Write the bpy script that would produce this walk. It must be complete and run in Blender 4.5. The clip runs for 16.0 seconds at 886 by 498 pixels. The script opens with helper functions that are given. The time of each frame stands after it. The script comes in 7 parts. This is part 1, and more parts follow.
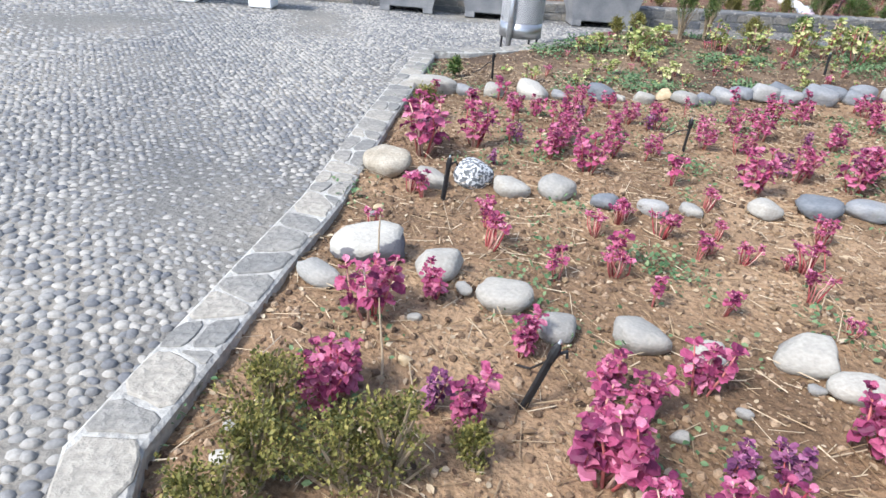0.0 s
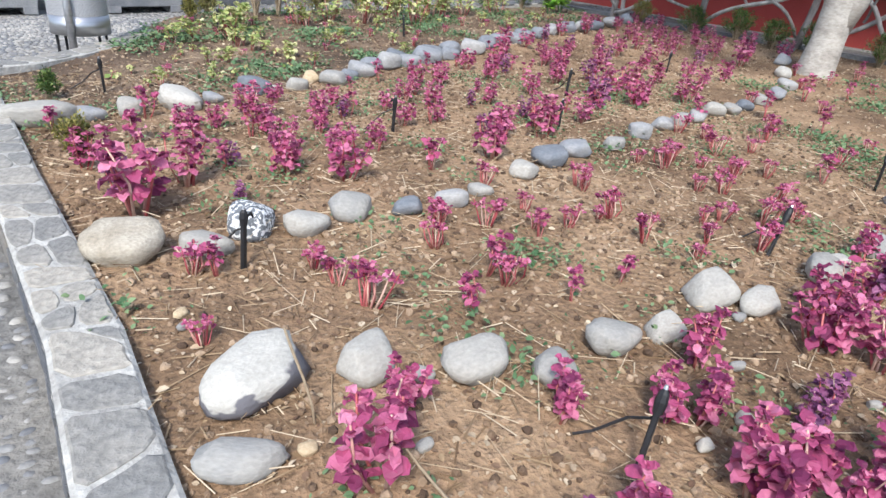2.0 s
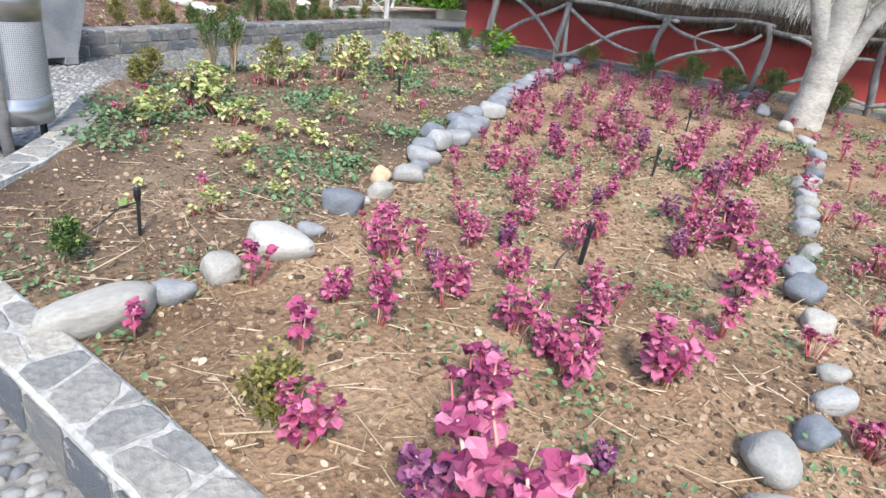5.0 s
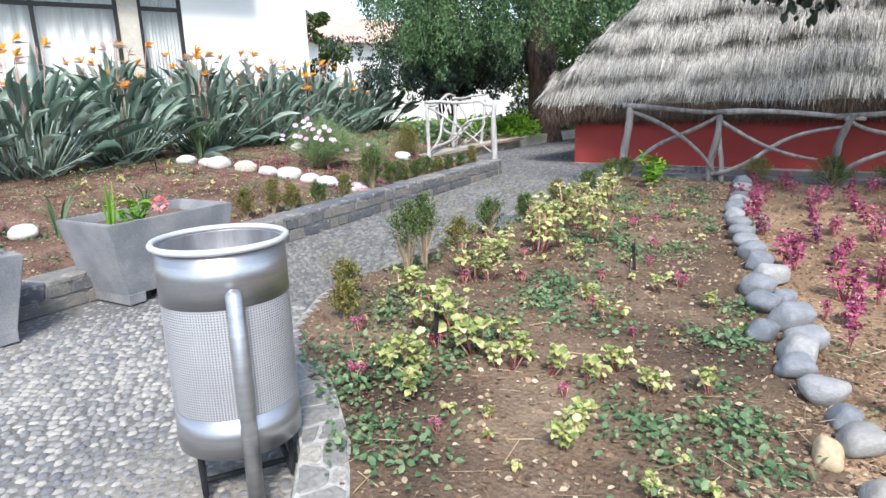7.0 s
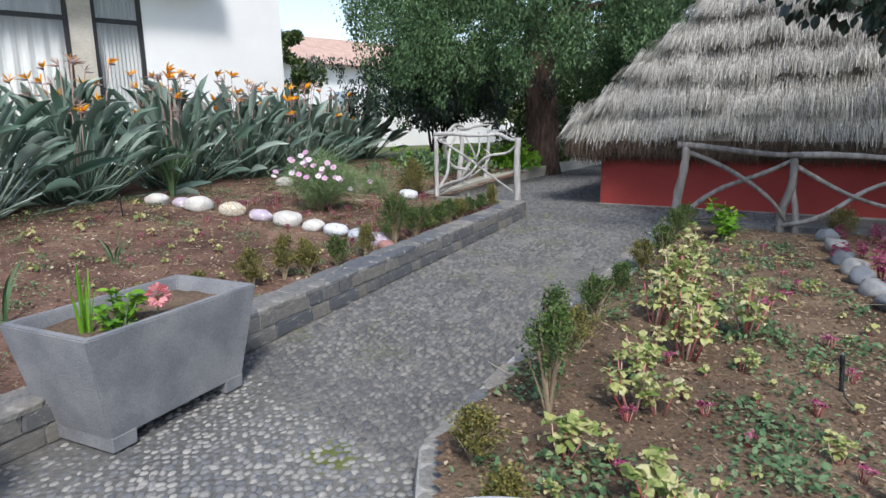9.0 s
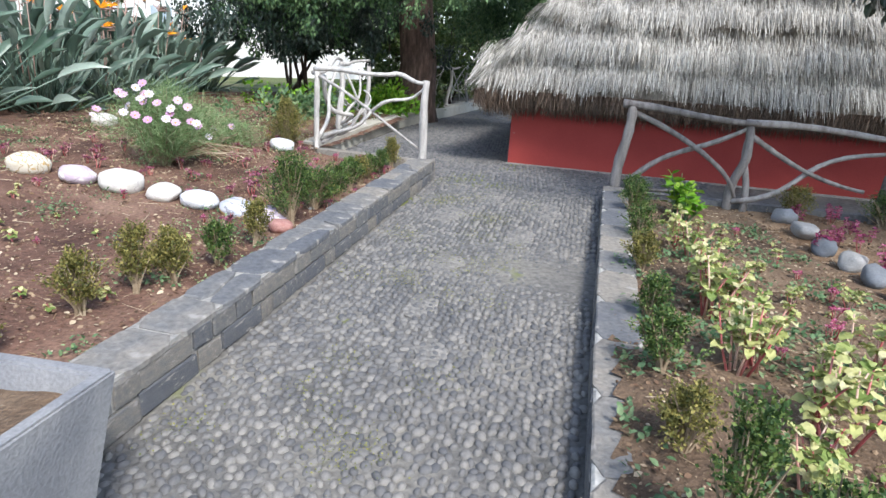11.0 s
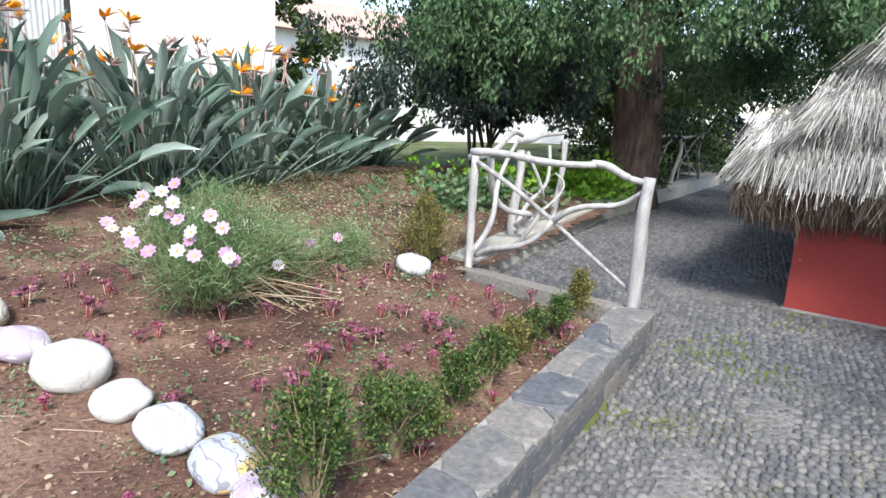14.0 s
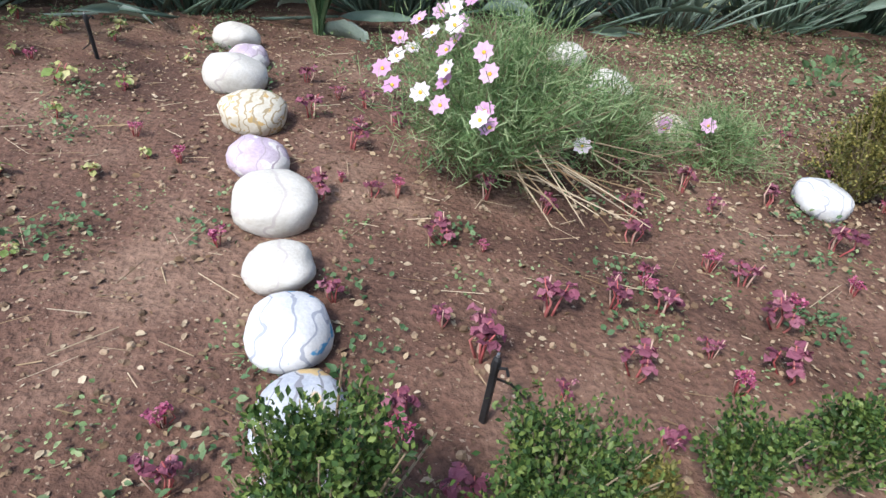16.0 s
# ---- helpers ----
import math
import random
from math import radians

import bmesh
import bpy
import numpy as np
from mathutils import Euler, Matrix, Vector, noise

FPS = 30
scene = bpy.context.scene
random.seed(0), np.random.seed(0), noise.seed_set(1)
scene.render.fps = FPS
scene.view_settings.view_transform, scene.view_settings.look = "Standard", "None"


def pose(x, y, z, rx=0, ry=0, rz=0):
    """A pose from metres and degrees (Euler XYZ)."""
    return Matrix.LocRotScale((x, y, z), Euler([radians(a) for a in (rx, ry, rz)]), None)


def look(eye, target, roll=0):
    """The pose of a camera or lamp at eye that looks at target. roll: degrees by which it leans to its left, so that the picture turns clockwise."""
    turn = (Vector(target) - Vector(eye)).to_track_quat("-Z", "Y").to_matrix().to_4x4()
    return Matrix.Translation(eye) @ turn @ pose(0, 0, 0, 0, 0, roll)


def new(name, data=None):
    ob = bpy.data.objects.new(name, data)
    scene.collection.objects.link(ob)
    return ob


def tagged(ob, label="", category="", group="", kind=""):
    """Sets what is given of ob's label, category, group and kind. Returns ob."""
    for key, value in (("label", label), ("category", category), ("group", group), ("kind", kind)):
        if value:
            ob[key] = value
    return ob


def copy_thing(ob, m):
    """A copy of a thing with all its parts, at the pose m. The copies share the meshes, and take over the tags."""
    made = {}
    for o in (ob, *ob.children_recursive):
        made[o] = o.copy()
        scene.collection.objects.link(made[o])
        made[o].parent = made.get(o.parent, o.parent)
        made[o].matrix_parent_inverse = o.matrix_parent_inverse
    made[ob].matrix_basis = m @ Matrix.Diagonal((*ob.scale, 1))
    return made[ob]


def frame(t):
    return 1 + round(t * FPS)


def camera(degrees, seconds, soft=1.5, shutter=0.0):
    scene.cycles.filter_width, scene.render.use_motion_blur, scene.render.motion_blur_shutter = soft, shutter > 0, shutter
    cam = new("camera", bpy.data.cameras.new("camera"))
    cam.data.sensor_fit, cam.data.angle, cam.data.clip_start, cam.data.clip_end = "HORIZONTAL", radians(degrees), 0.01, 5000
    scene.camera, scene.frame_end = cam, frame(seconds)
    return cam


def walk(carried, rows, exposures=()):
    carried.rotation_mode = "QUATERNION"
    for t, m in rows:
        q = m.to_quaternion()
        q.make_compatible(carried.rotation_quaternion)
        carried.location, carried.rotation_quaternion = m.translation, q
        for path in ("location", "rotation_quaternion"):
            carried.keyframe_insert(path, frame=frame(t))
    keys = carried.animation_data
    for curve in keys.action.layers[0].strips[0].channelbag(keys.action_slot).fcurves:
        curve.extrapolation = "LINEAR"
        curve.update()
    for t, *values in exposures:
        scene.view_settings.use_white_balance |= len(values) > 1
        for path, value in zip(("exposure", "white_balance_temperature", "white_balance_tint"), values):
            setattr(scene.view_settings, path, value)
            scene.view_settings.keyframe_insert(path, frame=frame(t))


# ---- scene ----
cam = camera(71.0, 16.0)
PATH = [
    (0, (0.485, -0.256, 1.204), (0.0, 1.432, 0.248), 5.0),
    (0.5, (0.217, -0.078, 1.156), (0.053, 1.655, 0.17), 3.5),
    (1, (-0.07, 0.029, 1.122), (0.268, 1.761, 0.18), 4.2),
    (1.5, (-0.321, 0.177, 1.104), (0.28, 1.861, 0.209), 6.0),
    (2, (-0.556, 0.4, 1.066), (0.289, 1.975, 0.168), 5.5),
    (2.5, (-0.779, 0.568, 1.041), (0.403, 1.886, 0.112), 7.4),
    (3, (-0.969, 0.767, 1.026), (0.356, 1.944, 0.099), 8.4),
    (3.5, (-1.112, 1.113, 1.04), (0.212, 2.278, 0.097), 4.3),
    (4, (-1.277, 1.428, 1.061), (0.134, 2.521, 0.157), 6.9),
    (4.5, (-1.353, 1.832, 1.08), (0.063, 2.965, 0.235), 7.8),
    (5, (-1.393, 2.343, 1.096), (-0.119, 3.666, 0.303), 7.1),
    (5.2, (-1.44, 2.53, 1.1), (-0.204, 3.9, 0.345), 6.0),
    (7.3, (-1.658, 4.671, 1.331), (-0.42, 6.179, 0.894), -2.4),
    (7.5, (-1.692, 4.822, 1.359), (-0.432, 6.317, 0.938), -2.1),
    (8, (-1.664, 5.239, 1.418), (-0.323, 6.669, 1.018), -1.3),
    (8.5, (-1.562, 5.678, 1.435), (-0.197, 7.093, 1.071), -2.5),
    (8.7, (-1.468, 5.861, 1.468), (-0.131, 7.301, 1.096), -1.3),
    (9.8, (-1.29, 6.95, 1.44), (0.16, 8.16, 0.94), 0.8),
    (10.8, (-0.733, 7.829, 1.404), (0.883, 8.837, 0.795), 2.9),
    (11, (-0.627, 7.944, 1.446), (1.031, 8.903, 0.87), 3.5),
    (11.5, (-0.284, 8.313, 1.504), (1.371, 9.321, 1.008), 2.2),
    (12, (0.121, 8.631, 1.54), (1.765, 9.67, 1.075), 1.5),
    (12.5, (0.583, 8.839, 1.557), (2.216, 9.9, 1.099), 2.3),
    (13, (1.084, 9.087, 1.6), (2.637, 10.266, 1.152), 3.1),
    (13.5, (1.533, 9.401, 1.622), (3.009, 10.674, 1.174), 1.5),
    (14, (1.982, 9.678, 1.607), (3.246, 11.163, 1.166), 3.1),
    (14.5, (2.266, 9.936, 1.48), (3.137, 11.65, 0.928), 9.3),
    (15, (2.542, 10.231, 1.44), (2.95, 12.002, 0.604), 7.1),
    (15.5, (2.842, 10.432, 1.384), (2.949, 12.169, 0.399), 8.2),
    (16, (3.073, 10.665, 1.463), (3.113, 12.403, 0.474), 7.5),
]
walk(cam, [(t, look(eye, target, roll)) for t, eye, target, roll in PATH],
     exposures=[(0, 1.3), (0.8, 1.15), (4.2, 1.15), (5.2, 1.36), (7.3, 1.25), (8.7, 0.6), (10.8, 1.12), (11.6, 1.48), (12.5, 1.56), (13.5, 1.36), (14.0, 1.22), (14.5, 1.02), (15, 0.82), (16, 0.98)])

# ---- world, sun ----
SUN_EL, SUN_AZ = 48.0, 215.0
world = bpy.data.worlds.new("sky")
scene.world = world
world.use_nodes = True
wt = world.node_tree
sky = wt.nodes.new("ShaderNodeTexSky")
sky.sky_type, sky.sun_disc = "NISHITA", False
sky.sun_elevation, sky.sun_rotation = radians(SUN_EL), radians(SUN_AZ)
sky.dust_density, sky.air_density = 1.0, 1.0
pale = wt.nodes.new("ShaderNodeHueSaturation")
pale.inputs["Saturation"].default_value = 0.85
wt.links.new(sky.outputs[0], pale.inputs["Color"])
wt.links.new(pale.outputs[0], wt.nodes["Background"].inputs["Color"])
wt.nodes["Background"].inputs["Strength"].default_value = 0.15
sun = new("sun", bpy.data.lights.new("sun", "SUN"))
sun.data.energy, sun.data.angle, sun.data.color = 2.1, radians(12), (1.0, 0.975, 0.95)
sa, se = radians(SUN_AZ), radians(SUN_EL)
sun.matrix_world = look((30 * math.sin(sa) * math.cos(se), 30 * math.cos(sa) * math.cos(se), 30 * math.sin(se)), (0, 0, 0))

# ---- materials ----
def material(name, cols, scale=6.0, rough=0.85, bump=0.3, bscale=40.0, metal=0.0, island=0.0, obj=0.0, stretch=(1, 1, 1), spots=None, trans=0.0, fine=0.35, spec=0.3, depth=0.02, lines=None):
    """cols: two or three colours mixed by a coarse noise; a finer noise varies the value; island or obj: variation piece by piece."""
    m = bpy.data.materials.new(name)
    m.use_nodes = True
    nt = m.node_tree
    N, L = nt.nodes, nt.links
    b = N["Principled BSDF"]
    b.inputs["Roughness"].default_value, b.inputs["Metallic"].default_value = rough, metal
    b.inputs["Specular IOR Level"].default_value = spec
    co = N.new("ShaderNodeTexCoord")
    mp = N.new("ShaderNodeMapping")
    mp.inputs["Scale"].default_value = stretch
    L.new(co.outputs["Object"], mp.inputs["Vector"])
    n1 = N.new("ShaderNodeTexNoise")
    n1.inputs["Scale"].default_value, n1.inputs["Detail"].default_value = scale, 6
    L.new(mp.outputs[0], n1.inputs["Vector"])
    r = N.new("ShaderNodeValToRGB")
    el = r.color_ramp.elements
    el[0].position, el[1].position = 0.3, 0.7
    el[0].color, el[1].color = (*cols[0], 1), (*cols[-1], 1)
    if len(cols) == 3:
        e = el.new(0.5)
        e.color = (*cols[1], 1)
    fac = n1.outputs["Fac"]
    if island or obj:
        src = N.new("ShaderNodeNewGeometry").outputs["Random Per Island"] if island else N.new("ShaderNodeObjectInfo").outputs["Random"]
        k = island or obj
        mx = N.new("ShaderNodeMix")
        mx.data_type = "FLOAT"
        mx.inputs[0].default_value = k
        L.new(fac, mx.inputs[2])
        L.new(src, mx.inputs[3])
        fac = mx.outputs[0]
        if k > 0.5:
            el[0].position, el[-1].position = 0.1, 0.9
    L.new(fac, r.inputs[0])
    n2 = N.new("ShaderNodeTexNoise")
    n2.inputs["Scale"].default_value, n2.inputs["Detail"].default_value = bscale, 5
    L.new(mp.outputs[0], n2.inputs["Vector"])
    ov = N.new("ShaderNodeMix")
    ov.data_type, ov.blend_type = "RGBA", "OVERLAY"
    ov.inputs[0].default_value = fine
    L.new(r.outputs[0], ov.inputs[6])
    L.new(n2.outputs["Fac"], ov.inputs[7])
    out = ov.outputs[2]
    if spots:
        colour, sscale, thresh = spots[:3]
        v = N.new("ShaderNodeTexNoise")
        v.inputs["Scale"].default_value, v.inputs["Detail"].default_value = sscale, 3
        L.new(co.outputs["Object"], v.inputs["Vector"])
        st = N.new("ShaderNodeValToRGB")
        st.color_ramp.elements[0].position, st.color_ramp.elements[1].position = thresh, thresh + 0.04
        sf = v.outputs["Fac"]
        if len(spots) > 3:
            sp, ma = N.new("ShaderNodeSeparateXYZ"), N.new("ShaderNodeMath")
            L.new(co.outputs["Object"], sp.inputs[0])
            ma.operation = "MULTIPLY_ADD"
            ma.inputs[1].default_value = spots[3]
            L.new(sp.outputs[2], ma.inputs[0])
            L.new(sf, ma.inputs[2])
            sf = ma.outputs[0]
        L.new(sf, st.inputs[0])
        sm = N.new("ShaderNodeMix")
        sm.data_type = "RGBA"
        L.new(st.outputs[0], sm.inputs[0])
        L.new(out, sm.inputs[6])
        sm.inputs[7].default_value = (*colour, 1)
        out = sm.outputs[2]
    if lines:
        w = N.new("ShaderNodeTexWave")
        w.inputs["Scale"].default_value, w.inputs["Distortion"].default_value, w.inputs["Detail"].default_value, w.inputs["Detail Scale"].default_value = lines[1] * 0.45, 9.0, 2.5, 1.6
        L.new(co.outputs["Object"], w.inputs["Vector"])
        wr = N.new("ShaderNodeValToRGB")
        wr.color_ramp.elements[0].position, wr.color_ramp.elements[1].position = lines[2] * 0.25, lines[2] * 0.5
        wr.color_ramp.elements[0].color, wr.color_ramp.elements[1].color = (1, 1, 1, 1), (0, 0, 0, 1)
        L.new(w.outputs["Fac"], wr.inputs[0])
        lm = N.new("ShaderNodeMix")
        lm.data_type = "RGBA"
        L.new(wr.outputs[0], lm.inputs[0])
        L.new(out, lm.inputs[6])
        lm.inputs[7].default_value = (*lines[0], 1)
        out = lm.outputs[2]
    L.new(out, b.inputs["Base Color"])
    if bump:
        bp = N.new("ShaderNodeBump")
        bp.inputs["Strength"].default_value, bp.inputs["Distance"].default_value = bump, depth
        L.new(n2.outputs["Fac"], bp.inputs["Height"])
        L.new(bp.outputs[0], b.inputs["Normal"])
    if trans:
        t = N.new("ShaderNodeBsdfTranslucent")
        L.new(out, t.inputs["Color"])
        ms = N.new("ShaderNodeMixShader")
        ms.inputs[0].default_value = trans
        L.new(b.outputs[0], ms.inputs[1])
        L.new(t.outputs[0], ms.inputs[2])
        L.new(ms.outputs[0], N["Material Output"].inputs["Surface"])
    return m


M_SOIL = material("soil", [(0.11, 0.068, 0.04), (0.255, 0.165, 0.098), (0.41, 0.285, 0.175)], 1.1, 0.95, 1.0, 45, fine=0.7, spots=((0.36, 0.28, 0.19), 90, 0.66))
# darker copy of soil: dimmer exposure put into the colour; planter soil is dark
M_SOIL3 = material("dark_toned_soil", [(0.068, 0.046, 0.032), (0.145, 0.098, 0.064), (0.24, 0.175, 0.118)], 1.3, 0.95, 1.0, 45, fine=0.7, spots=((0.30, 0.24, 0.17), 90, 0.67))
M_SOIL2 = material("red_soil", [(0.07, 0.037, 0.028), (0.148, 0.082, 0.059), (0.24, 0.15, 0.108)], 1.8, 0.95, 1.0, 38, fine=0.8, spots=((0.32, 0.235, 0.175), 60, 0.66))
M_CLOD = material("clod", [(0.08, 0.052, 0.035), (0.21, 0.14, 0.088), (0.38, 0.28, 0.19)], 3, 0.95, 0.6, 60, island=0.9)
M_LITTER = material("litter", [(0.16, 0.10, 0.055), (0.33, 0.24, 0.145), (0.52, 0.43, 0.31)], 3, 0.9, 0.1, 60, island=0.95)
M_CRUMB = material("leaf_crumb", [(0.12, 0.07, 0.045), (0.21, 0.14, 0.09), (0.40, 0.32, 0.22)], 3, 0.9, 0.1, 60, island=0.95)
M_STONE = material("river_stone", [(0.21, 0.215, 0.215), (0.33, 0.315, 0.28), (0.46, 0.44, 0.395)], 1.8, 0.8, 0.22, 14, obj=0.55, fine=0.3, spots=((0.24, 0.22, 0.19), 3, 0.66))
M_STONE_BLUE = material("blue_stone", [(0.145, 0.16, 0.178), (0.225, 0.235, 0.248), (0.33, 0.325, 0.31)], 2.0, 0.8, 0.22, 14, obj=0.5, fine=0.3, spots=((0.30, 0.29, 0.26), 3, 0.66))
M_STONE_TAN = material("tan_stone", [(0.42, 0.31, 0.19), (0.55, 0.45, 0.30)], 5, 0.85, 0.3, 60, fine=0.3)
M_STONE_WHITE = material("white_painted_stone", [(0.54, 0.515, 0.46), (0.68, 0.66, 0.62)], 3, 0.8, 0.2, 20, fine=0.25, spots=((0.50, 0.42, 0.44), 2.6, 0.70), lines=((0.50, 0.46, 0.44), 1.2, 0.035))
M_STONE_BLOCK = material("half_painted_stone", [(0.38, 0.365, 0.325), (0.48, 0.465, 0.42)], 3, 0.85, 0.3, 20, fine=0.3, spots=((0.15, 0.145, 0.155), 2.2, 0.365, -0.8))
M_STONE_DOT = material("patterned_stone", [(0.10, 0.11, 0.12), (0.16, 0.17, 0.18)], 5, 0.75, 0.3, 50, fine=0.15, spots=((0.70, 0.71, 0.70), 13, 0.5))
M_STONE_CREAM = material("cream_painted_stone", [(0.60, 0.55, 0.44), (0.72, 0.68, 0.59)], 3, 0.8, 0.2, 20, fine=0.25, spots=((0.55, 0.38, 0.16), 6, 0.60), lines=((0.42, 0.33, 0.20), 5.0, 0.30))
M_STONE_LILAC = material("lilac_painted_stone", [(0.46, 0.37, 0.47), (0.60, 0.53, 0.58)], 3, 0.8, 0.2, 20, fine=0.25, spots=((0.74, 0.71, 0.68), 2.2, 0.53), lines=((0.40, 0.34, 0.38), 2.0, 0.07))
M_STONE_SKY = material("pale_blue_painted_stone", [(0.58, 0.60, 0.63), (0.70, 0.69, 0.68)], 4, 0.8, 0.2, 20, fine=0.3, spots=((0.10, 0.34, 0.58), 3.6, 0.64), lines=((0.36, 0.38, 0.44), 2.2, 0.08))
M_STONE_RED = material("red_painted_stone", [(0.30, 0.13, 0.11), (0.42, 0.25, 0.22)], 4, 0.8, 0.3, 20, fine=0.4)
M_STONE_FACE = material("ochre_painted_stone", [(0.42, 0.45, 0.51), (0.56, 0.57, 0.60)], 3, 0.8, 0.2, 20, fine=0.3, spots=((0.66, 0.47, 0.22), 1.4, 0.54), lines=((0.26, 0.26, 0.29), 2.6, 0.10))
M_BOULDER = material("beige_boulder", [(0.26, 0.225, 0.17), (0.36, 0.32, 0.255), (0.44, 0.40, 0.33)], 2, 0.85, 0.4, 22, fine=0.45)
M_MOSS = material("path_moss", [(0.09, 0.11, 0.03), (0.17, 0.18, 0.05), (0.26, 0.25, 0.07)], 5, 0.95, 0.5, 60, island=0.8)
M_CEMENT = material("worn_cement", [(0.16, 0.155, 0.145), (0.26, 0.245, 0.22)], 4, 0.95, 0.9, 30, fine=0.7)
# darker streaked steel: the shade inside the bin is put into its colour
M_STEELIN = material("shaded_steel", [(0.13, 0.13, 0.135), (0.22, 0.22, 0.23)], 3, 0.45, 0.1, 60, metal=0.4, stretch=(6, 6, 0.6), fine=0.3)
M_MORTAR = material("pale_mortar", [(0.32, 0.31, 0.285), (0.46, 0.45, 0.415)], 6, 0.9, 0.6, 40, fine=0.55)
M_KERB = material("kerb_stone", [(0.20, 0.197, 0.185), (0.265, 0.252, 0.225), (0.34, 0.315, 0.27)], 6, 0.85, 0.6, 40, obj=0.5, fine=0.5, spots=((0.40, 0.39, 0.36), 9, 0.70))
M_WALLSTONE = material("wall_stone", [(0.115, 0.122, 0.135), (0.165, 0.166, 0.165), (0.245, 0.225, 0.195)], 5, 0.85, 0.6, 35, obj=0.45, fine=0.55, spots=((0.33, 0.315, 0.29), 5, 0.63))
M_WALLMORTAR = material("wall_mortar", [(0.24, 0.235, 0.22), (0.38, 0.365, 0.33)], 6, 0.9, 0.6, 40, fine=0.45)
M_PEBBLE = material("pebble", [(0.085, 0.088, 0.094), (0.152, 0.15, 0.146), (0.25, 0.238, 0.215)], 0.6, 0.75, 0.15, 80, island=0.6, fine=0.3, spots=((0.17, 0.175, 0.09), 0.9, 0.68))
M_PEBBLE1 = material("pebble_piece", [(0.085, 0.088, 0.094), (0.152, 0.15, 0.146), (0.25, 0.238, 0.215)], 0.6, 0.75, 0.15, 80, obj=0.6, fine=0.3)
M_PEBBLE_WORN = material("worn_pebble", [(0.145, 0.15, 0.16), (0.24, 0.237, 0.228), (0.35, 0.335, 0.305)], 0.5, 0.8, 0.2, 70, island=0.45, fine=0.35)
M_PEBBLE_DARK = material("basalt_pebble", [(0.075, 0.078, 0.085), (0.13, 0.13, 0.132), (0.21, 0.205, 0.195)], 0.7, 0.75, 0.15, 80, island=0.6, fine=0.3)
M_BED = material("cobble_bed", [(0.085, 0.085, 0.08), (0.15, 0.145, 0.135), (0.25, 0.235, 0.20)], 1.1, 0.95, 1.0, 26, fine=0.7, spots=((0.14, 0.16, 0.05), 1.1, 0.62))
M_PLAZA = material("worn_mortar", [(0.12, 0.12, 0.117), (0.195, 0.186, 0.168), (0.30, 0.275, 0.232)], 0.6, 0.95, 0.9, 30, fine=0.6, spots=((0.19, 0.16, 0.115), 0.8, 0.66))
M_COLEUS = material("magenta_leaf", [(0.17, 0.028, 0.085), (0.46, 0.09, 0.20), (0.70, 0.27, 0.40)], 5, 0.5, 0.2, 60, island=0.85, trans=0.35, fine=0.3)
M_COLEUS2 = material("purple_leaf", [(0.10, 0.03, 0.09), (0.26, 0.075, 0.18), (0.46, 0.19, 0.33)], 5, 0.5, 0.2, 60, island=0.85, trans=0.3, fine=0.3)
M_SEEDLING = material("dark_pink_leaf", [(0.12, 0.035, 0.06), (0.28, 0.085, 0.135), (0.46, 0.21, 0.26)], 5, 0.55, 0.2, 60, island=0.85, trans=0.25, fine=0.3)
M_STEM = material("red_stem", [(0.26, 0.03, 0.045), (0.45, 0.12, 0.12), (0.60, 0.42, 0.34)], 8, 0.6, 0.1, 60, island=0.85)
M_YELLOW = material("lime_leaf", [(0.18, 0.26, 0.07), (0.44, 0.46, 0.17), (0.66, 0.62, 0.36)], 5, 0.5, 0.2, 60, island=0.85, trans=0.25, fine=0.2)
M_BOX = material("boxwood_leaf", [(0.02, 0.05, 0.014), (0.06, 0.115, 0.028), (0.17, 0.23, 0.06)], 6, 0.5, 0.1, 60, island=0.85, trans=0.15, fine=0.2)
M_BOXDRY = material("olive_boxwood_leaf", [(0.06, 0.07, 0.02), (0.17, 0.165, 0.045), (0.34, 0.29, 0.09)], 6, 0.55, 0.1, 60, island=0.85, trans=0.2, fine=0.2)
M_TWIG = material("twig", [(0.17, 0.12, 0.075), (0.36, 0.29, 0.20)], 20, 0.9, 0.3, 80, island=0.6)
M_WEED = material("weed_leaf", [(0.055, 0.12, 0.05), (0.12, 0.21, 0.10), (0.22, 0.30, 0.15)], 6, 0.6, 0.1, 60, island=0.8, trans=0.2)
M_BRIGHT = material("bright_green_leaf", [(0.08, 0.22, 0.015), (0.17, 0.36, 0.03), (0.28, 0.45, 0.05)], 6, 0.45, 0.1, 60, island=0.8, trans=0.25)
M_STREL = material("grey_green_leaf", [(0.065, 0.12, 0.085), (0.17, 0.25, 0.195), (0.35, 0.43, 0.37)], 2, 0.36, 0.15, 30, obj=0.8, trans=0.2, fine=0.25, spec=0.5)
M_ORANGE = material("orange_petal", [(0.80, 0.26, 0.01), (0.90, 0.45, 0.03)], 9, 0.5, 0.0, 40, island=0.5, trans=0.2)
M_BEAK = material("withered_bract", [(0.20, 0.12, 0.10), (0.46, 0.33, 0.28)], 9, 0.7, 0.1, 40, island=0.5)
M_FEATHER = material("feathery_green", [(0.09, 0.17, 0.06), (0.20, 0.31, 0.13), (0.38, 0.47, 0.25)], 4, 0.6, 0.0, 50, island=0.85, trans=0.3)
M_PETAL = material("pale_pink_petal", [(0.58, 0.29, 0.52), (0.72, 0.48, 0.66)], 8, 0.6, 0.0, 50, obj=0.6, trans=0.2)
M_GERANIUM = material("salmon_petal", [(0.62, 0.20, 0.20), (0.80, 0.38, 0.38)], 8, 0.6, 0.0, 50, trans=0.2)
M_PETALW = material("blush_petal", [(0.74, 0.62, 0.70), (0.80, 0.72, 0.77)], 8, 0.6, 0.0, 50, trans=0.2)
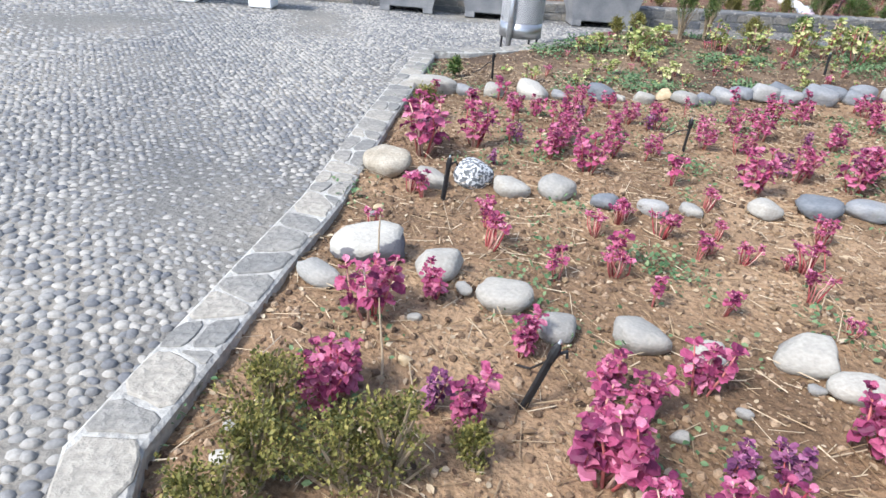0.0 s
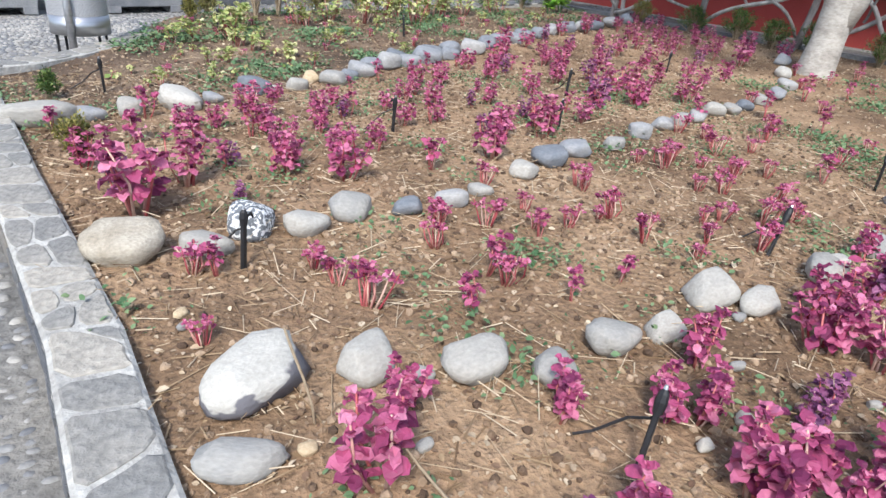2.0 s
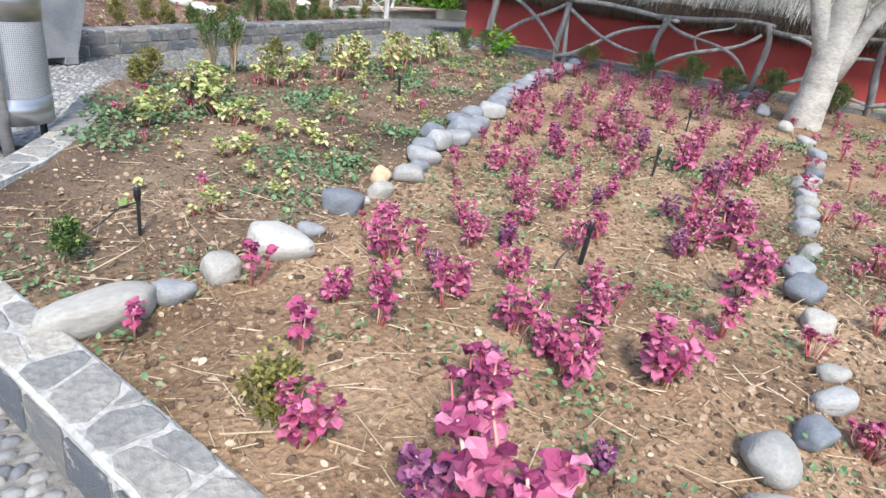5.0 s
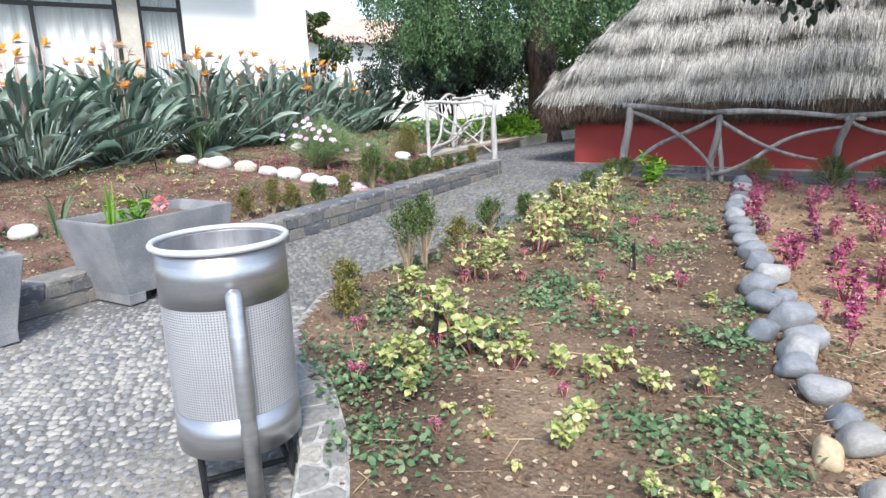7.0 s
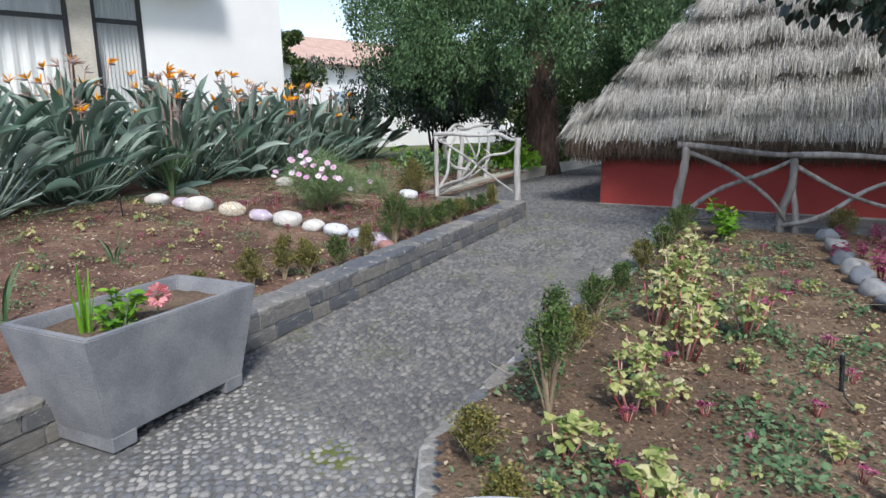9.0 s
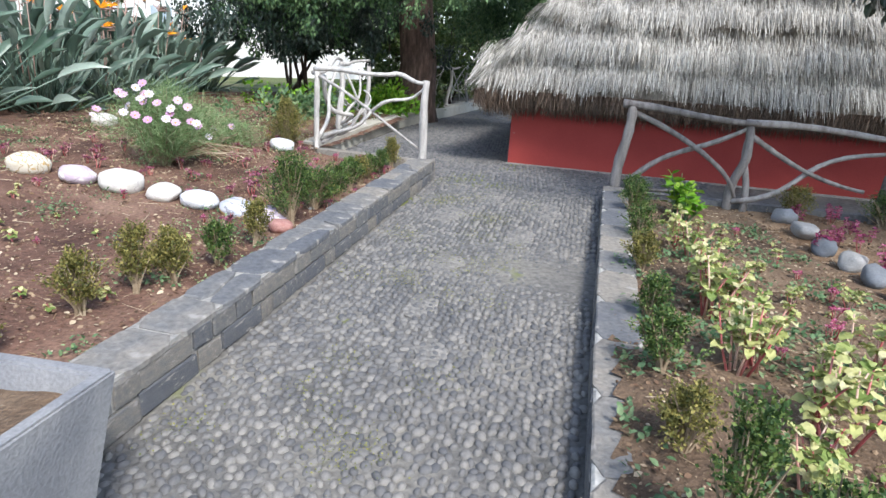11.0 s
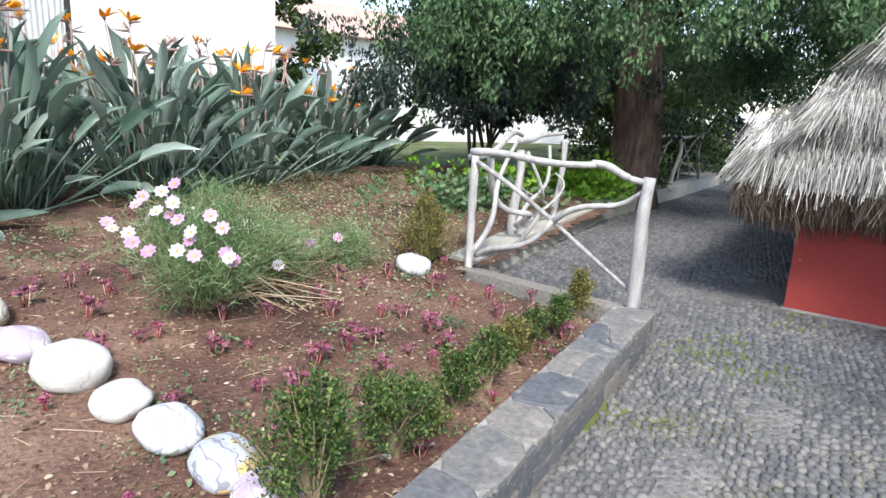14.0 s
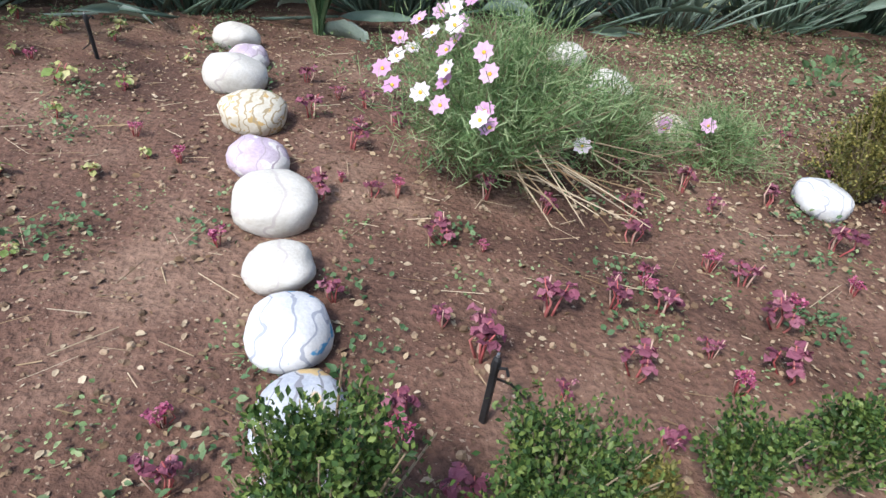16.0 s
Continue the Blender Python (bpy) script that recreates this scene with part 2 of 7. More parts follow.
M_POLLEN = material("yellow_pollen", [(0.62, 0.40, 0.04), (0.75, 0.55, 0.08)], 30, 0.8, 0.2, 90)
M_BARKW = material("weathered_branch", [(0.25, 0.235, 0.22), (0.42, 0.40, 0.38), (0.56, 0.54, 0.51)], 3, 0.85, 0.5, 30, stretch=(6, 6, 1.2), fine=0.4, obj=0.3)
M_BARKG = material("grey_brown_branch", [(0.13, 0.115, 0.11), (0.25, 0.23, 0.215), (0.38, 0.355, 0.335)], 3, 0.85, 0.5, 30, stretch=(6, 6, 1.2), fine=0.4, obj=0.3)
M_TRUNK = material("pale_trunk_bark", [(0.28, 0.255, 0.22), (0.40, 0.37, 0.325), (0.50, 0.47, 0.42)], 3, 0.85, 0.5, 24, stretch=(1, 1, 2), fine=0.4)
M_BARKRED = material("red_brown_bark", [(0.05, 0.034, 0.028), (0.105, 0.068, 0.054), (0.17, 0.115, 0.095)], 4, 0.9, 0.9, 18, stretch=(4, 4, 1), fine=0.5)
M_BARKD = material("dark_bark", [(0.045, 0.03, 0.024), (0.09, 0.062, 0.05)], 4, 0.9, 0.9, 18, stretch=(4, 4, 1), fine=0.5)
M_CONIFER = material("weeping_foliage", [(0.022, 0.06, 0.028), (0.07, 0.14, 0.058), (0.19, 0.29, 0.125)], 0.5, 0.5, 0.0, 30, island=0.6, trans=0.15, fine=0.2)
M_DARKLEAF = material("dark_glossy_leaf", [(0.014, 0.028, 0.022), (0.035, 0.06, 0.04)], 2, 0.3, 0.0, 30, island=0.8, spec=0.5)
M_HEDGE = material("garden_leaf", [(0.04, 0.07, 0.02), (0.09, 0.14, 0.04), (0.16, 0.21, 0.08)], 1, 0.55, 0.0, 30, island=0.7, trans=0.15)
M_GRASS = material("lawn", [(0.06, 0.09, 0.03), (0.12, 0.15, 0.055), (0.20, 0.19, 0.10)], 1.2, 0.9, 0.9, 45, fine=0.5)
M_REDWALL = material("red_render", [(0.30, 0.044, 0.038), (0.36, 0.056, 0.048)], 1.5, 0.8, 0.25, 70, fine=0.18, spots=((0.36, 0.13, 0.11), 6, 0.73))
M_THATCH = material("weathered_thatch", [(0.14, 0.132, 0.118), (0.37, 0.352, 0.312), (0.60, 0.58, 0.53)], 1.2, 0.9, 0.2, 60, island=0.85, fine=0.3)
M_THATCHBASE = material("thatch_core", [(0.06, 0.052, 0.042), (0.19, 0.17, 0.14)], 10, 0.95, 0.8, 60, stretch=(1, 1, 0.2))
M_THATCHDARK = material("brown_thatch_fringe", [(0.055, 0.038, 0.028), (0.135, 0.095, 0.072), (0.25, 0.185, 0.14)], 3, 0.95, 0.2, 60, island=0.85)
M_CONCRETE = material("rough_concrete", [(0.17, 0.176, 0.19), (0.225, 0.23, 0.24), (0.30, 0.30, 0.30)], 3.5, 0.9, 0.25, 90, fine=0.35)
M_PALEKERB = material("pale_concrete", [(0.36, 0.34, 0.29), (0.48, 0.46, 0.40)], 3, 0.9, 0.5, 50)
M_STEEL = material("brushed_steel", [(0.40, 0.40, 0.41), (0.54, 0.54, 0.55)], 3, 0.32, 0.06, 60, metal=0.85, stretch=(1, 1, 12), fine=0.2)
M_MESH = material("perforated_steel", [(0.46, 0.46, 0.47), (0.58, 0.58, 0.59)], 3, 0.5, 0.05, 60, metal=0.4, fine=0.15)
M_RIM = material("worn_steel_rim", [(0.58, 0.58, 0.59), (0.68, 0.68, 0.68)], 4, 0.45, 0.05, 60, metal=0.35, fine=0.1)
M_BLACK = material("black_plastic", [(0.012, 0.012, 0.013), (0.03, 0.03, 0.032)], 8, 0.5, 0.1, 60)
M_BAG = material("white_bag", [(0.66, 0.68, 0.72), (0.80, 0.81, 0.83)], 12, 0.5, 0.5, 16)
M_PLASTER = material("white_plaster", [(0.76, 0.76, 0.75), (0.82, 0.82, 0.82)], 1.0, 0.85, 0.15, 30, fine=0.08)
M_FRAME = material("dark_window_frame", [(0.02, 0.021, 0.022), (0.035, 0.036, 0.038)], 5, 0.5, 0.05, 60)
M_CURTAIN = material("pale_curtain", [(0.55, 0.58, 0.60), (0.76, 0.78, 0.79)], 3, 0.9, 0.4, 6, stretch=(3.5, 3.5, 0.12), fine=0.1)
M_BEIGE = material("beige_pillar", [(0.45, 0.41, 0.35), (0.55, 0.51, 0.45)], 4, 0.85, 0.2, 40)
M_ROOFTILE = material("terracotta_roof", [(0.50, 0.32, 0.25), (0.60, 0.43, 0.36)], 2, 0.85, 0.4, 10)
M_TILE = material("blue_grey_shutter", [(0.33, 0.40, 0.46), (0.42, 0.49, 0.55)], 3, 0.6, 0.1, 40)
M_GLASS = bpy.data.materials.new("window_glass")
M_GLASS.use_nodes = True
_g = M_GLASS.node_tree.nodes["Principled BSDF"]
_g.inputs["Transmission Weight"].default_value, _g.inputs["Roughness"].default_value, _g.inputs["IOR"].default_value = 1.0, 0.02, 1.45

# ---- builders ----
R = random.Random(7)
NR = np.random.default_rng(11)


def mesh(name, V, F, mat, smooth=False):
    me = bpy.data.meshes.new(name)
    me.from_pydata(np.asarray(V, dtype=float).tolist(), [], F if isinstance(F, list) else F.tolist())
    me.materials.append(mat)
    if smooth:
        me.polygons.foreach_set("use_smooth", [True] * len(me.polygons))
    me.update()
    return me


def from_bm(name, bm, mat, smooth=False):
    me = bpy.data.meshes.new(name)
    bm.to_mesh(me)
    bm.free()
    me.materials.append(mat)
    if smooth:
        me.polygons.foreach_set("use_smooth", [True] * len(me.polygons))
    return me


def part(name, me, parent, label="", m=None):
    ob = new(name, me)
    ob.parent = parent
    if m is not None:
        ob.matrix_basis = m
    return tagged(ob, label)


def thing(name, label, category, group="", m=None, me=None, kind=""):
    ob = new(name, me)
    if m is not None:
        ob.matrix_basis = m
    return tagged(ob, label, category, group, kind)


def box(sx, sy, sz, bevel=0.01, z0=0.0, top=1.0, seg=1):
    """A bevelled box on z0; top: how much wider it is at the top."""
    bm = bmesh.new()
    bmesh.ops.create_cube(bm, size=1)
    for v in bm.verts:
        k = top if v.co.z > 0 else 1.0
        v.co = Vector((v.co.x * sx * k, v.co.y * sy * k, (v.co.z + 0.5) * sz + z0))
    if bevel:
        bmesh.ops.bevel(bm, geom=bm.edges[:], offset=bevel, segments=seg, affect="EDGES", profile=0.6)
    return bm


def tube(points, radii, n=8, wob=0.0, seed=0):
    """A closed tube of n sides along points."""
    rr = random.Random(seed)
    P = [Vector(p) for p in points]
    V, F = [], []
    for i, p in enumerate(P):
        d = (P[min(i + 1, len(P) - 1)] - P[max(i - 1, 0)]).normalized()
        a = d.cross(Vector((0.31, 0.17, 0.93)) if abs(d.z) < 0.9 else Vector((1, 0, 0))).normalized()
        b = d.cross(a)
        for k in range(n):
            t = 2 * math.pi * k / n
            r = radii[i] * (1 + wob * rr.uniform(-1, 1))
            V.append(p + a * (r * math.cos(t)) + b * (r * math.sin(t)))
    for i in range(len(P) - 1):
        for k in range(n):
            F.append([i * n + k, i * n + (k + 1) % n, (i + 1) * n + (k + 1) % n, (i + 1) * n + k])
    F.append(list(range(n))[::-1])
    F.append([(len(P) - 1) * n + k for k in range(n)])
    return [tuple(v) for v in V], F


def join(lists):
    V, F = [], []
    for v, f in lists:
        o = len(V)
        V += v
        F += [[i + o for i in q] for q in f]
    return V, F


def branch(a, b, r0, r1, bend=0.05, n=7, seg=9, seed=0):
    """A crooked branch from a to b."""
    rr = random.Random(seed)
    a, b = Vector(a), Vector(b)
    pts, ra = [], []
    o1 = Vector((rr.uniform(-1, 1), rr.uniform(-1, 1), rr.uniform(-1, 1))) * bend
    o2 = Vector((rr.uniform(-1, 1), rr.uniform(-1, 1), rr.uniform(-1, 1))) * bend
    for i in range(seg):
        t = i / (seg - 1)
        pts.append(a.lerp(b, t) + o1 * math.sin(math.pi * t) + o2 * math.sin(2 * math.pi * t) * 0.7)
        ra.append((r0 + (r1 - r0) * t) * (1 + 0.10 * rr.uniform(-1, 1)))
    return tube(pts, ra, n, 0.06, seed)


def cloud(V0, F0, pos, X, Y, Z, S):
    """Copies of a small shape (V0, F0) at pos with axes X, Y, Z and sizes S, as one list."""
    V0 = np.asarray(V0, float)
    n, k = len(pos), len(V0)
    S = np.asarray(S, float).reshape(n, 1, -1)
    W = V0[None] * S
    V = pos[:, None] + W[..., 0:1] * X[:, None] + W[..., 1:2] * Y[:, None] + W[..., 2:3] * Z[:, None]
    F = []
    base = (np.arange(n) * k)
    for q in F0:
        F += (base[:, None] + np.array(q)[None]).tolist()
    return V.reshape(-1, 3), F


def axes(d, rng, roll=None):
    """Frames with Y along d, and X level but for a random roll."""
    d = d / np.linalg.norm(d, axis=1, keepdims=True)
    up = np.tile(np.array([0.0, 0.0, 1.0]), (len(d), 1))
    up[np.abs(d[:, 2]) > 0.95] = (1, 0, 0)
    X = np.cross(d, up)
    X /= np.linalg.norm(X, axis=1, keepdims=True)
    Z = np.cross(X, d)
    if roll:
        a = rng.uniform(-roll, roll, len(d))[:, None]
        X, Z = X * np.cos(a) + Z * np.sin(a), Z * np.cos(a) - X * np.sin(a)
    return X, d, Z


# leaf shapes: y along the leaf, folded on the midrib, the tip drooping
OVATE = ([(0, 0, 0), (-0.30, 0.30, 0.06), (0, 0.35, 0), (0.30, 0.30, 0.06), (-0.27, 0.65, 0.05), (0, 0.7, -0.01), (0.27, 0.65, 0.05), (0, 1, -0.09)],
         [(0, 2, 1), (0, 3, 2), (1, 2, 5, 4), (2, 3, 6, 5), (4, 5, 7), (5, 6, 7)])
BROAD = ([(0, 0, 0), (-0.34, 0.20, 0.11), (0, 0.28, 0.0), (0.34, 0.22, 0.03), (-0.48, 0.52, 0.0), (0, 0.56, 0.02), (0.47, 0.50, 0.12), (-0.33, 0.82, 0.09), (0, 0.84, -0.04), (0.34, 0.80, -0.02), (0, 1, -0.14)],
         [(0, 2, 1), (0, 3, 2), (1, 2, 5, 4), (2, 3, 6, 5), (4, 5, 8, 7), (5, 6, 9, 8), (7, 8, 10), (8, 9, 10)])
SMALL = ([(0, 0, 0), (-0.3, 0.5, 0.06), (0, 1, 0), (0.3, 0.5, 0.06)], [(0, 3, 2, 1)])
STRAW = ([(-0.5, 0, 0), (0.5, 0, 0), (-0.4, 1, 0), (0.4, 1, 0)], [(0, 1, 3, 2)])
PADDLE = ([(0, 0, 0), (-0.20, 0.18, 0.07), (0, 0.2, 0), (0.20, 0.18, 0.07), (-0.27, 0.45, 0.10), (0, 0.5, 0.0), (0.27, 0.45, 0.10), (-0.2, 0.75, 0.05), (0, 0.8, -0.05), (0.2, 0.75, 0.05), (0, 1, -0.14)],
          [(0, 2, 1), (0, 3, 2), (1, 2, 5, 4), (2, 3, 6, 5), (4, 5, 8, 7), (5, 6, 9, 8), (7, 8, 10), (8, 9, 10)])


def soil_a(x, y):
    """Height of the soil in the large bed."""
    bumps = 0.010 * math.sin(3.1 * x + 1.7 * y) + 0.008 * math.sin(5.3 * y - 2.2 * x)
    return max(0.040 * max(0.0, y - 5.6), paving(x, y) + 0.05) + bumps


def along(x, y):
    return 0.95 * x + 0.313 * y


def paving(x, y):
    """Height of the cobbles: level near the planters, then rising along the path."""
    return -0.115 + 0.034 * min(max(0.0, along(x, y) - 3.2), 8.0)


def soil_b(x, y):
    """Height of the soil in the raised bed beyond the path's wall."""
    q = -0.313 * x + 0.95 * y
    return 0.065 + 0.018 * max(0.0, along(x, y) - 3) + 0.10 * min(max(0.0, q - 10.1), 2.6) + 0.04 * max(0.0, q - 12.7)


# ---- the ground and the beds ----
KERB = [(9.6, -0.5), (4.0, 0.02), (1.2, 0.22), (-0.40, 0.34), (-0.52, 0.52), (-0.60, 1.04), (-0.67, 1.5), (-0.74, 2.0), (-0.86, 2.55), (-1.03, 3.32), (-1.19, 4.1), (-1.38, 5.0), (-1.46, 5.42), (-1.16, 5.62), (-0.90, 5.92), (-0.63, 6.35),
        (-0.46, 6.75), (-0.33, 7.1), (-0.13, 7.5), (0.33, 7.98), (1.25, 8.28), (2.3, 8.61), (4.2, 9.18), (6.13, 9.76)]
BED = KERB + [(6.3, 9.55), (7.1, 6.9), (8.1, 3.7), (9.2, 0.0)]
WB, WD, WN = Vector((2.88, 10.9)), Vector((0.9498, 0.3128)), Vector((-0.3128, 0.9498))
WALL_T0, WALL_T1 = -9.5, 3.02


def inside(px, py, poly):
    c = np.zeros(px.shape, bool)
    n = len(poly)
    for i in range(n):
        (x0, y0), (x1, y1) = poly[i], poly[(i + 1) % n]
        if y0 != y1:
            c ^= ((y0 > py) != (y1 > py)) & (px < (x1 - x0) * (py - y0) / (y1 - y0) + x0)
    return c


def kerb_top(x, y):
    return 0.045 + 0.031 * max(0.0, along(x, y) - 2.6)


def sheet(name, xs, ys, height, mat, keep=None, smooth=True):
    gx, gy = np.meshgrid(xs, ys)
    V = [(x, y, height(x, y)) for x, y in zip(gx.ravel(), gy.ravel())]
    nx, ny = len(xs), len(ys)
    F = []
    cx, cy = (gx[:-1, :-1] + gx[1:, 1:]) / 2, (gy[:-1, :-1] + gy[1:, 1:]) / 2
    ok = keep(cx, cy) if keep else np.ones(cx.shape, bool)
    for j in range(ny - 1):
        for i in range(nx - 1):
            if ok[j, i]:
                a = j * nx + i
                F.append([a, a + 1, a + nx + 1, a + nx])
    return mesh(name, V, F, mat, smooth)


def rough(f, amp, sc):
    def h(x, y):
        return f(x, y) + amp * noise.noise((x * sc, y * sc, 0.3)) + 0.5 * amp * noise.noise((x * sc * 2.7, y * sc * 2.7, 4.1))
    return h


far = [-400, -150, -60, -30, -18]
gx = np.array(far + list(np.arange(-12, 20.1, 0.8)) + [26, 40, 80, 160, 400])
gy = np.array(far + list(np.arange(-12, 24.1, 0.8)) + [30, 45, 80, 160, 400])
ground = thing("ground", "grey cobble bedding of pebbles set in dark mortar", "ground", me=sheet("ground", gx, gy, lambda x, y: paving(x, y) - 0.012, M_BED), kind="structure")
ground.data.materials.append(M_PLAZA)
for f in ground.data.polygons:
    if f.center.x < 0.2:
        f.material_index = 1
SA, SB = rough(soil_a, 0.016, 6.0), rough(soil_b, 0.016, 6.0)


def beyond_row(x, y):
    return y > np.where(x > 0.0, 4.62 + 0.60 * x, 4.45)


bed_south = thing("soil_bed", "brown crumbly soil of the flower bed with dry litter", "soil", kind="structure",
                  me=sheet("soil_bed", np.arange(-1.6, 9.7, 0.06), np.arange(-1.6, 9.9, 0.06), SA, M_SOIL, lambda x, y: inside(x, y, BED) & ~beyond_row(x, y)))
# same soil beyond the stone row, its colour darkened for a dimmer exposure
bed_far = thing("dark_soil_bed", "brown soil in a darkened tone, full of weeds and litter", "soil", kind="structure",
                me=sheet("dark_soil_bed", np.arange(-1.6, 9.7, 0.06), np.arange(-1.6, 9.9, 0.06), SA, M_SOIL3, lambda x, y: inside(x, y, BED) & beyond_row(x, y)))


def in_bed_b(x, y):
    s = (x - WB.x) * WD.x + (y - WB.y) * WD.y
    n = (x - WB.x) * WN.x + (y - WB.y) * WN.y
    lim = np.where(s < WALL_T1, 0.16, 1.5 + 0.02 * s)
    return (n > lim) & (s > WALL_T0) & (s < 12)


bed_north = thing("raised_soil_bed", "reddish brown soil of the raised flower bed, littered with dry leaves", "soil", kind="structure",
                  me=sheet("raised_soil_bed", np.arange(-6, 9.5, 0.09), np.arange(8.0, 18.5, 0.09), SB, M_SOIL2, in_bed_b))
lawn = thing("lawn", "short grass behind the flower bed", "grass", kind="structure",
             me=sheet("lawn", np.arange(-12, 30, 0.9), np.arange(13.6, 34, 0.9), lambda x, y: soil_b(min(x, 8), min(y, 16.5)) - 0.03, M_GRASS,
                      lambda x, y: ((x - 5.7) * -0.345 + (y - 13.65) * 0.938) > 0.3))

# ---- masonry ----
UNIT = []
for k in range(8):
    bm = box(1, 1, 1, 0.0)
    rr = random.Random(40 + k)
    for v in bm.verts:
        v.co += Vector((rr.uniform(-0.05, 0.05), rr.uniform(-0.04, 0.04), rr.uniform(-0.07, 0.03)))
    bmesh.ops.bevel(bm, geom=bm.edges[:], offset=0.07, segments=1, affect="EDGES")
    for v in bm.verts:
        v.co += Vector((rr.uniform(-0.025, 0.025), rr.uniform(-0.04, 0.04), rr.uniform(-0.03, 0.03)))
    UNIT.append(from_bm("stone_block", bm, M_WALLSTONE))


def sweep(name, pts, prof, mat):
    """A wall along pts (x, y); prof(x, y) gives outline points (offset to the left, z)."""
    V, F, n = [], [], 0
    for i, p in enumerate(pts):
        a, b = Vector(pts[max(i - 1, 0)]), Vector(pts[min(i + 1, len(pts) - 1)])
        d = (b - a).normalized()
        nn = Vector((-d.y, d.x))
        pr = prof(*p)
        n = len(pr)
        V += [(p[0] + nn.x * o, p[1] + nn.y * o, z) for o, z in pr]
    for i in range(len(pts) - 1):
        for k in range(n):
            F.append([i * n + k, i * n + (k + 1) % n, (i + 1) * n + (k + 1) % n, (i + 1) * n + k])
    F += [list(range(n))[::-1], [(len(pts) - 1) * n + k for k in range(n)]]
    me = mesh(name, V, F, mat)
    bm = bmesh.new()
    bm.from_mesh(me)
    bmesh.ops.recalc_face_normals(bm, faces=bm.faces[:])
    bm.to_mesh(me)
    bm.free()
    return me


def resample(pts, step):
    out, acc = [pts[0]], 0.0
    for a, b in zip(pts[:-1], pts[1:]):
        d = math.dist(a, b)
        k = max(1, round(d / step))
        out += [(a[0] + (b[0] - a[0]) * i / k, a[1] + (b[1] - a[1]) * i / k) for i in range(1, k + 1)]
    return out


KW = 0.094


def inner(x, y):
    """Half width towards the bed: the kerb is broader along the path."""
    return KW + 0.06 * min(1.0, max(0.0, (x - 0.2) / 0.6)) * (y > 5)


kerb = thing("kerb_wall", "low bed kerb of grey stones set in white mortar", "kerb", kind="structure",
             me=sweep("kerb_wall", resample(KERB, 0.25), lambda x, y: [(KW, paving(x, y) - 0.05), (KW, kerb_top(x, y) - 0.008), (KW - 0.012, kerb_top(x, y)), (-inner(x, y) + 0.012, kerb_top(x, y)),
                                                                      (-inner(x, y), kerb_top(x, y) - 0.008), (-inner(x, y), paving(x, y) - 0.05)], M_MORTAR))
END_WALL = [tuple(WB + WD * t) for t in (WALL_T0, -7, -5, -3, -1, 1, WALL_T1)]


def wall_top(x, y):
    return 0.227 + 0.0293 * (along(x, y) - 6.15)


wall = thing("garden_wall", "low retaining wall of squared grey stone blocks beside the path", "wall", kind="structure",
             me=sweep("garden_wall", END_WALL, lambda x, y: [(0.0, paving(x, y) - 0.1), (0.0, wall_top(x, y) - 0.006), (0.26, wall_top(x, y) - 0.006), (0.26, paving(x, y) - 0.1)], M_WALLMORTAR))
east_kerb = thing("edge_kerb", "low mossy concrete kerb under the rustic fence", "kerb", kind="structure",
                  me=sweep("edge_kerb", [(6.32, 9.62), (7.12, 6.95), (8.12, 3.75), (9.25, 0.0)],
                           lambda x, y: [(-0.07, -0.15), (-0.07, soil_a(x, y) + 0.05), (0.07, soil_a(x, y) + 0.05), (0.07, -0.15)], M_WALLSTONE))
FARK = [(5.62, 13.52), (7.0, 14.02), (9.5, 14.98), (12.5, 15.75), (17.0, 17.0)]
far_kerb = thing("path_kerb", "pale weathered concrete kerb along the path", "kerb", kind="structure",
                 me=sweep("path_kerb", FARK, lambda x, y: [(0.0, paving(x, y) - 0.1), (0.0, paving(x, y) + 0.22), (0.02, paving(x, y) + 0.23), (0.28, paving(x, y) + 0.23), (0.28, paving(x, y) - 0.1)], M_PALEKERB))
step_kerb = thing("cross_kerb", "dark low stone kerb below the rustic fence panel", "kerb", kind="structure",
                  me=sweep("cross_kerb", [(5.47, 13.62), (5.74, 12.02)], lambda x, y: [(-0.08, 0.0), (-0.08, 0.285), (0.08, 0.285), (0.08, 0.0)], M_WALLSTONE))

# ---- stones that edge the beds ----
STONES, OVALS = [], []
for k in range(10):
    bm = bmesh.new()
    bmesh.ops.create_icosphere(bm, subdivisions=3, radius=0.5)
    rr = random.Random(70 + k)
    off = Vector((rr.uniform(0, 50), rr.uniform(0, 50), rr.uniform(0, 50)))
    for v in bm.verts:
        n = v.co.normalized()
        f = 1 + 0.27 * noise.noise(n * 1.2 + off) + 0.13 * noise.noise(n * 2.3 + off) + 0.03 * noise.noise(n * 6 + off)
        q = n * 0.5 * f
        p = 0.9
        q = Vector([math.copysign(abs(c * 2) ** p, c) / 2 for c in q])
        v.co = q
    oval = bm.copy()
    for v in oval.verts:
        v.co = v.co.lerp(v.co.normalized() * 0.5, 0.45)
    OVALS.append(oval)
    cuts = [(Vector((rr.gauss(0, 1), rr.gauss(0, 1), rr.gauss(0, 0.8))).normalized(), rr.uniform(0.30, 0.42)) for _ in range(7)] + [(Vector((rr.uniform(-0.3, 0.3), rr.uniform(-0.3, 0.3), 1)).normalized(), rr.uniform(0.32, 0.42))]
    for v in bm.verts:
        for cn, cd in cuts:
            e = v.co.dot(cn) - cd
            if e > 0:
                v.co -= cn * e * 0.72
    STONES.append(bm)
STONE_MESH = {}


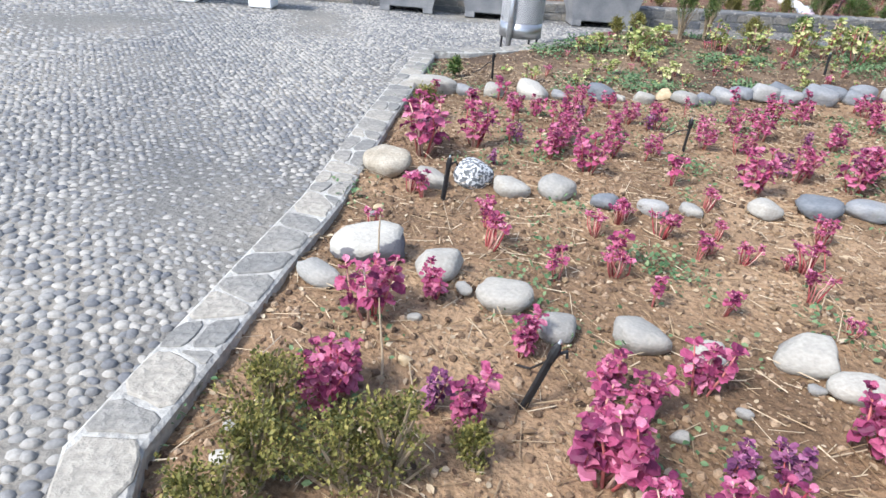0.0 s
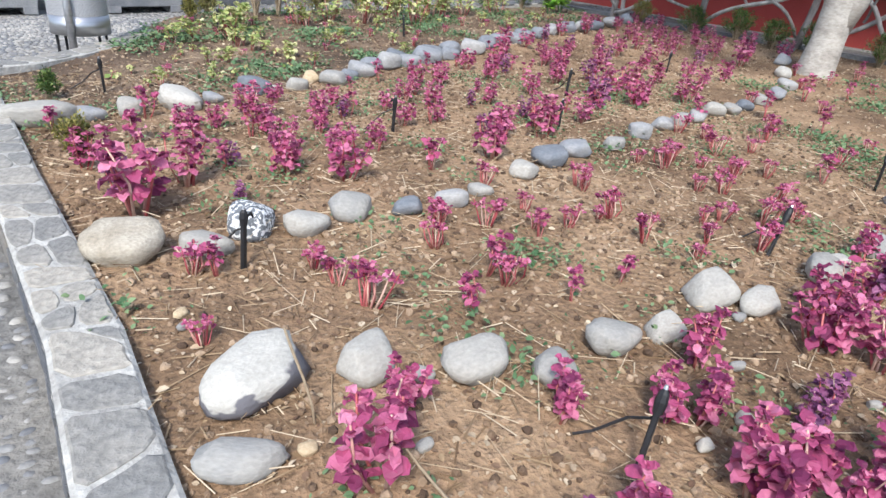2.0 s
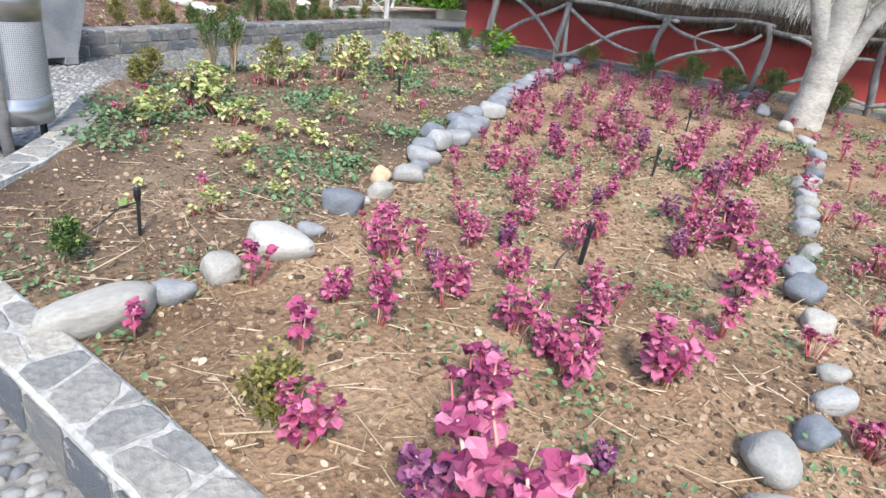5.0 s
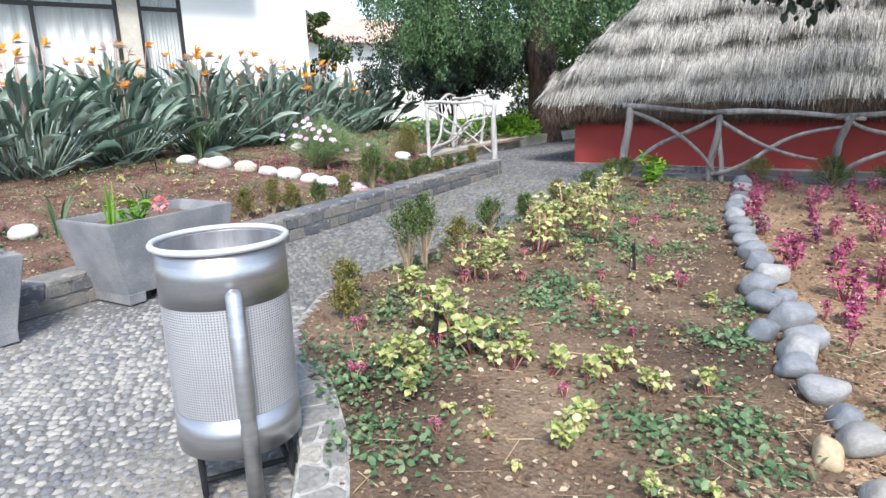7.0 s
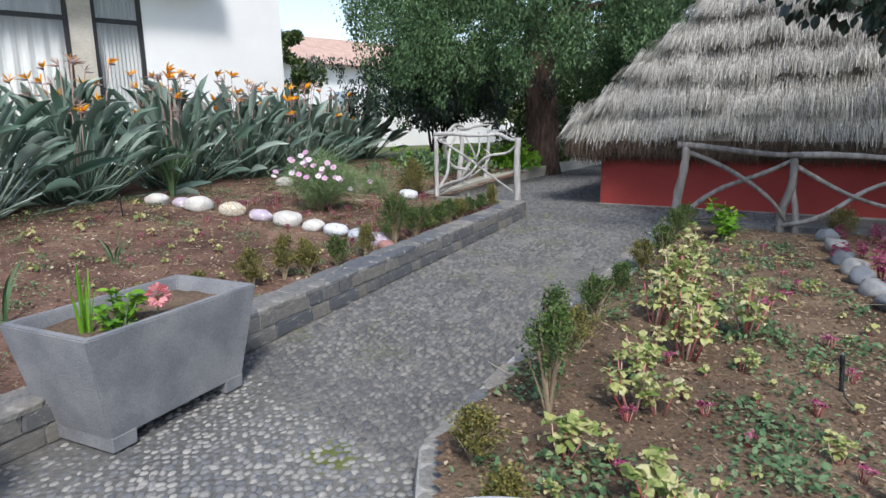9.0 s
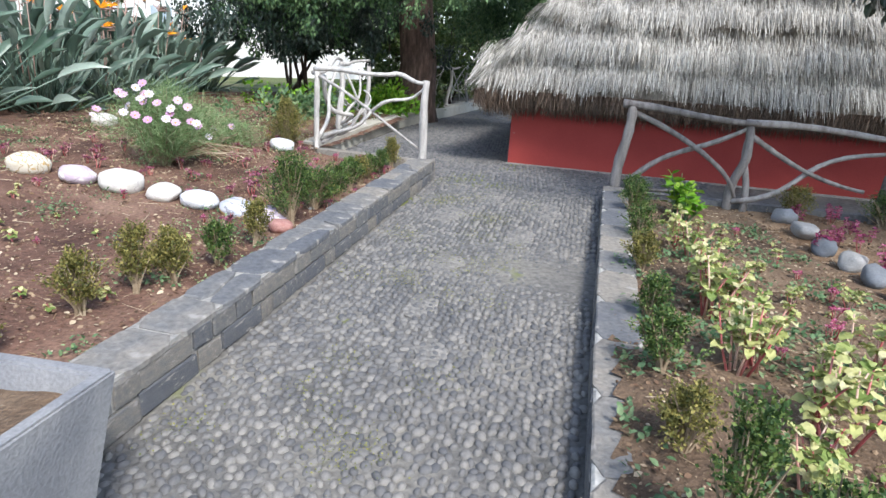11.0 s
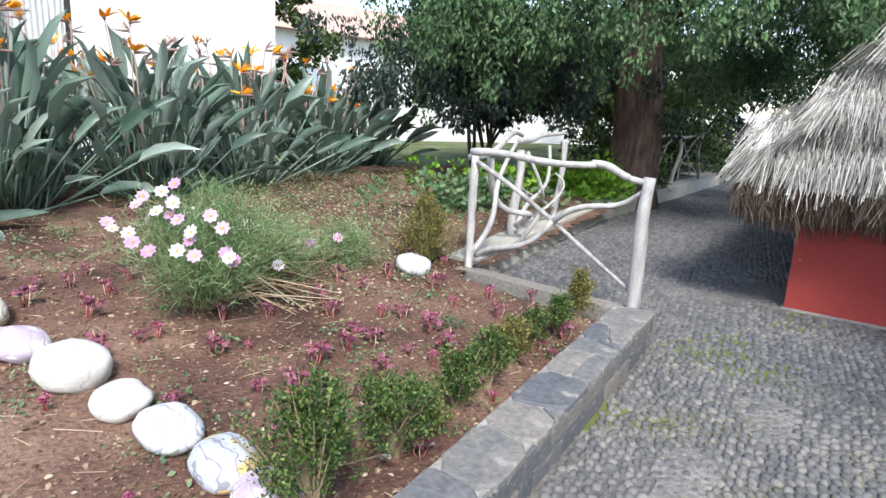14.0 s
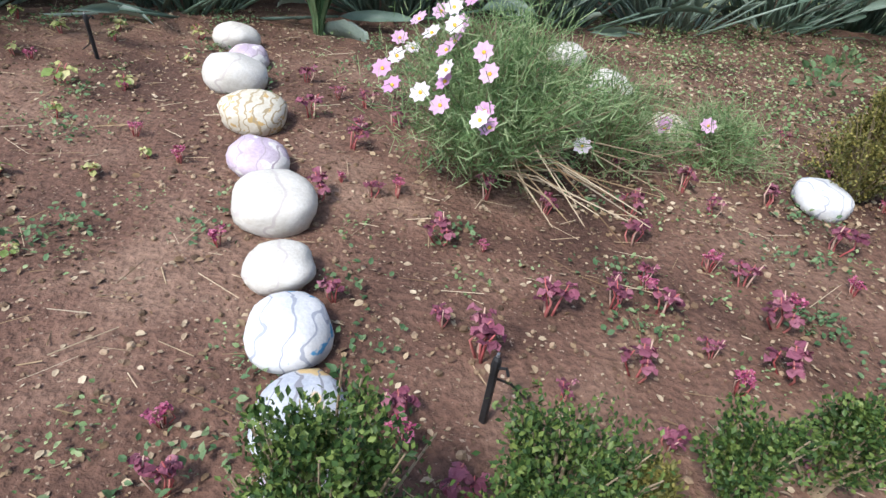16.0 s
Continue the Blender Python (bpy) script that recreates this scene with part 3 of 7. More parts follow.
def stone(x, y, size, mat, label, group, z=None, flat=0.62, wide=0.75, rot=None, height=None, smooth=False):
    k = R.randrange(10)
    key = (k, mat.name, smooth)
    if key not in STONE_MESH:
        STONE_MESH[key] = from_bm("edging_stone", (OVALS if smooth else STONES)[k].copy(), mat, True)
    rot = R.uniform(-35, 35) if rot is None else rot
    h = (height or soil_a)(x, y) if z is None else z
    size *= 1.04
    m = pose(x, y, h + size * flat * 0.30, R.uniform(-8, 8), R.uniform(-8, 8), rot) @ Matrix.Diagonal((size, size * wide, size * flat, 1))
    return thing("edging_stone", label, "stone", group, m, STONE_MESH[key])


G3, G2, G1, GW = "stones edging the near row", "stones edging the middle row", "stones edging the far row", "painted stones in the raised bed"
GREY = "smooth grey river stone edging the flower bed"
stone(-0.36, 1.68, 0.28, M_STONE_BLOCK, "large dark boulder with a whitewashed face in the bed", G3, rot=25, flat=0.6)
stone(-0.435, 1.425, 0.21, M_STONE, "long pale boulder lying beside the stone kerb", G3, rot=-22, flat=0.42, wide=0.5)
for x, y, s in [(-0.07, 1.67, 0.2), (0.05, 1.58, 0.07), (0.2, 1.568, 0.195), (0.405, 1.475, 0.165), (0.666, 1.542, 0.19), (0.88, 1.542, 0.15), (1.19, 1.65, 0.22), (1.316, 1.54, 0.17), (1.2, 1.52, 0.06), (1.777, 1.617, 0.22), (1.95, 1.68, 0.12), (2.27, 1.72, 0.2),
                (2.74, 1.9, 0.12), (3.03, 2.06, 0.16), (3.51, 2.29, 0.23), (4.14, 2.62, 0.21), (4.59, 2.77, 0.22), (5.01, 3.0, 0.21), (5.79, 3.29, 0.23), (6.97, 3.69, 0.25)]:
    stone(x, y, s, M_STONE if R.random() < 0.75 else M_STONE_BLUE, GREY, G3)
stone(-0.63, 2.50, 0.255, M_BOULDER, "large rounded beige boulder beside the stone kerb", G2, rot=-12, flat=0.66, wide=0.85)
stone(-0.205, 2.59, 0.21, M_STONE_DOT, "dark stone covered with a white painted pattern", G2, rot=5, flat=0.8, wide=0.9)
for x, y, s in [(-0.382, 2.45, 0.18), (-0.004, 2.56, 0.185), (0.214, 2.66, 0.205), (0.45, 2.622, 0.145), (0.677, 2.652, 0.15), (0.85, 2.714, 0.12), (1.2, 2.888, 0.175), (1.464, 3.046, 0.22), (1.724, 3.157, 0.21), (2.06, 3.22, 0.16), (2.42, 3.38, 0.2), (2.71, 3.47, 0.18),
                (2.98, 3.58, 0.19), (3.24, 3.67, 0.19), (3.55, 3.79, 0.22), (3.77, 3.82, 0.18), (3.99, 3.87, 0.18), (4.3, 3.98, 0.18), (4.68, 4.11, 0.21), (5.17, 4.39, 0.21), (5.56, 4.74, 0.22), (6.17, 5.24, 0.24), (6.95, 5.8, 0.24)]:
    stone(x, y, s, M_STONE_BLUE if 0.3 < x < 0.7 or (x > 1.2 and R.random() < 0.5) else M_STONE, GREY, G2)
stone(-0.99, 4.25, 0.37, M_STONE, "long flat grey boulder beside the stone kerb", G1, rot=8, flat=0.42, wide=0.5)
stone(0.69, 5.1, 0.15, M_STONE_TAN, "tan angular stone lying among grey edging stones", G1, rot=30, flat=0.7)
row = [(-0.76, 4.30, 0.16), (-0.555, 4.385, 0.205), (-0.28, 4.445, 0.27), (-0.08, 4.55, 0.13), (0.215, 4.75, 0.245), (0.36, 4.79, 0.1), (0.53, 4.88, 0.175), (0.85, 5.03, 0.22), (1.0, 5.14, 0.16), (1.16, 5.28, 0.2), (1.3, 5.44, 0.18),
       (1.47, 5.5, 0.24), (1.68, 5.55, 0.2), (1.62, 5.74, 0.2), (1.92, 5.72, 0.27), (2.08, 5.95, 0.22), (2.25, 5.9, 0.2), (2.36, 6.1, 0.25), (2.62, 6.14, 0.25), (2.9, 6.34, 0.22), (3.15, 6.5, 0.24), (3.45, 6.68, 0.22), (3.72, 6.86, 0.25),
       (4.05, 7.02, 0.25), (4.35, 7.22, 0.24), (4.7, 7.38, 0.25), (5.05, 7.5, 0.25), (5.45, 7.7, 0.24), (5.85, 7.88, 0.26), (6.3, 8.08, 0.25)]
for x, y, s in row:
    stone(x, y, s * (1.14 if x > 0.9 else 1.0), M_STONE_BLUE if x > 0.9 or R.random() < 0.3 else M_STONE, GREY, G1)
painted = [(2.72, 11.34, 0.21, M_STONE_RED, "red painted stone leaning on the garden wall"), (2.83, 11.58, 0.28, M_STONE_LILAC, "white and lilac painted stone in a row"),
           (2.76, 11.87, 0.27, M_STONE_FACE, "ochre and grey stone with a painted blue drawing"), (2.65, 12.19, 0.28, M_STONE_SKY, "white stone with a blue painted drawing"),
           (2.54, 12.5, 0.26, M_STONE_WHITE, "white painted stone with faint lines"), (2.42, 12.87, 0.35, M_STONE_WHITE, "rounded white painted stone"),
           (2.25, 13.22, 0.28, M_STONE_LILAC, "lilac and white painted stone"), (2.09, 13.66, 0.34, M_STONE_CREAM, "cream stone with painted ochre stripes"),
           (1.85, 14.12, 0.37, M_STONE_WHITE, "large white painted stone"), (1.80, 14.5, 0.26, M_STONE_LILAC, "white and lilac painted stone in a row"), (1.61, 14.87, 0.32, M_STONE_WHITE, "white painted stone at the end of the row"),
           (4.98, 13.58, 0.28, M_STONE_SKY, "white stone with blue stripes beside a clipped shrub"), (4.35, 14.2, 0.28, M_STONE_CREAM, "cream painted stone behind the flowering bush"), (4.1, 14.8, 0.30, M_STONE_WHITE, "white painted stone behind the flowering bush"),
           (3.9, 15.5, 0.3, M_STONE_WHITE, "white painted stone behind the flowering bush"), (-1.05, 11.35, 0.26, M_STONE_WHITE, "white painted stone behind the planter"), (-1.6, 11.6, 0.34, M_STONE_LILAC, "white and lilac painted stone in a row"), (-1.3, 11.6, 0.32, M_STONE_RED, "pink painted stone in the raised bed")]
for x, y, s, mat, lab in painted:
    stone(x + 0.02, y, s * 0.94, mat, lab, GW, height=soil_b, smooth=True, flat=0.62, wide=0.92 if mat is M_STONE_RED else R.uniform(1.05, 1.2), rot=(60 if mat is M_STONE_RED else R.uniform(0, 30)))

# ---- thatched house ----
HC, HD, HE = Vector((7.40, 11.62)), Vector((0.25, -0.968)), Vector((0.968, 0.25))
LEN, DEP = 11.5, 5.6


def hp(s, e, z):
    """A point of the house: s along the front wall from its corner, e to the back."""
    q = HC + HD * s + HE * e
    return (q.x, q.y, z)


house = thing("thatched_house", "small house with dark red walls and a deep layered straw roof", "house")
base = 0.0
corners = [(0, 0), (LEN, 0), (LEN, DEP), (0, DEP)]
names = []
for i in range(4):
    (s0, e0), (s1, e1) = corners[i], corners[(i + 1) % 4]
    t = 0.22
    if i in (0, 2):
        ea, eb = (0, t) if i == 0 else (DEP - t, DEP)
        V = [hp(s, e, z) for z in (base, 1.35) for s, e in ((0, ea), (LEN, ea), (LEN, eb), (0, eb))]
    else:
        sa0, sb0 = (LEN - t, LEN) if i == 1 else (0, t)
        V = [hp(s, e, z) for z in (base, 1.35) for s, e in ((sa0, t), (sb0, t), (sb0, DEP - t), (sa0, DEP - t))]
    F = [[0, 1, 2, 3], [7, 6, 5, 4], [0, 4, 5, 1], [1, 5, 6, 2], [2, 6, 7, 3], [3, 7, 4, 0]]
    part("wall", mesh("wall", V, F, M_REDWALL), house)
part("plinth", mesh("plinth", *join([([hp(s, e, z) for z in (0.0, paving(HC.x, HC.y) + 0.004) for s, e in q], [[0, 1, 2, 3], [7, 6, 5, 4], [0, 4, 5, 1], [1, 5, 6, 2], [2, 6, 7, 3], [3, 7, 4, 0]])
                                     for q in (((-0.02, -0.02), (LEN, -0.02), (LEN, -0.002), (-0.02, -0.002)), ((-0.02, 0.0), (-0.002, 0.0), (-0.002, DEP), (-0.02, DEP)))]), M_WALLMORTAR), house, "pale mortar line along the foot of the wall")
OV, EZ, SLOPE = 0.42, 1.12, math.tan(radians(50))
TOPE = DEP / 2


def roof_pt(side, u, h):
    """A point of the roof's skin: side 0 front, 1 north end, 2 south end; u along the eave, h above it."""
    i = h / SLOPE - OV
    if side == 0:
        return hp(-OV + u, i, EZ + h)
    if side == 1:
        return hp(i, -OV + u, EZ + h)
    return hp(LEN - i, -OV + u, EZ + h)


RH = (TOPE + OV) * SLOPE
apex0, apex1 = (TOPE, TOPE), (LEN - TOPE, TOPE)
core = []
e0 = [hp(-OV, -OV, EZ), hp(LEN + OV, -OV, EZ), hp(LEN + OV, DEP + OV, EZ), hp(-OV, DEP + OV, EZ)]
low = [hp(0.02, 0.02, 0.93), hp(LEN - 0.02, 0.02, 0.93), hp(LEN - 0.02, DEP - 0.02, 0.93), hp(0.02, DEP - 0.02, 0.93)]
und = [hp(-OV + 0.05, -OV + 0.05, EZ - 0.13), hp(LEN + OV - 0.05, -OV + 0.05, EZ - 0.13), hp(LEN + OV - 0.05, DEP + OV - 0.05, EZ - 0.13), hp(-OV + 0.05, DEP + OV - 0.05, EZ - 0.13)]
V = e0 + [hp(*apex0, EZ + RH), hp(*apex1, EZ + RH)] + und + low
F = [[0, 1, 5, 4], [1, 2, 5], [2, 3, 4, 5], [3, 0, 4]]
for k in range(4):
    F += [[k, 6 + k, 6 + (k + 1) % 4, (k + 1) % 4], [6 + k, 10 + k, 10 + (k + 1) % 4, 6 + (k + 1) % 4]]
roof = part("roof", mesh("roof", V, F, M_THATCHBASE), house, "grey weathered straw roof in stepped layers")
LAYERS = 8
for lay in range(LAYERS):
    h0 = RH * lay / LAYERS
    h1 = RH * (lay + 1.25) / LAYERS
    sl = (h1 - h0) / math.sin(radians(50))
    for side, wid, dens in ((0, LEN + 2 * OV, 1000), (1, DEP + 2 * OV, 700)):
        ins = h0 / SLOPE
        w = wid - 2 * ins
        if w <= 0.1:
            continue
        n = int(w * dens)
        u = ins + NR.uniform(-0.03, w + 0.03, n)
        hh = NR.uniform(0.0, 0.8, n) ** 1.3 * (h1 - h0) + (0.21 if lay == 0 else 0.02)
        fr = hh / (h1 - h0)
        du = np.clip((u - ins) / w, 0, 1)
        edge = np.minimum(u, wid - u)
        P = np.array([roof_pt(side, a, h0 + b) for a, b in zip(u, hh)])
        out = np.array(roof_pt(side, 1, 0)) - np.array(roof_pt(side, 1, 1.0))
        out /= np.linalg.norm(out)
        nrm = np.cross(out, np.array([HD.x, HD.y, 0]) if side == 0 else np.array([HE.x, HE.y, 0]))
        nrm *= np.sign(nrm[2])
        wav = 0.05 * np.sin(u * 2.1 + lay * 1.7) + 0.03 * np.sin(u * 5.3 + lay)
        lift = 0.02 + 0.06 * np.sin(u * 9 + lay * 3) * np.clip(1 - fr, 0, 1) + 0.23 * np.clip(1 - fr, 0, 1) ** 2 + NR.uniform(0, 0.03, n)
        P = P + nrm[None] * lift[:, None] + out[None] * (wav + 0.05)[:, None]
        L = NR.uniform(0.16, 0.36, n)
        D = out[None] + NR.normal(0, 0.09, (n, 3)) + nrm[None] * NR.uniform(-0.12, 0.05, n)[:, None]
        # keep the foot of each straw inside its own face near the hip
        lat = np.array([HD.x, HD.y, 0]) if side == 0 else np.array([HE.x, HE.y, 0])
        D += lat[None] * (np.clip(0.25 - (u - ins), 0, 0.25) * -1.6 + np.clip(0.25 - (ins + w - u), 0, 0.25) * 1.6)[:, None]
        D /= np.linalg.norm(D, axis=1, keepdims=True)
        X = np.cross(D, nrm[None])
        X /= np.linalg.norm(X, axis=1, keepdims=True)
        a = NR.uniform(-0.7, 0.7, n)[:, None]
        Z = np.cross(X, D)
        X2 = X * np.cos(a) + Z * np.sin(a)
        V, F = cloud(*STRAW, P, X2, D, Z, np.stack([NR.uniform(0.003, 0.0075, n), L, np.ones(n)], 1))
        tagged(part("straw_layer", mesh("straw_layer", V, F, M_THATCH), roof), kind="stuff")
# ragged brown fringe below the eave
for side, wid in ((0, LEN + 2 * OV), (1, DEP + 2 * OV)):
    n = int(wid * 3200)
    u = NR.uniform(0, wid, n)
    dep = NR.uniform(0, 1, n) ** 2.4
    P = np.array([(hp(-OV + a, -OV - 0.03 + 0.42 * b, EZ + 0.03 - 0.17 * b) if side == 0 else hp(-OV - 0.03 + 0.5 * b, -OV + a, EZ + 0.03 - 0.17 * b)) for a, b in zip(u, dep)])
    inn = np.array([HE.x, HE.y, 0]) if side == 0 else np.array([HD.x, HD.y, 0])
    D = np.tile(np.array([0, 0, -1.0]), (n, 1)) + NR.normal(0, 0.28, (n, 3)) + inn[None] * 0.35
    X, Y, Z = axes(D, NR, 1.5)
    V, F = cloud(*STRAW, P, X, Y, Z, np.stack([NR.uniform(0.003, 0.0065, n), NR.uniform(0.08, 0.27, n), np.ones(n)], 1))
    tagged(part("eave_fringe", mesh("eave_fringe", V, F, M_THATCHDARK), roof, "brown ragged straw fringe under the eave"), kind="stuff")

# ---- rustic fences of bare branches ----
def fence(name, posts, label, height=0.95, seed=0, cross=True, zb=None, bark=M_BARKW):
    f = thing(name, label, "fence", "rustic branch fences")
    rr = random.Random(seed)
    tops = []
    for i, (x, y) in enumerate(posts):
        z = zb(x, y)
        top = (x + rr.uniform(-0.03, 0.03), y + rr.uniform(-0.03, 0.03), z + height + rr.uniform(-0.04, 0.04))
        part("post", mesh("post", *branch((x, y, z - 0.1), top, 0.042, 0.032, 0.05, seed=seed + i), bark, True), f)
        tops.append(top)
    for i in range(len(posts) - 1):
        a, b = Vector(tops[i]), Vector(tops[i + 1])
        d = (b - a).normalized()
        part("rail", mesh("rail", *branch(a - d * 0.07 + Vector((0, 0, 0.01)), b + d * 0.06 + Vector((0, 0, rr.uniform(-0.04, 0.04))), 0.031, 0.021, 0.09, seed=seed + 30 + i), bark, True), f)
        if cross:
            la = Vector((posts[i][0], posts[i][1], a.z - height + 0.10))
            lb = Vector((posts[i + 1][0], posts[i + 1][1], b.z - height + 0.08))
            for j in range(rr.choice((2, 3, 3))):
                lo, hi = la.lerp(lb, rr.uniform(0.0, 1.0)), a.lerp(b, rr.uniform(0.0, 1.0))
                if j == 0:
                    lo, hi = lb, a - Vector((0, 0, 0.05))
                elif j == 1:
                    lo, hi = la.lerp(lb, rr.uniform(0.0, 0.2)), b.lerp(a, rr.uniform(0.0, 0.35))
                part("brace", mesh("brace", *branch(hi, lo, rr.uniform(0.018, 0.026), 0.010, rr.uniform(0.10, 0.22), seed=seed + 60 + 7 * i + j), bark, True), f)
            q = la.lerp(b, rr.uniform(0.4, 0.6))
            part("twig", mesh("twig", *branch(q, q + Vector((rr.uniform(-0.2, 0.2), rr.uniform(-0.2, 0.2), rr.uniform(0.15, 0.4))), 0.012, 0.006, 0.12, seed=seed + 120 + i), bark, True), f)
    return f


def stick_fence(label, origin, d, base, posts, sticks, bark, seed, thick=1.0):
    """Bays of crooked sticks: posts are (u, u at the top, height, radius), sticks are (name, u0, h0, u1, h1, radius, bend), along d from origin."""
    f = thing("rustic_fence", label, "fence", "rustic branch fences")
    o, d = Vector(origin), Vector(d).normalized()
    nn = Vector((-d.y, d.x))
    rr = random.Random(seed)

    def at(u, h, off=0.0):
        q = o + d * u + nn * off
        return (q.x, q.y, base(q.x, q.y) + h)
    for i, (u, ut, h, r) in enumerate(posts):
        part("post", mesh("post", *branch(at(u, -0.1), at(ut, h), r * thick, r * thick * 0.78, 0.06, seg=12, seed=seed + i), bark, True), f)
    for i, (nm, u0, h0, u1, h1, r, bend) in enumerate(sticks):
        off = rr.uniform(-0.03, 0.03)
        part(nm, mesh(nm, *branch(at(u0, h0, off), at(u1, h1, -off), r * thick, r * thick * 0.66, bend * 1.25, seg=14, seed=seed + 40 + i), bark, True), f)
    return f


posts = [(-0.08, -0.04, 0.93, 0.05), (1.06, 1.14, 0.84, 0.042), (1.22, 1.16, 0.82, 0.032), (2.44, 2.62, 0.80, 0.042)]
sticks = [("rail", -0.14, 0.95, 1.25, 0.88, 0.034, 0.05), ("rail", 1.1, 0.88, 2.75, 0.76, 0.032, 0.06), ("brace", -0.04, 0.88, 1.12, 0.08, 0.026, 0.10), ("brace", 0.0, 0.12, 1.12, 0.82, 0.028, 0.07),
          ("brace", 1.16, 0.76, 2.3, 0.28, 0.024, 0.08), ("brace", 1.08, 0.06, 2.6, 0.68, 0.026, 0.10), ("twig", 0.1, 0.06, 0.75, 0.10, 0.016, 0.05)]
rr = random.Random(12)
for u in (2.5, 3.9, 5.2, 6.5):
    posts.append((u + 1.35, u + 1.35 + rr.uniform(-0.08, 0.12), 0.86, 0.042))
    sticks += [("rail", u - 0.05, 0.80, u + 1.45, 0.84, 0.031, 0.07), ("brace", u + 0.05, 0.78, u + 1.3, 0.10, 0.024, 0.12), ("brace", u, 0.08, u + 1.32, rr.uniform(0.6, 0.8), 0.026, 0.10),
               ("twig", u + 0.6, 0.4, u + rr.uniform(0.7, 1.1), 0.85, 0.014, 0.10)]
stick_fence("rustic fence of bare grey branches before the red house", (6.18, 9.63), (0.307, -0.952), lambda x, y: soil_a(x, y) + 0.03, posts, sticks, M_BARKG, 205, 1.22)
stick_fence("rustic fence panel of bleached crooked branches", (5.52, 13.48), (0.28, -1.45), lambda x, y: 0.29, [(0.0, 0.0, 0.95, 0.042), (1.47, 1.48, 0.93, 0.056)],
            [("rail", -0.05, 0.98, 1.08, 0.98, 0.036, 0.03), ("rail", 1.04, 0.985, 1.50, 0.90, 0.032, 0.02), ("brace", 0.03, 0.90, 1.42, 0.12, 0.022, 0.04), ("brace", 0.06, 0.10, 0.77, 0.52, 0.028, 0.05),
             ("brace", 0.75, 0.50, 1.46, 0.84, 0.025, 0.07), ("brace", 0.07, 0.06, 0.64, 0.55, 0.026, 0.08)], M_BARKW, 241)
stick_fence("bleached branch fence standing on the pale kerb", (5.60, 13.62), (0.934, 0.356), lambda x, y: paving(x, y) + 0.22, [(1.12, 1.10, 0.88, 0.05), (2.22, 2.46, 0.92, 0.04)],
            [("rail", -0.05, 0.90, 1.15, 1.02, 0.032, 0.06), ("rail", 1.05, 0.98, 2.5, 1.02, 0.030, 0.07), ("brace", 0.10, 0.03, 0.98, 0.95, 0.030, 0.06), ("brace", 1.05, 0.06, 2.0, 0.88, 0.028, 0.10),
             ("brace", 0.40, 0.84, 1.05, 0.12, 0.034, 0.16), ("brace", 1.5, 0.12, 2.3, 0.55, 0.020, 0.16), ("twig", 1.2, 0.5, 1.75, 0.3, 0.014, 0.12), ("brace", 1.3, 0.85, 2.2, 0.15, 0.020, 0.14)], M_BARKW, 267)
fence("rustic_fence", [(11.5, 15.62), (13.3, 16.1), (15.2, 16.65)], "bleached branch fence standing on the pale kerb", 0.95, 83, zb=lambda x, y: paving(x, y) + 0.19)

# ---- litter bin ----
bin_ = thing("litter_bin", "steel litter bin with a perforated drum on a post", "bin", m=pose(-0.845, 6.61, -0.115, 0, 0, -14))
BR, Z0, Z1 = 0.226, 0.20, 0.95


def ring(r0, r1, z0, z1, n=48):
    V = [(r * math.cos(2 * math.pi * k / n), r * math.sin(2 * math.pi * k / n), z) for r, z in ((r1, z0), (r1, z1), (r0, z1), (r0, z0)) for k in range(n)]
    F = [[a * n + k, a * n + (k + 1) % n, ((a + 1) % 4) * n + (k + 1) % n, ((a + 1) % 4) * n + k] for a in range(4) for k in range(n)]
    return V, F


part("top_band", mesh("top_band", *ring(BR - 0.004, BR, Z1 - 0.20, Z1), M_STEEL, True), bin_)
part("bottom_band", mesh("bottom_band", *ring(BR - 0.004, BR, Z0, Z0 + 0.15), M_STEEL, True), bin_)
nr, nc = 84, 280
V, F = [], []
for j in range(nr):
    for k in range(nc):
        if (j % 2 == 0 and k % 2 == 0):
            continue
        a0, a1 = 2 * math.pi * k / nc, 2 * math.pi * (k + 1) / nc
        z0, z1 = Z0 + 0.15 + (Z1 - 0.35 - Z0) * j / nr, Z0 + 0.15 + (Z1 - 0.35 - Z0) * (j + 1) / nr
        o = len(V)
        V += [(BR * 0.993 * math.cos(a), BR * 0.993 * math.sin(a), z) for a, z in ((a0, z0), (a1, z0), (a1, z1), (a0, z1))]
        F.append([o, o + 1, o + 2, o + 3])
part("perforated_drum", mesh("perforated_drum", V, F, M_MESH), bin_, "drum of finely perforated steel")
# added ring, no real part: its grey stands in for the inside's shade
part("liner", mesh("liner", *ring(BR - 0.012, BR - 0.009, Z0 + 0.02, Z1 - 0.012), M_STEELIN, True), bin_, "added grey ring that sets the shade inside the drum")
part("rim", mesh("rim", *tube([((BR + 0.004) * math.cos(a), (BR + 0.004) * math.sin(a), Z1) for a in np.linspace(0, 2 * math.pi, 61)], [0.012] * 61, 8), M_RIM, True), bin_, "thick pale steel rim")
part("floor", mesh("floor", [(BR * math.cos(2 * math.pi * k / 32), BR * math.sin(2 * math.pi * k / 32), Z0 + 0.01) for k in range(32)], [list(range(32))], M_STEEL), bin_)
part("post", mesh("post", *tube([(0.0, -BR - 0.03, 0.0), (0.0, -BR - 0.03, 0.4), (0.0, -BR - 0.03, Z1 - 0.14), (0.0, -BR - 0.03, Z1 - 0.125)], [0.029, 0.029, 0.029, 0.015], 16), M_STEEL, True), bin_)
part("bracket", from_bm("bracket", box(0.03, 0.05, 0.03, 0.006, Z1 - 0.17), M_STEEL), bin_, m=pose(0.0, -BR - 0.005, 0))
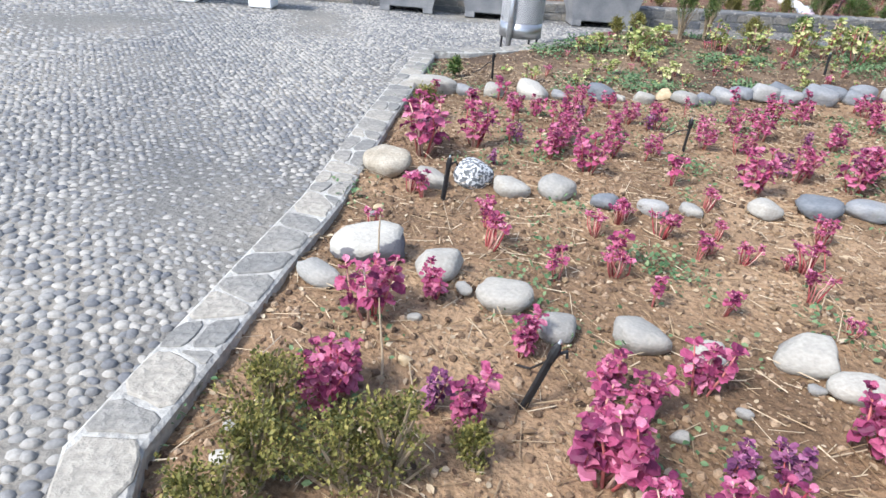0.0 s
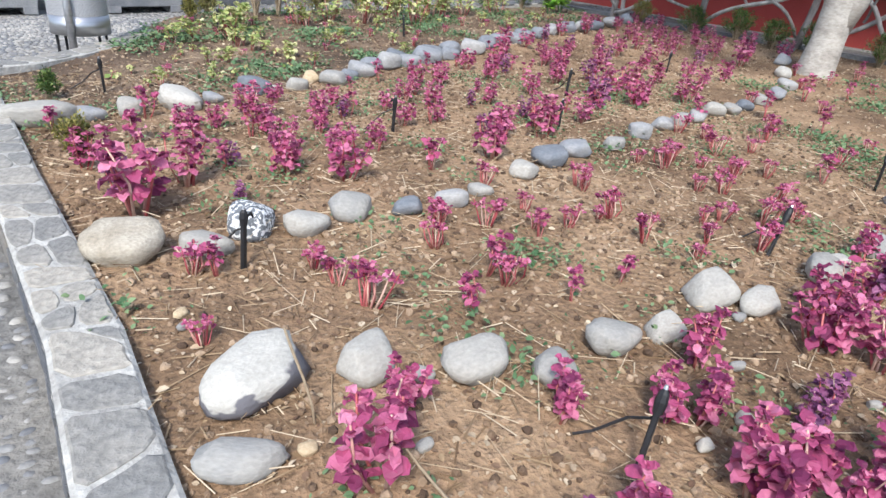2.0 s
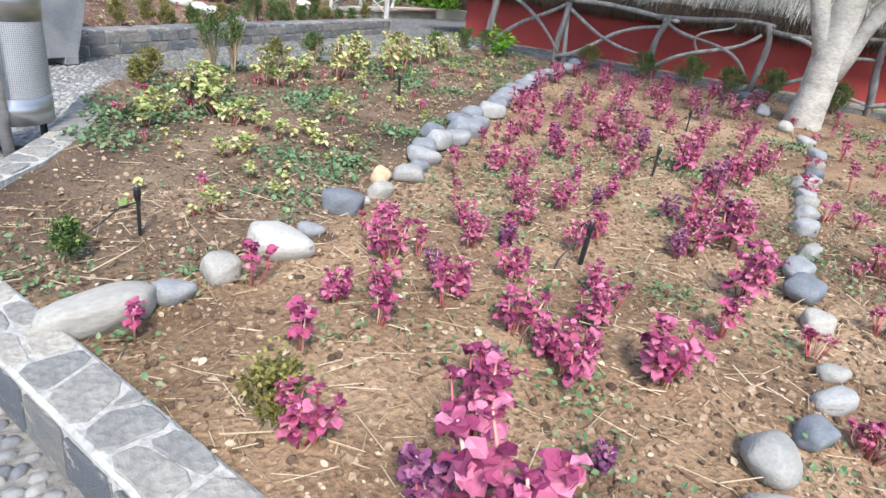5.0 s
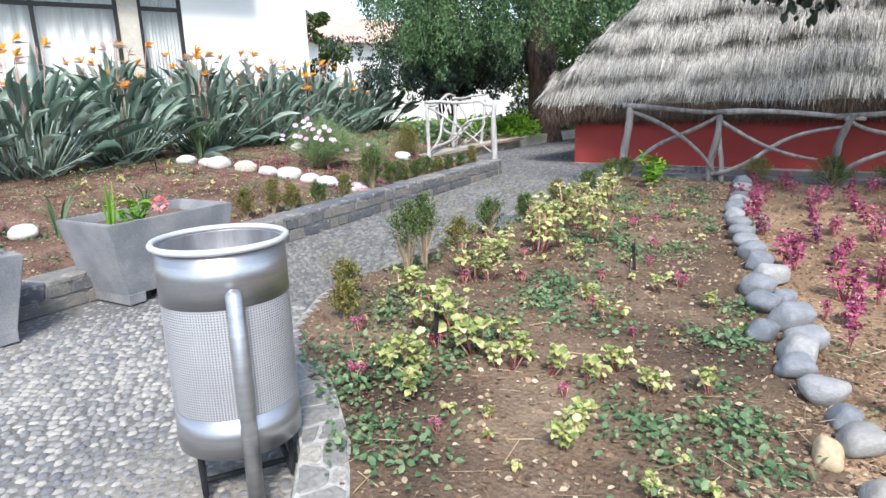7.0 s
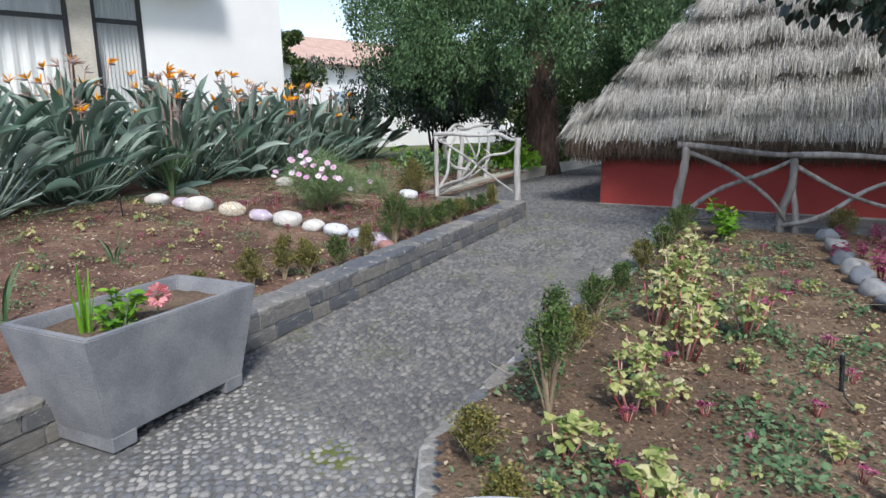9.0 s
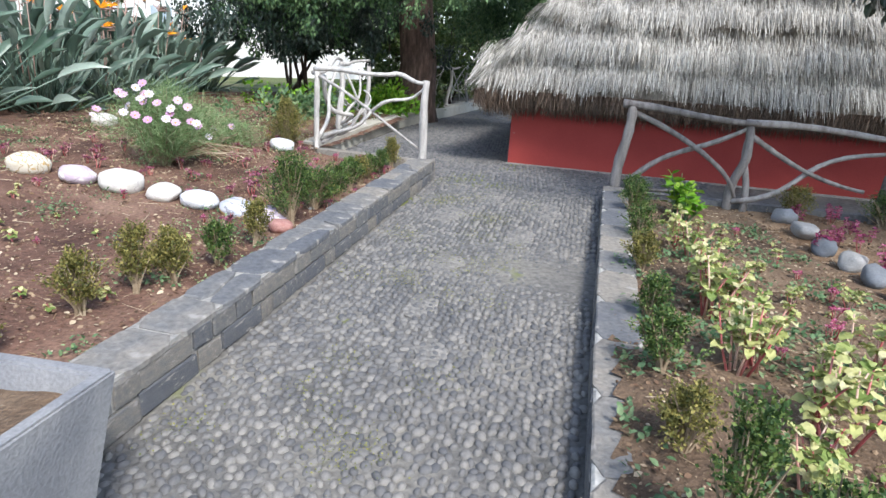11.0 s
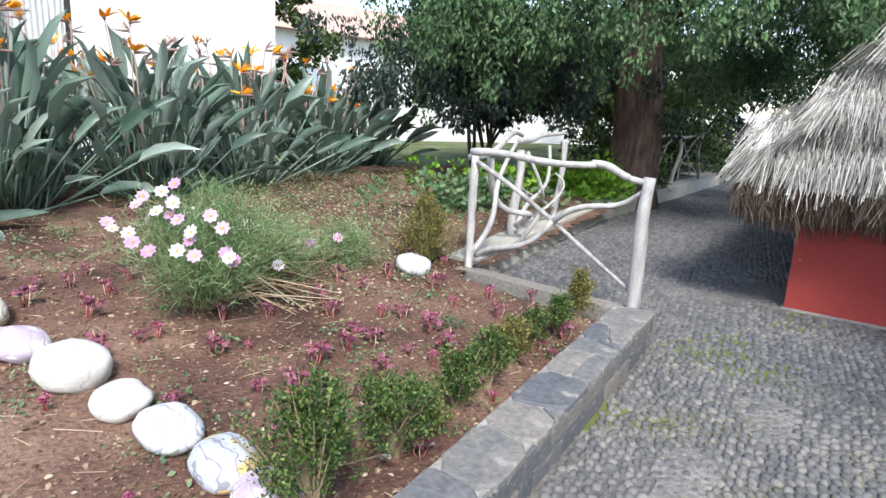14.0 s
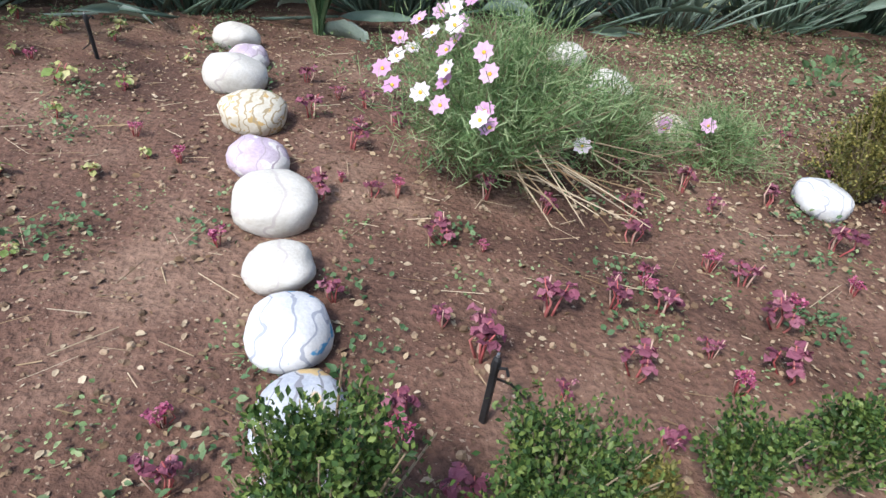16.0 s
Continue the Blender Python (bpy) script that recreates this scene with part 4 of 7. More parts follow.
for sx in (-0.16, 0.16):
    part("leg", mesh("leg", *tube([(sx, -0.1, Z0), (sx, -0.1, 0.02), (sx, 0.1, 0.02), (sx, 0.1, Z0)], [0.012] * 4, 8), M_BLACK), bin_)
part("foot_bar", mesh("foot_bar", *tube([(-0.16, 0, 0.02), (0.16, 0, 0.02)], [0.012] * 2, 8), M_BLACK), bin_)
bm = bmesh.new()
bmesh.ops.create_icosphere(bm, subdivisions=3, radius=0.19)
for v in bm.verts:
    v.co = Vector((v.co.x, v.co.y, v.co.z * 0.6)) * (1 + 0.25 * noise.noise(v.co * 9))
thing("rubbish_bag", "crumpled white bag inside the litter bin", "bag", m=pose(-0.845, 6.61, 0.21), me=from_bm("rubbish_bag", bm, M_BAG, True))

# ---- concrete planters ----
def planter(cx, cy, rot, length, depth=0.5, h=0.56):
    p = thing("planter", "rough grey concrete trough planter standing on the paving", "planter", "concrete planters", pose(cx, cy, paving(cx, cy), 0, 0, rot))
    L, D, t, k = length / 2, depth / 2, 0.05, 0.80
    V = []
    for z, f in ((0.07, k), (h, 1.0)):
        V += [(-L * f, -D * f, z), (L * f, -D * f, z), (L * f, D * f, z), (-L * f, D * f, z)]
    V += [(-L + t, -D + t, h), (L - t, -D + t, h), (L - t, D - t, h), (-L + t, D - t, h)]
    V += [(-L * 0.9 + t, -D * 0.9 + t, h - 0.2), (L * 0.9 - t, -D * 0.9 + t, h - 0.2), (L * 0.9 - t, D * 0.9 - t, h - 0.2), (-L * 0.9 + t, D * 0.9 - t, h - 0.2)]
    F = [[3, 2, 1, 0]] + [[i, (i + 1) % 4, 4 + (i + 1) % 4, 4 + i] for i in range(4)] + [[4 + i, 4 + (i + 1) % 4, 8 + (i + 1) % 4, 8 + i] for i in range(4)] + [[8 + i, 8 + (i + 1) % 4, 12 + (i + 1) % 4, 12 + i] for i in range(4)] + [[12, 13, 14, 15]]
    me = mesh("trough", V, F, M_CONCRETE)
    bm = bmesh.new()
    bm.from_mesh(me)
    bmesh.ops.recalc_face_normals(bm, faces=bm.faces[:])
    bmesh.ops.bevel(bm, geom=bm.edges[:], offset=0.008, segments=2, affect="EDGES")
    part("trough", from_bm("trough", bm, M_CONCRETE), p)
    for sx in (-1, 1):
        part("foot", from_bm("foot", box(0.14, depth * k, 0.085, 0.006, 0.0, 1.02), M_CONCRETE), p, m=pose(sx * (L * k - 0.07), 0, 0))
    gx0, gy0 = np.arange(-L * 0.94 + t, L * 0.94 - t + 0.01, 0.04), np.arange(-D * 0.94 + t, D * 0.94 - t + 0.01, 0.04)
    part("soil", sheet("soil", gx0, gy0, lambda x, y: h - 0.07 + 0.03 * noise.noise((x * 7 + cx, y * 7, cy)), M_SOIL3), p, "dark soil with dry stalks")
    return p


PR = 17.0
planter(-0.31, 9.70, 21.0, 1.12, 0.66, 0.63)
planter(-1.78, 9.10, PR, 0.98)
planter(-2.95, 8.72, PR, 0.94)
bench = thing("stone_bench", "white stone bench on two block legs", "bench", m=pose(-5.0, 7.3, -0.115, 0, 0, 17))
for sx in (-0.5, 0.5):
    part("leg", from_bm("leg", box(0.3, 0.36, 0.36, 0.012), M_PLASTER), bench, m=pose(sx, 0, 0))
part("seat", from_bm("seat", box(1.7, 0.42, 0.09, 0.012, 0.36), M_PLASTER), bench)

# ---- white building and the distance ----
BD = Vector((0.996, -0.09))
BC = Vector((7.5, 21.5))


def bp(s, n, z):
    q = BC - BD * s + Vector((0.09, 0.996)) * n
    return (q.x, q.y, z)


def slab(s0, s1, n0, n1, z0, z1):
    V = [bp(s, n, z) for z in (z0, z1) for s, n in ((s0, n0), (s1, n0), (s1, n1), (s0, n1))]
    return V, [[0, 1, 2, 3], [7, 6, 5, 4], [0, 4, 5, 1], [1, 5, 6, 2], [2, 6, 7, 3], [3, 7, 4, 0]]


villa = thing("white_building", "long white plastered building with dark framed windows", "building")
WIN = [(3.4, 4.45), (4.9, 8.5), (8.95, 12.6)]
ZW0, ZW1 = 1.5, 4.6
edges = [0.0] + [v for w in WIN for v in w] + [22.0]
for a, b in zip(edges[::2], edges[1::2]):
    part("wall", mesh("wall", *slab(a, b, 0, 0.25, 0, 5.4), M_PLASTER if b - a > 1 or a == 0 else M_BEIGE), villa)
for a, b in WIN:
    part("wall", mesh("wall", *slab(a, b, 0, 0.25, 0, ZW0), M_PLASTER), villa)
    part("wall", mesh("wall", *slab(a, b, 0, 0.25, ZW1, 5.4), M_PLASTER), villa)
    w = part("window", mesh("window", *slab(a, b, 0.08, 0.16, ZW0, ZW0 + 0.08), M_FRAME), villa, "dark metal framed window")
    for z0, z1 in ((ZW1 - 0.08, ZW1), (ZW1 - 0.85, ZW1 - 0.75)):
        part("rail", mesh("rail", *slab(a, b, 0.08, 0.16, z0, z1), M_FRAME), w)
    for s in [a, b - 0.09] + ([(a + b) / 2 - 0.04] if b - a > 2 else []):
        part("stile", mesh("stile", *slab(s, s + 0.09, 0.07, 0.17, ZW0 + 0.08, ZW1 - 0.08), M_FRAME), w)
    g = part("pane", mesh("pane", *slab(a, b, 0.115, 0.12, ZW0, ZW1), M_GLASS), w)
    g.visible_shadow = False
    nv = 60
    V = [bp(a + (b - a) * k / nv, 0.30 + 0.04 * math.sin(k * 1.3), z) for z in (ZW0, ZW1) for k in range(nv + 1)]
    part("curtain", mesh("curtain", V, [[k, k + 1, nv + 2 + k, nv + 1 + k] for k in range(nv)], M_CURTAIN), w, "pale hanging curtain")
part("side_wall", mesh("side_wall", *slab(0, 0.25, 0.25, 8, 0, 5.4), M_PLASTER), villa)
part("back_wall", mesh("back_wall", *slab(0, 22, 8, 8.25, 0, 5.4), M_PLASTER), villa)
part("roof", mesh("roof", *slab(1.9, 22, -0.9, -0.002, 4.75, 5.4), M_PLASTER), villa, "white flat roof with a deep eave")
part("roof_end", mesh("roof_end", *slab(-0.15, 1.9, -0.1, 8.3, 5.4, 5.6), M_PLASTER), villa)
annex = thing("far_house", "distant white house with a terracotta roof", "house")
part("wall", mesh("wall", [(14, 36, 0), (30, 36, 0), (30, 44, 0), (14, 44, 0), (14, 36, 4.6), (30, 36, 4.6), (30, 44, 4.6), (14, 44, 4.6)], [[0, 1, 5, 4], [1, 2, 6, 5], [2, 3, 7, 6], [3, 0, 4, 7], [4, 5, 6, 7]], M_PLASTER), annex)
part("roof", mesh("roof", [(13.4, 35.3, 4.6), (30.6, 35.3, 4.6), (30.6, 44.6, 4.6), (13.4, 44.6, 4.6), (17, 40, 6.6), (27, 40, 6.6)], [[0, 1, 5, 4], [1, 2, 5], [2, 3, 4, 5], [3, 0, 4], [3, 2, 1, 0]], M_ROOFTILE), annex)
for sx in (15.5, 19, 22.5, 26):
    w = part("window", mesh("window", *join([([(sx, 35.93, z0), (sx + 1.1, 35.93, z0), (sx + 1.1, 36.0, z0), (sx, 36.0, z0), (sx, 35.93, z1), (sx + 1.1, 35.93, z1), (sx + 1.1, 36.0, z1), (sx, 36.0, z1)],
                                               [[0, 1, 5, 4], [4, 5, 6, 7], [0, 4, 7, 3], [1, 2, 6, 5]]) for z0, z1 in ((1.0, 3.2),)]), M_TILE), annex, "blue grey shutter")
garden_wall = thing("boundary_wall", "long white boundary wall behind the garden", "wall", kind="structure",
                    me=sweep("boundary_wall", [(10.5, 27), (20, 26), (36, 22), (44, 8), (40, -14), (0, -20), (-22, -14), (-26, 10), (-16, 24)], lambda x, y: [(0, -0.3), (0, 2.1), (0.25, 2.1), (0.25, -0.3)], M_PLASTER))

# ---- plants ----
def mats(*n):
    return n


def coleus_mesh(seed, h, n_stem, n_whorl, leaf, spread, bare=0.35, top_only=False):
    """Stems and leaves of a nettle-leaved bedding plant."""
    rr = np.random.default_rng(seed)
    stems, P, D, S = [], [], [], []
    for i in range(n_stem):
        a = rr.uniform(0, 2 * math.pi)
        r = spread * rr.uniform(0.25, 1.0) if n_stem > 1 else 0.02
        hh = h * rr.uniform(0.72, 1.0)
        b0 = np.array([0.25 * r * math.cos(a), 0.25 * r * math.sin(a), -0.02])
        b1 = np.array([r * math.cos(a), r * math.sin(a), hh])
        mid = (b0 + b1) / 2 + rr.normal(0, 0.012, 3)
        stems.append(tube([tuple(b0), tuple(mid), tuple(b1)], [0.003 + 0.011 * h, 0.002 + 0.009 * h, 0.001 + 0.006 * h], 5))
        k = max(1, int(n_whorl * (hh / h)))
        for j in range(k):
            t = bare + (1 - bare) * (j + 0.7) / k
            t = min(t, 1.0)
            q = b0 + (b1 - b0) * t + (mid - (b0 + b1) / 2) * math.sin(math.pi * t)
            cnt = 4 if t < 0.85 else 7
            a0 = rr.uniform(0, 6.28)
            for c in range(cnt):
                aa = a0 + 2 * math.pi * c / cnt + rr.normal(0, 0.25)
                el = rr.uniform(-0.55, 0.30) + (0.5 if t > 0.85 else 0.0)
                P.append(q + rr.normal(0, 0.006, 3))
                D.append((math.cos(aa) * math.cos(el), math.sin(aa) * math.cos(el), math.sin(el)))
                s = leaf * rr.uniform(0.6, 1.15) * (0.75 if t > 0.93 else 1.0)
                S.append((s * rr.uniform(0.72, 0.98), s, s * rr.uniform(0.6, 2.0)))
    V, F = join(stems)
    st = (V, F)
    if not P:
        return st, None
    X, Y, Z = axes(np.array(D), rr, 0.5)
    return st, cloud(*BROAD, np.array(P), X, Y, Z, np.array(S))


def plant(name, seed, args, leafmat, label, category, group):
    st, lv = coleus_mesh(seed, *args)
    t = thing(name, label, category, group, pose(0, 0, -50))
    part("stalk", mesh("stalk", *st, M_STEM, True), t)
    if lv:
        part("foliage", mesh("foliage", *lv, leafmat), t)
    return t


GC, GY, GS = "magenta bedding plants", "lime bedding plants", "cut back bedding plants"
LUSH = [plant("bedding_plant", 100 + k, (0.22 + 0.02 * (k % 3), 5 + k % 3, 5, 0.050, 0.095 + 0.012 * (k % 3), 0.32), M_COLEUS2 if k == 3 else M_COLEUS, "leafy magenta bedding plant growing in the soil", "plant", GC) for k in range(6)]
THIN = [plant("bedding_plant", 120 + k, (0.22, 3 + k % 2, 3, 0.046, 0.06, 0.5), M_COLEUS, "slender magenta bedding plant with red stems", "plant", GC) for k in range(5)]
STUB = [plant("cut_back_plant", 140 + k, (0.14, 12, 2, 0.024, 0.075, 0.6), M_COLEUS, "cut back bedding plant of bare red stems", "plant", GS) for k in range(5)]
TINY = [plant("seedling", 160 + k, (0.10, 4, 2, 0.030, 0.045, 0.5), M_SEEDLING, "small dark pink seedling in reddish soil", "plant", "pink seedlings") for k in range(4)]
LIME = [plant("lime_plant", 180 + k, (0.19 + 0.03 * (k % 2), 4 + k % 3, 3, 0.058, 0.10, 0.42), M_YELLOW, "lime yellow bedding plant with red stems", "plant", GY) for k in range(5)]
LIMETALL = [plant("lime_plant", 190 + k, (0.31, 6, 4, 0.060, 0.14, 0.36), M_YELLOW, "tall lime yellow bedding plant on red stems", "plant", GY) for k in range(3)]
SPROUT = [plant("seedling", 200 + k, (0.07, 2, 2, 0.042, 0.03, 0.4), M_YELLOW, "small lime yellow seedling in the soil", "plant", "lime seedlings") for k in range(3)]


def put(kinds, x, y, scale=1.0, height=soil_a):
    k = kinds[R.randrange(len(kinds))]
    s = scale * R.uniform(0.9, 1.1)
    return copy_thing(k, pose(x, y, height(x, y), R.uniform(-6, 6), R.uniform(-6, 6), R.uniform(0, 360)) @ Matrix.Diagonal((s, s, s, 1)))


# plants that stand apart, by the row they grow in
for x, y, s in [(-0.18, 1.28, 1.06), (-0.03, 1.5, 0.74), (0.31, 1.32, 0.75), (0.61, 1.24, 0.75), (0.86, 1.36, 0.95), (1.33, 1.33, 0.8), (0.94, 1.07, 0.6), (-0.12, 0.94, 0.72), (0.23, 0.96, 0.75), (0.62, 0.9, 1.05), (0.99, 0.85, 0.8), (0.77, 0.81, 0.8), (-0.58, 2.89, 1.45), (-0.37, 3.2, 1.05),
                (0.31, 3.05, 1.0), (1.18, 3.17, 1.05), (-0.18, 2.93, 0.5), (0.11, 3.35, 0.7), (1.73, 3.49, 1.1), (2.55, 3.99, 1.2), (3.56, 4.09, 1.0), (3.06, 4.17, 0.95), (0.61, 4.02, 0.7), (0.14, 3.98, 0.55), (-0.15, 3.96, 0.66), (-0.77, 3.41, 0.8), (-0.65, 3.08, 0.9), (1.8, 1.44, 0.9),
                (1.63, 1.04, 0.9), (1.3, 0.7, 0.9), (1.8, 1.2, 0.9), (2.1, 1.35, 0.95), (1.65, 0.85, 0.9), (0.95, 0.5, 0.9)]:
    put(LUSH, x, y, s * (0.95 if y < 1.5 else 0.92))
for x, y, s in [(0.6, 0.96, 0.95), (0.88, 0.83, 0.9), (1.33, 1.29, 0.85), (0.67, 1.2, 0.75), (-0.13, 0.87, 0.8), (0.12, 0.98, 0.6), (1.05, 1.08, 0.6)]:
    put(LUSH, x, y, s)
for x, y, s in [(0.76, 3.06, 0.85), (1.15, 3.89, 0.8), (0.61, 3.42, 0.5), (-0.37, 2.29, 0.67), (0.53, 2.07, 0.85), (0.35, 1.83, 0.7), (0.95, 1.84, 0.5), (0.7, 1.79, 0.55), (-0.27, 3.77, 0.8), (-0.56, 3.78, 0.8), (-0.48, 4.26, 0.75), (-0.94, 4.12, 0.7), (0.11, 4.37, 0.7), (0.17, 4.12, 0.75),
                (0.87, 2.24, 0.6)]:
    put(THIN, x, y, s)
for x, y, s in [(-0.46, 1.92, 0.7), (0.04, 1.97, 1.1), (1.37, 1.88, 0.6), (0.91, 2.34, 0.6), (0.53, 2.49, 0.8), (1.22, 2.31, 0.55), (1.69, 2.15, 0.65), (2.06, 2.99, 0.65), (2.28, 2.59, 0.65), (2.02, 2.5, 0.6), (-0.05, 2.27, 0.8), (-0.01, 2.14, 0.7), (-0.44, 2.33, 0.8), (2.23, 2.12, 0.7),
                (2.6, 2.55, 0.8), (2.35, 2.78, 0.7), (2.9, 2.9, 0.8), (3.3, 3.1, 0.9), (2.86, 3.24, 0.8), (1.41, 2.66, 0.6)]:
    put(STUB, x, y, s)


def scatter(n, x0, x1, y0, y1, ok, kinds, s0, s1, gap, height=soil_a, seen=[]):
    spots, tries = [], 0
    while len(spots) < n and tries < n * 60:
        tries += 1
        x, y = R.uniform(x0, x1), R.uniform(y0, y1)
        if ok(x, y) and all((x - a) ** 2 + (y - b) ** 2 > gap * gap for a, b in spots):
            spots.append((x, y))
            put(kinds, x, y, R.uniform(s0, s1), height)


def row1y(x):
    return 4.45 + 0.62 * (x + 0.3) if x > 0.0 else 4.4


def row2y(x):
    return 2.5 + 0.40 * (x + 0.4)


def row3y(x):
    return 1.6 if x < 1.6 else 1.6 + 0.40 * (x - 1.6)


scatter(58, 1.2, 6.6, 3.3, 8.0, lambda x, y: row2y(x) + 0.15 < y < row1y(x) - 0.25 and y < 0.55 * (x + 9), LUSH, 0.7, 1.05, 0.34)
scatter(34, -0.3, 6.6, 3.2, 7.8, lambda x, y: row2y(x) + 0.25 < y < row1y(x) - 0.2, THIN, 0.6, 0.85, 0.26)
scatter(30, 2.2, 7.0, 2.2, 5.0, lambda x, y: row3y(x) + 0.2 < y < row2y(x) - 0.2, STUB + THIN, 0.7, 1.0, 0.35)
scatter(45, 1.9, 7.6, 0.0, 3.4, lambda x, y: y < row3y(x) - 0.2, LUSH, 0.7, 1.05, 0.36)
scatter(22, -0.4, 1.9, 3.2, 4.9, lambda x, y: row2y(x) + 0.35 < y < row1y(x) - 0.3, LUSH, 0.5, 0.8, 0.27)
scatter(14, 1.2, 2.7, 0.5, 1.9, lambda x, y: y < row3y(x) - 0.12, LUSH, 0.8, 1.1, 0.26)
scatter(18, 0.1, 2.6, 1.7, 2.9, lambda x, y: row3y(x) + 0.15 < y < row2y(x) - 0.12, STUB, 0.6, 1.0, 0.2)
# lime plants along the path side of the bed
for x, y, s in [(0.5, 7.05, 1.25), (0.38, 6.82, 1.2), (0.36, 6.6, 1.1), (0.37, 6.36, 0.9), (0.46, 6.2, 0.85), (0.53, 6.05, 0.7), (0.71, 5.8, 0.65), (0.86, 5.62, 0.6), (0.2, 5.8, 0.7), (0.03, 6.69, 0.9), (0.58, 7.5, 0.95), (-0.1, 6.75, 0.8), (-0.15, 6.45, 0.7), (1.28, 7.45, 1.0), (1.6, 7.7, 1.0)]:
    put(LIME, x, y, s)
for x, y, s in [(1.62, 7.72, 0.95), (2.1, 7.72, 1.1), (2.42, 8.05, 1.0), (2.9, 8.0, 0.95), (3.35, 8.3, 1.1), (3.7, 8.4, 0.9), (4.5, 8.75, 1.05), (0.36, 7.0, 0.8), (0.45, 6.9, 0.75), (1.2, 7.55, 0.85), (2.55, 7.98, 1.1), (3.16, 8.29, 1.25), (4.27, 8.59, 1.1), (2.0, 7.64, 1.2), (2.61, 7.54, 1.1), (3.23, 8.24, 1.0)]:
    put(LIMETALL, x, y, s * 1.12)
scatter(26, -0.7, 5.8, 4.7, 8.9, lambda x, y: y > row1y(x) + 0.35 and y < 7.3 + 0.29 * x and x > -0.2 - 0.3 * (6 - y), LIME, 0.4, 0.75, 0.3)
scatter(50, -0.9, 5.8, 4.6, 8.9, lambda x, y: y > row1y(x) + 0.2 and y < 7.5 + 0.29 * x and x > -0.5 - 0.35 * (6 - y), SPROUT, 0.8, 1.3, 0.2)
scatter(26, -0.4, 5.4, 4.9, 8.6, lambda x, y: y > row1y(x) + 0.4 and y < 7.2 + 0.29 * x, STUB, 0.45, 0.8, 0.3)
# seedlings in the raised bed
clear = lambda x, y: all((x - q[0]) ** 2 + (y - q[1]) ** 2 > 0.055 for q in painted)
in_b = lambda x, y: clear(x, y) and 0.35 < (x - WB.x) * WN.x + (y - WB.y) * WN.y < 5 and -3.5 < (x - WB.x) * WD.x + (y - WB.y) * WD.y < 3.6
scatter(60, 0.0, 5.6, 10.4, 14.5, lambda x, y: in_b(x, y) and x > 2.55 - 0.2 * (y - 11), TINY, 0.7, 1.6, 0.17, soil_b)
scatter(46, -0.4, 2.5, 10.5, 15, lambda x, y: in_b(x, y) and x < 2.3 - 0.22 * (y - 11), SPROUT, 0.7, 1.75, 0.2, soil_b)
scatter(40, 0.3, 5.4, 10.9, 14.6, lambda x, y: in_b(x, y), STUB, 0.35, 0.65, 0.22, soil_b)
for k in LUSH + THIN + STUB + TINY + LIME + LIMETALL + SPROUT:
    for o in (*k.children_recursive, k):
        bpy.data.objects.remove(o)


def shrub(name, x, y, z, w, h, seed, mat, label, group, leaf=0.020, bare=0.34, dens=1.0):
    """A small leafy shrub on woody stems: lumps of small leaves."""
    rr = np.random.default_rng(seed)
    t = thing(name, label, "shrub", group, pose(x, y, z))
    sprigs = int((42 + 1050 * w * h) * dens)
    off = rr.uniform(0, 30, 3)
    P, D, st = [], [], []
    for i in range(sprigs):
        a, f = rr.uniform(0, 6.28), rr.uniform(0, 1) ** 0.8
        r = 0.5 * w * (0.55 + 0.5 * math.sin(math.pi * min(1, 0.15 + f * 0.95))) * (1 + 1.25 * noise.noise((math.cos(a) * 1.3 + off[0], math.sin(a) * 1.1 + off[1], f * 2.2 + off[2]))) * rr.uniform(0.55, 1.12)
        top = np.array([r * math.cos(a), r * math.sin(a), h * (bare + (1 - bare) * f * (1 + 0.22 * noise.noise((r * 6 + off[1], a, off[0]))))])
        low = top * np.array([0.45, 0.45, 1]) - np.array([0, 0, h * rr.uniform(0.14, 0.26)])
        if i % 4 == 0:
            st.append(tube([(rr.normal(0, 0.01), rr.normal(0, 0.01), -0.03), tuple(low * np.array([0.7, 0.7, 0.6])), tuple(top)], [0.008, 0.006, 0.002], 4))
        k = 26
        s = rr.uniform(0.25, 1.0, k)[:, None]
        P.append(low[None] + (top - low)[None] * s + rr.normal(0, leaf * 0.62, (k, 3)))
        D.append(rr.normal(0, 0.75, (k, 3)) + (top - low)[None] / np.linalg.norm(top - low) * 0.8)
    P, D = np.concatenate(P), np.concatenate(D)
    P[:, 2] = np.maximum(P[:, 2], h * bare * rr.uniform(0.25, 1.0, len(P)))
    X, Y, Z = axes(D, rr, 1.2)
    s = leaf * rr.uniform(0.55, 1.15, len(P))
    part("foliage", mesh("foliage", *cloud(*SMALL, P, X, Y, Z, np.stack([s, s, s], 1)), mat), t)
    part("stalk", mesh("stalk", *join(st), M_TWIG), t)
    return t


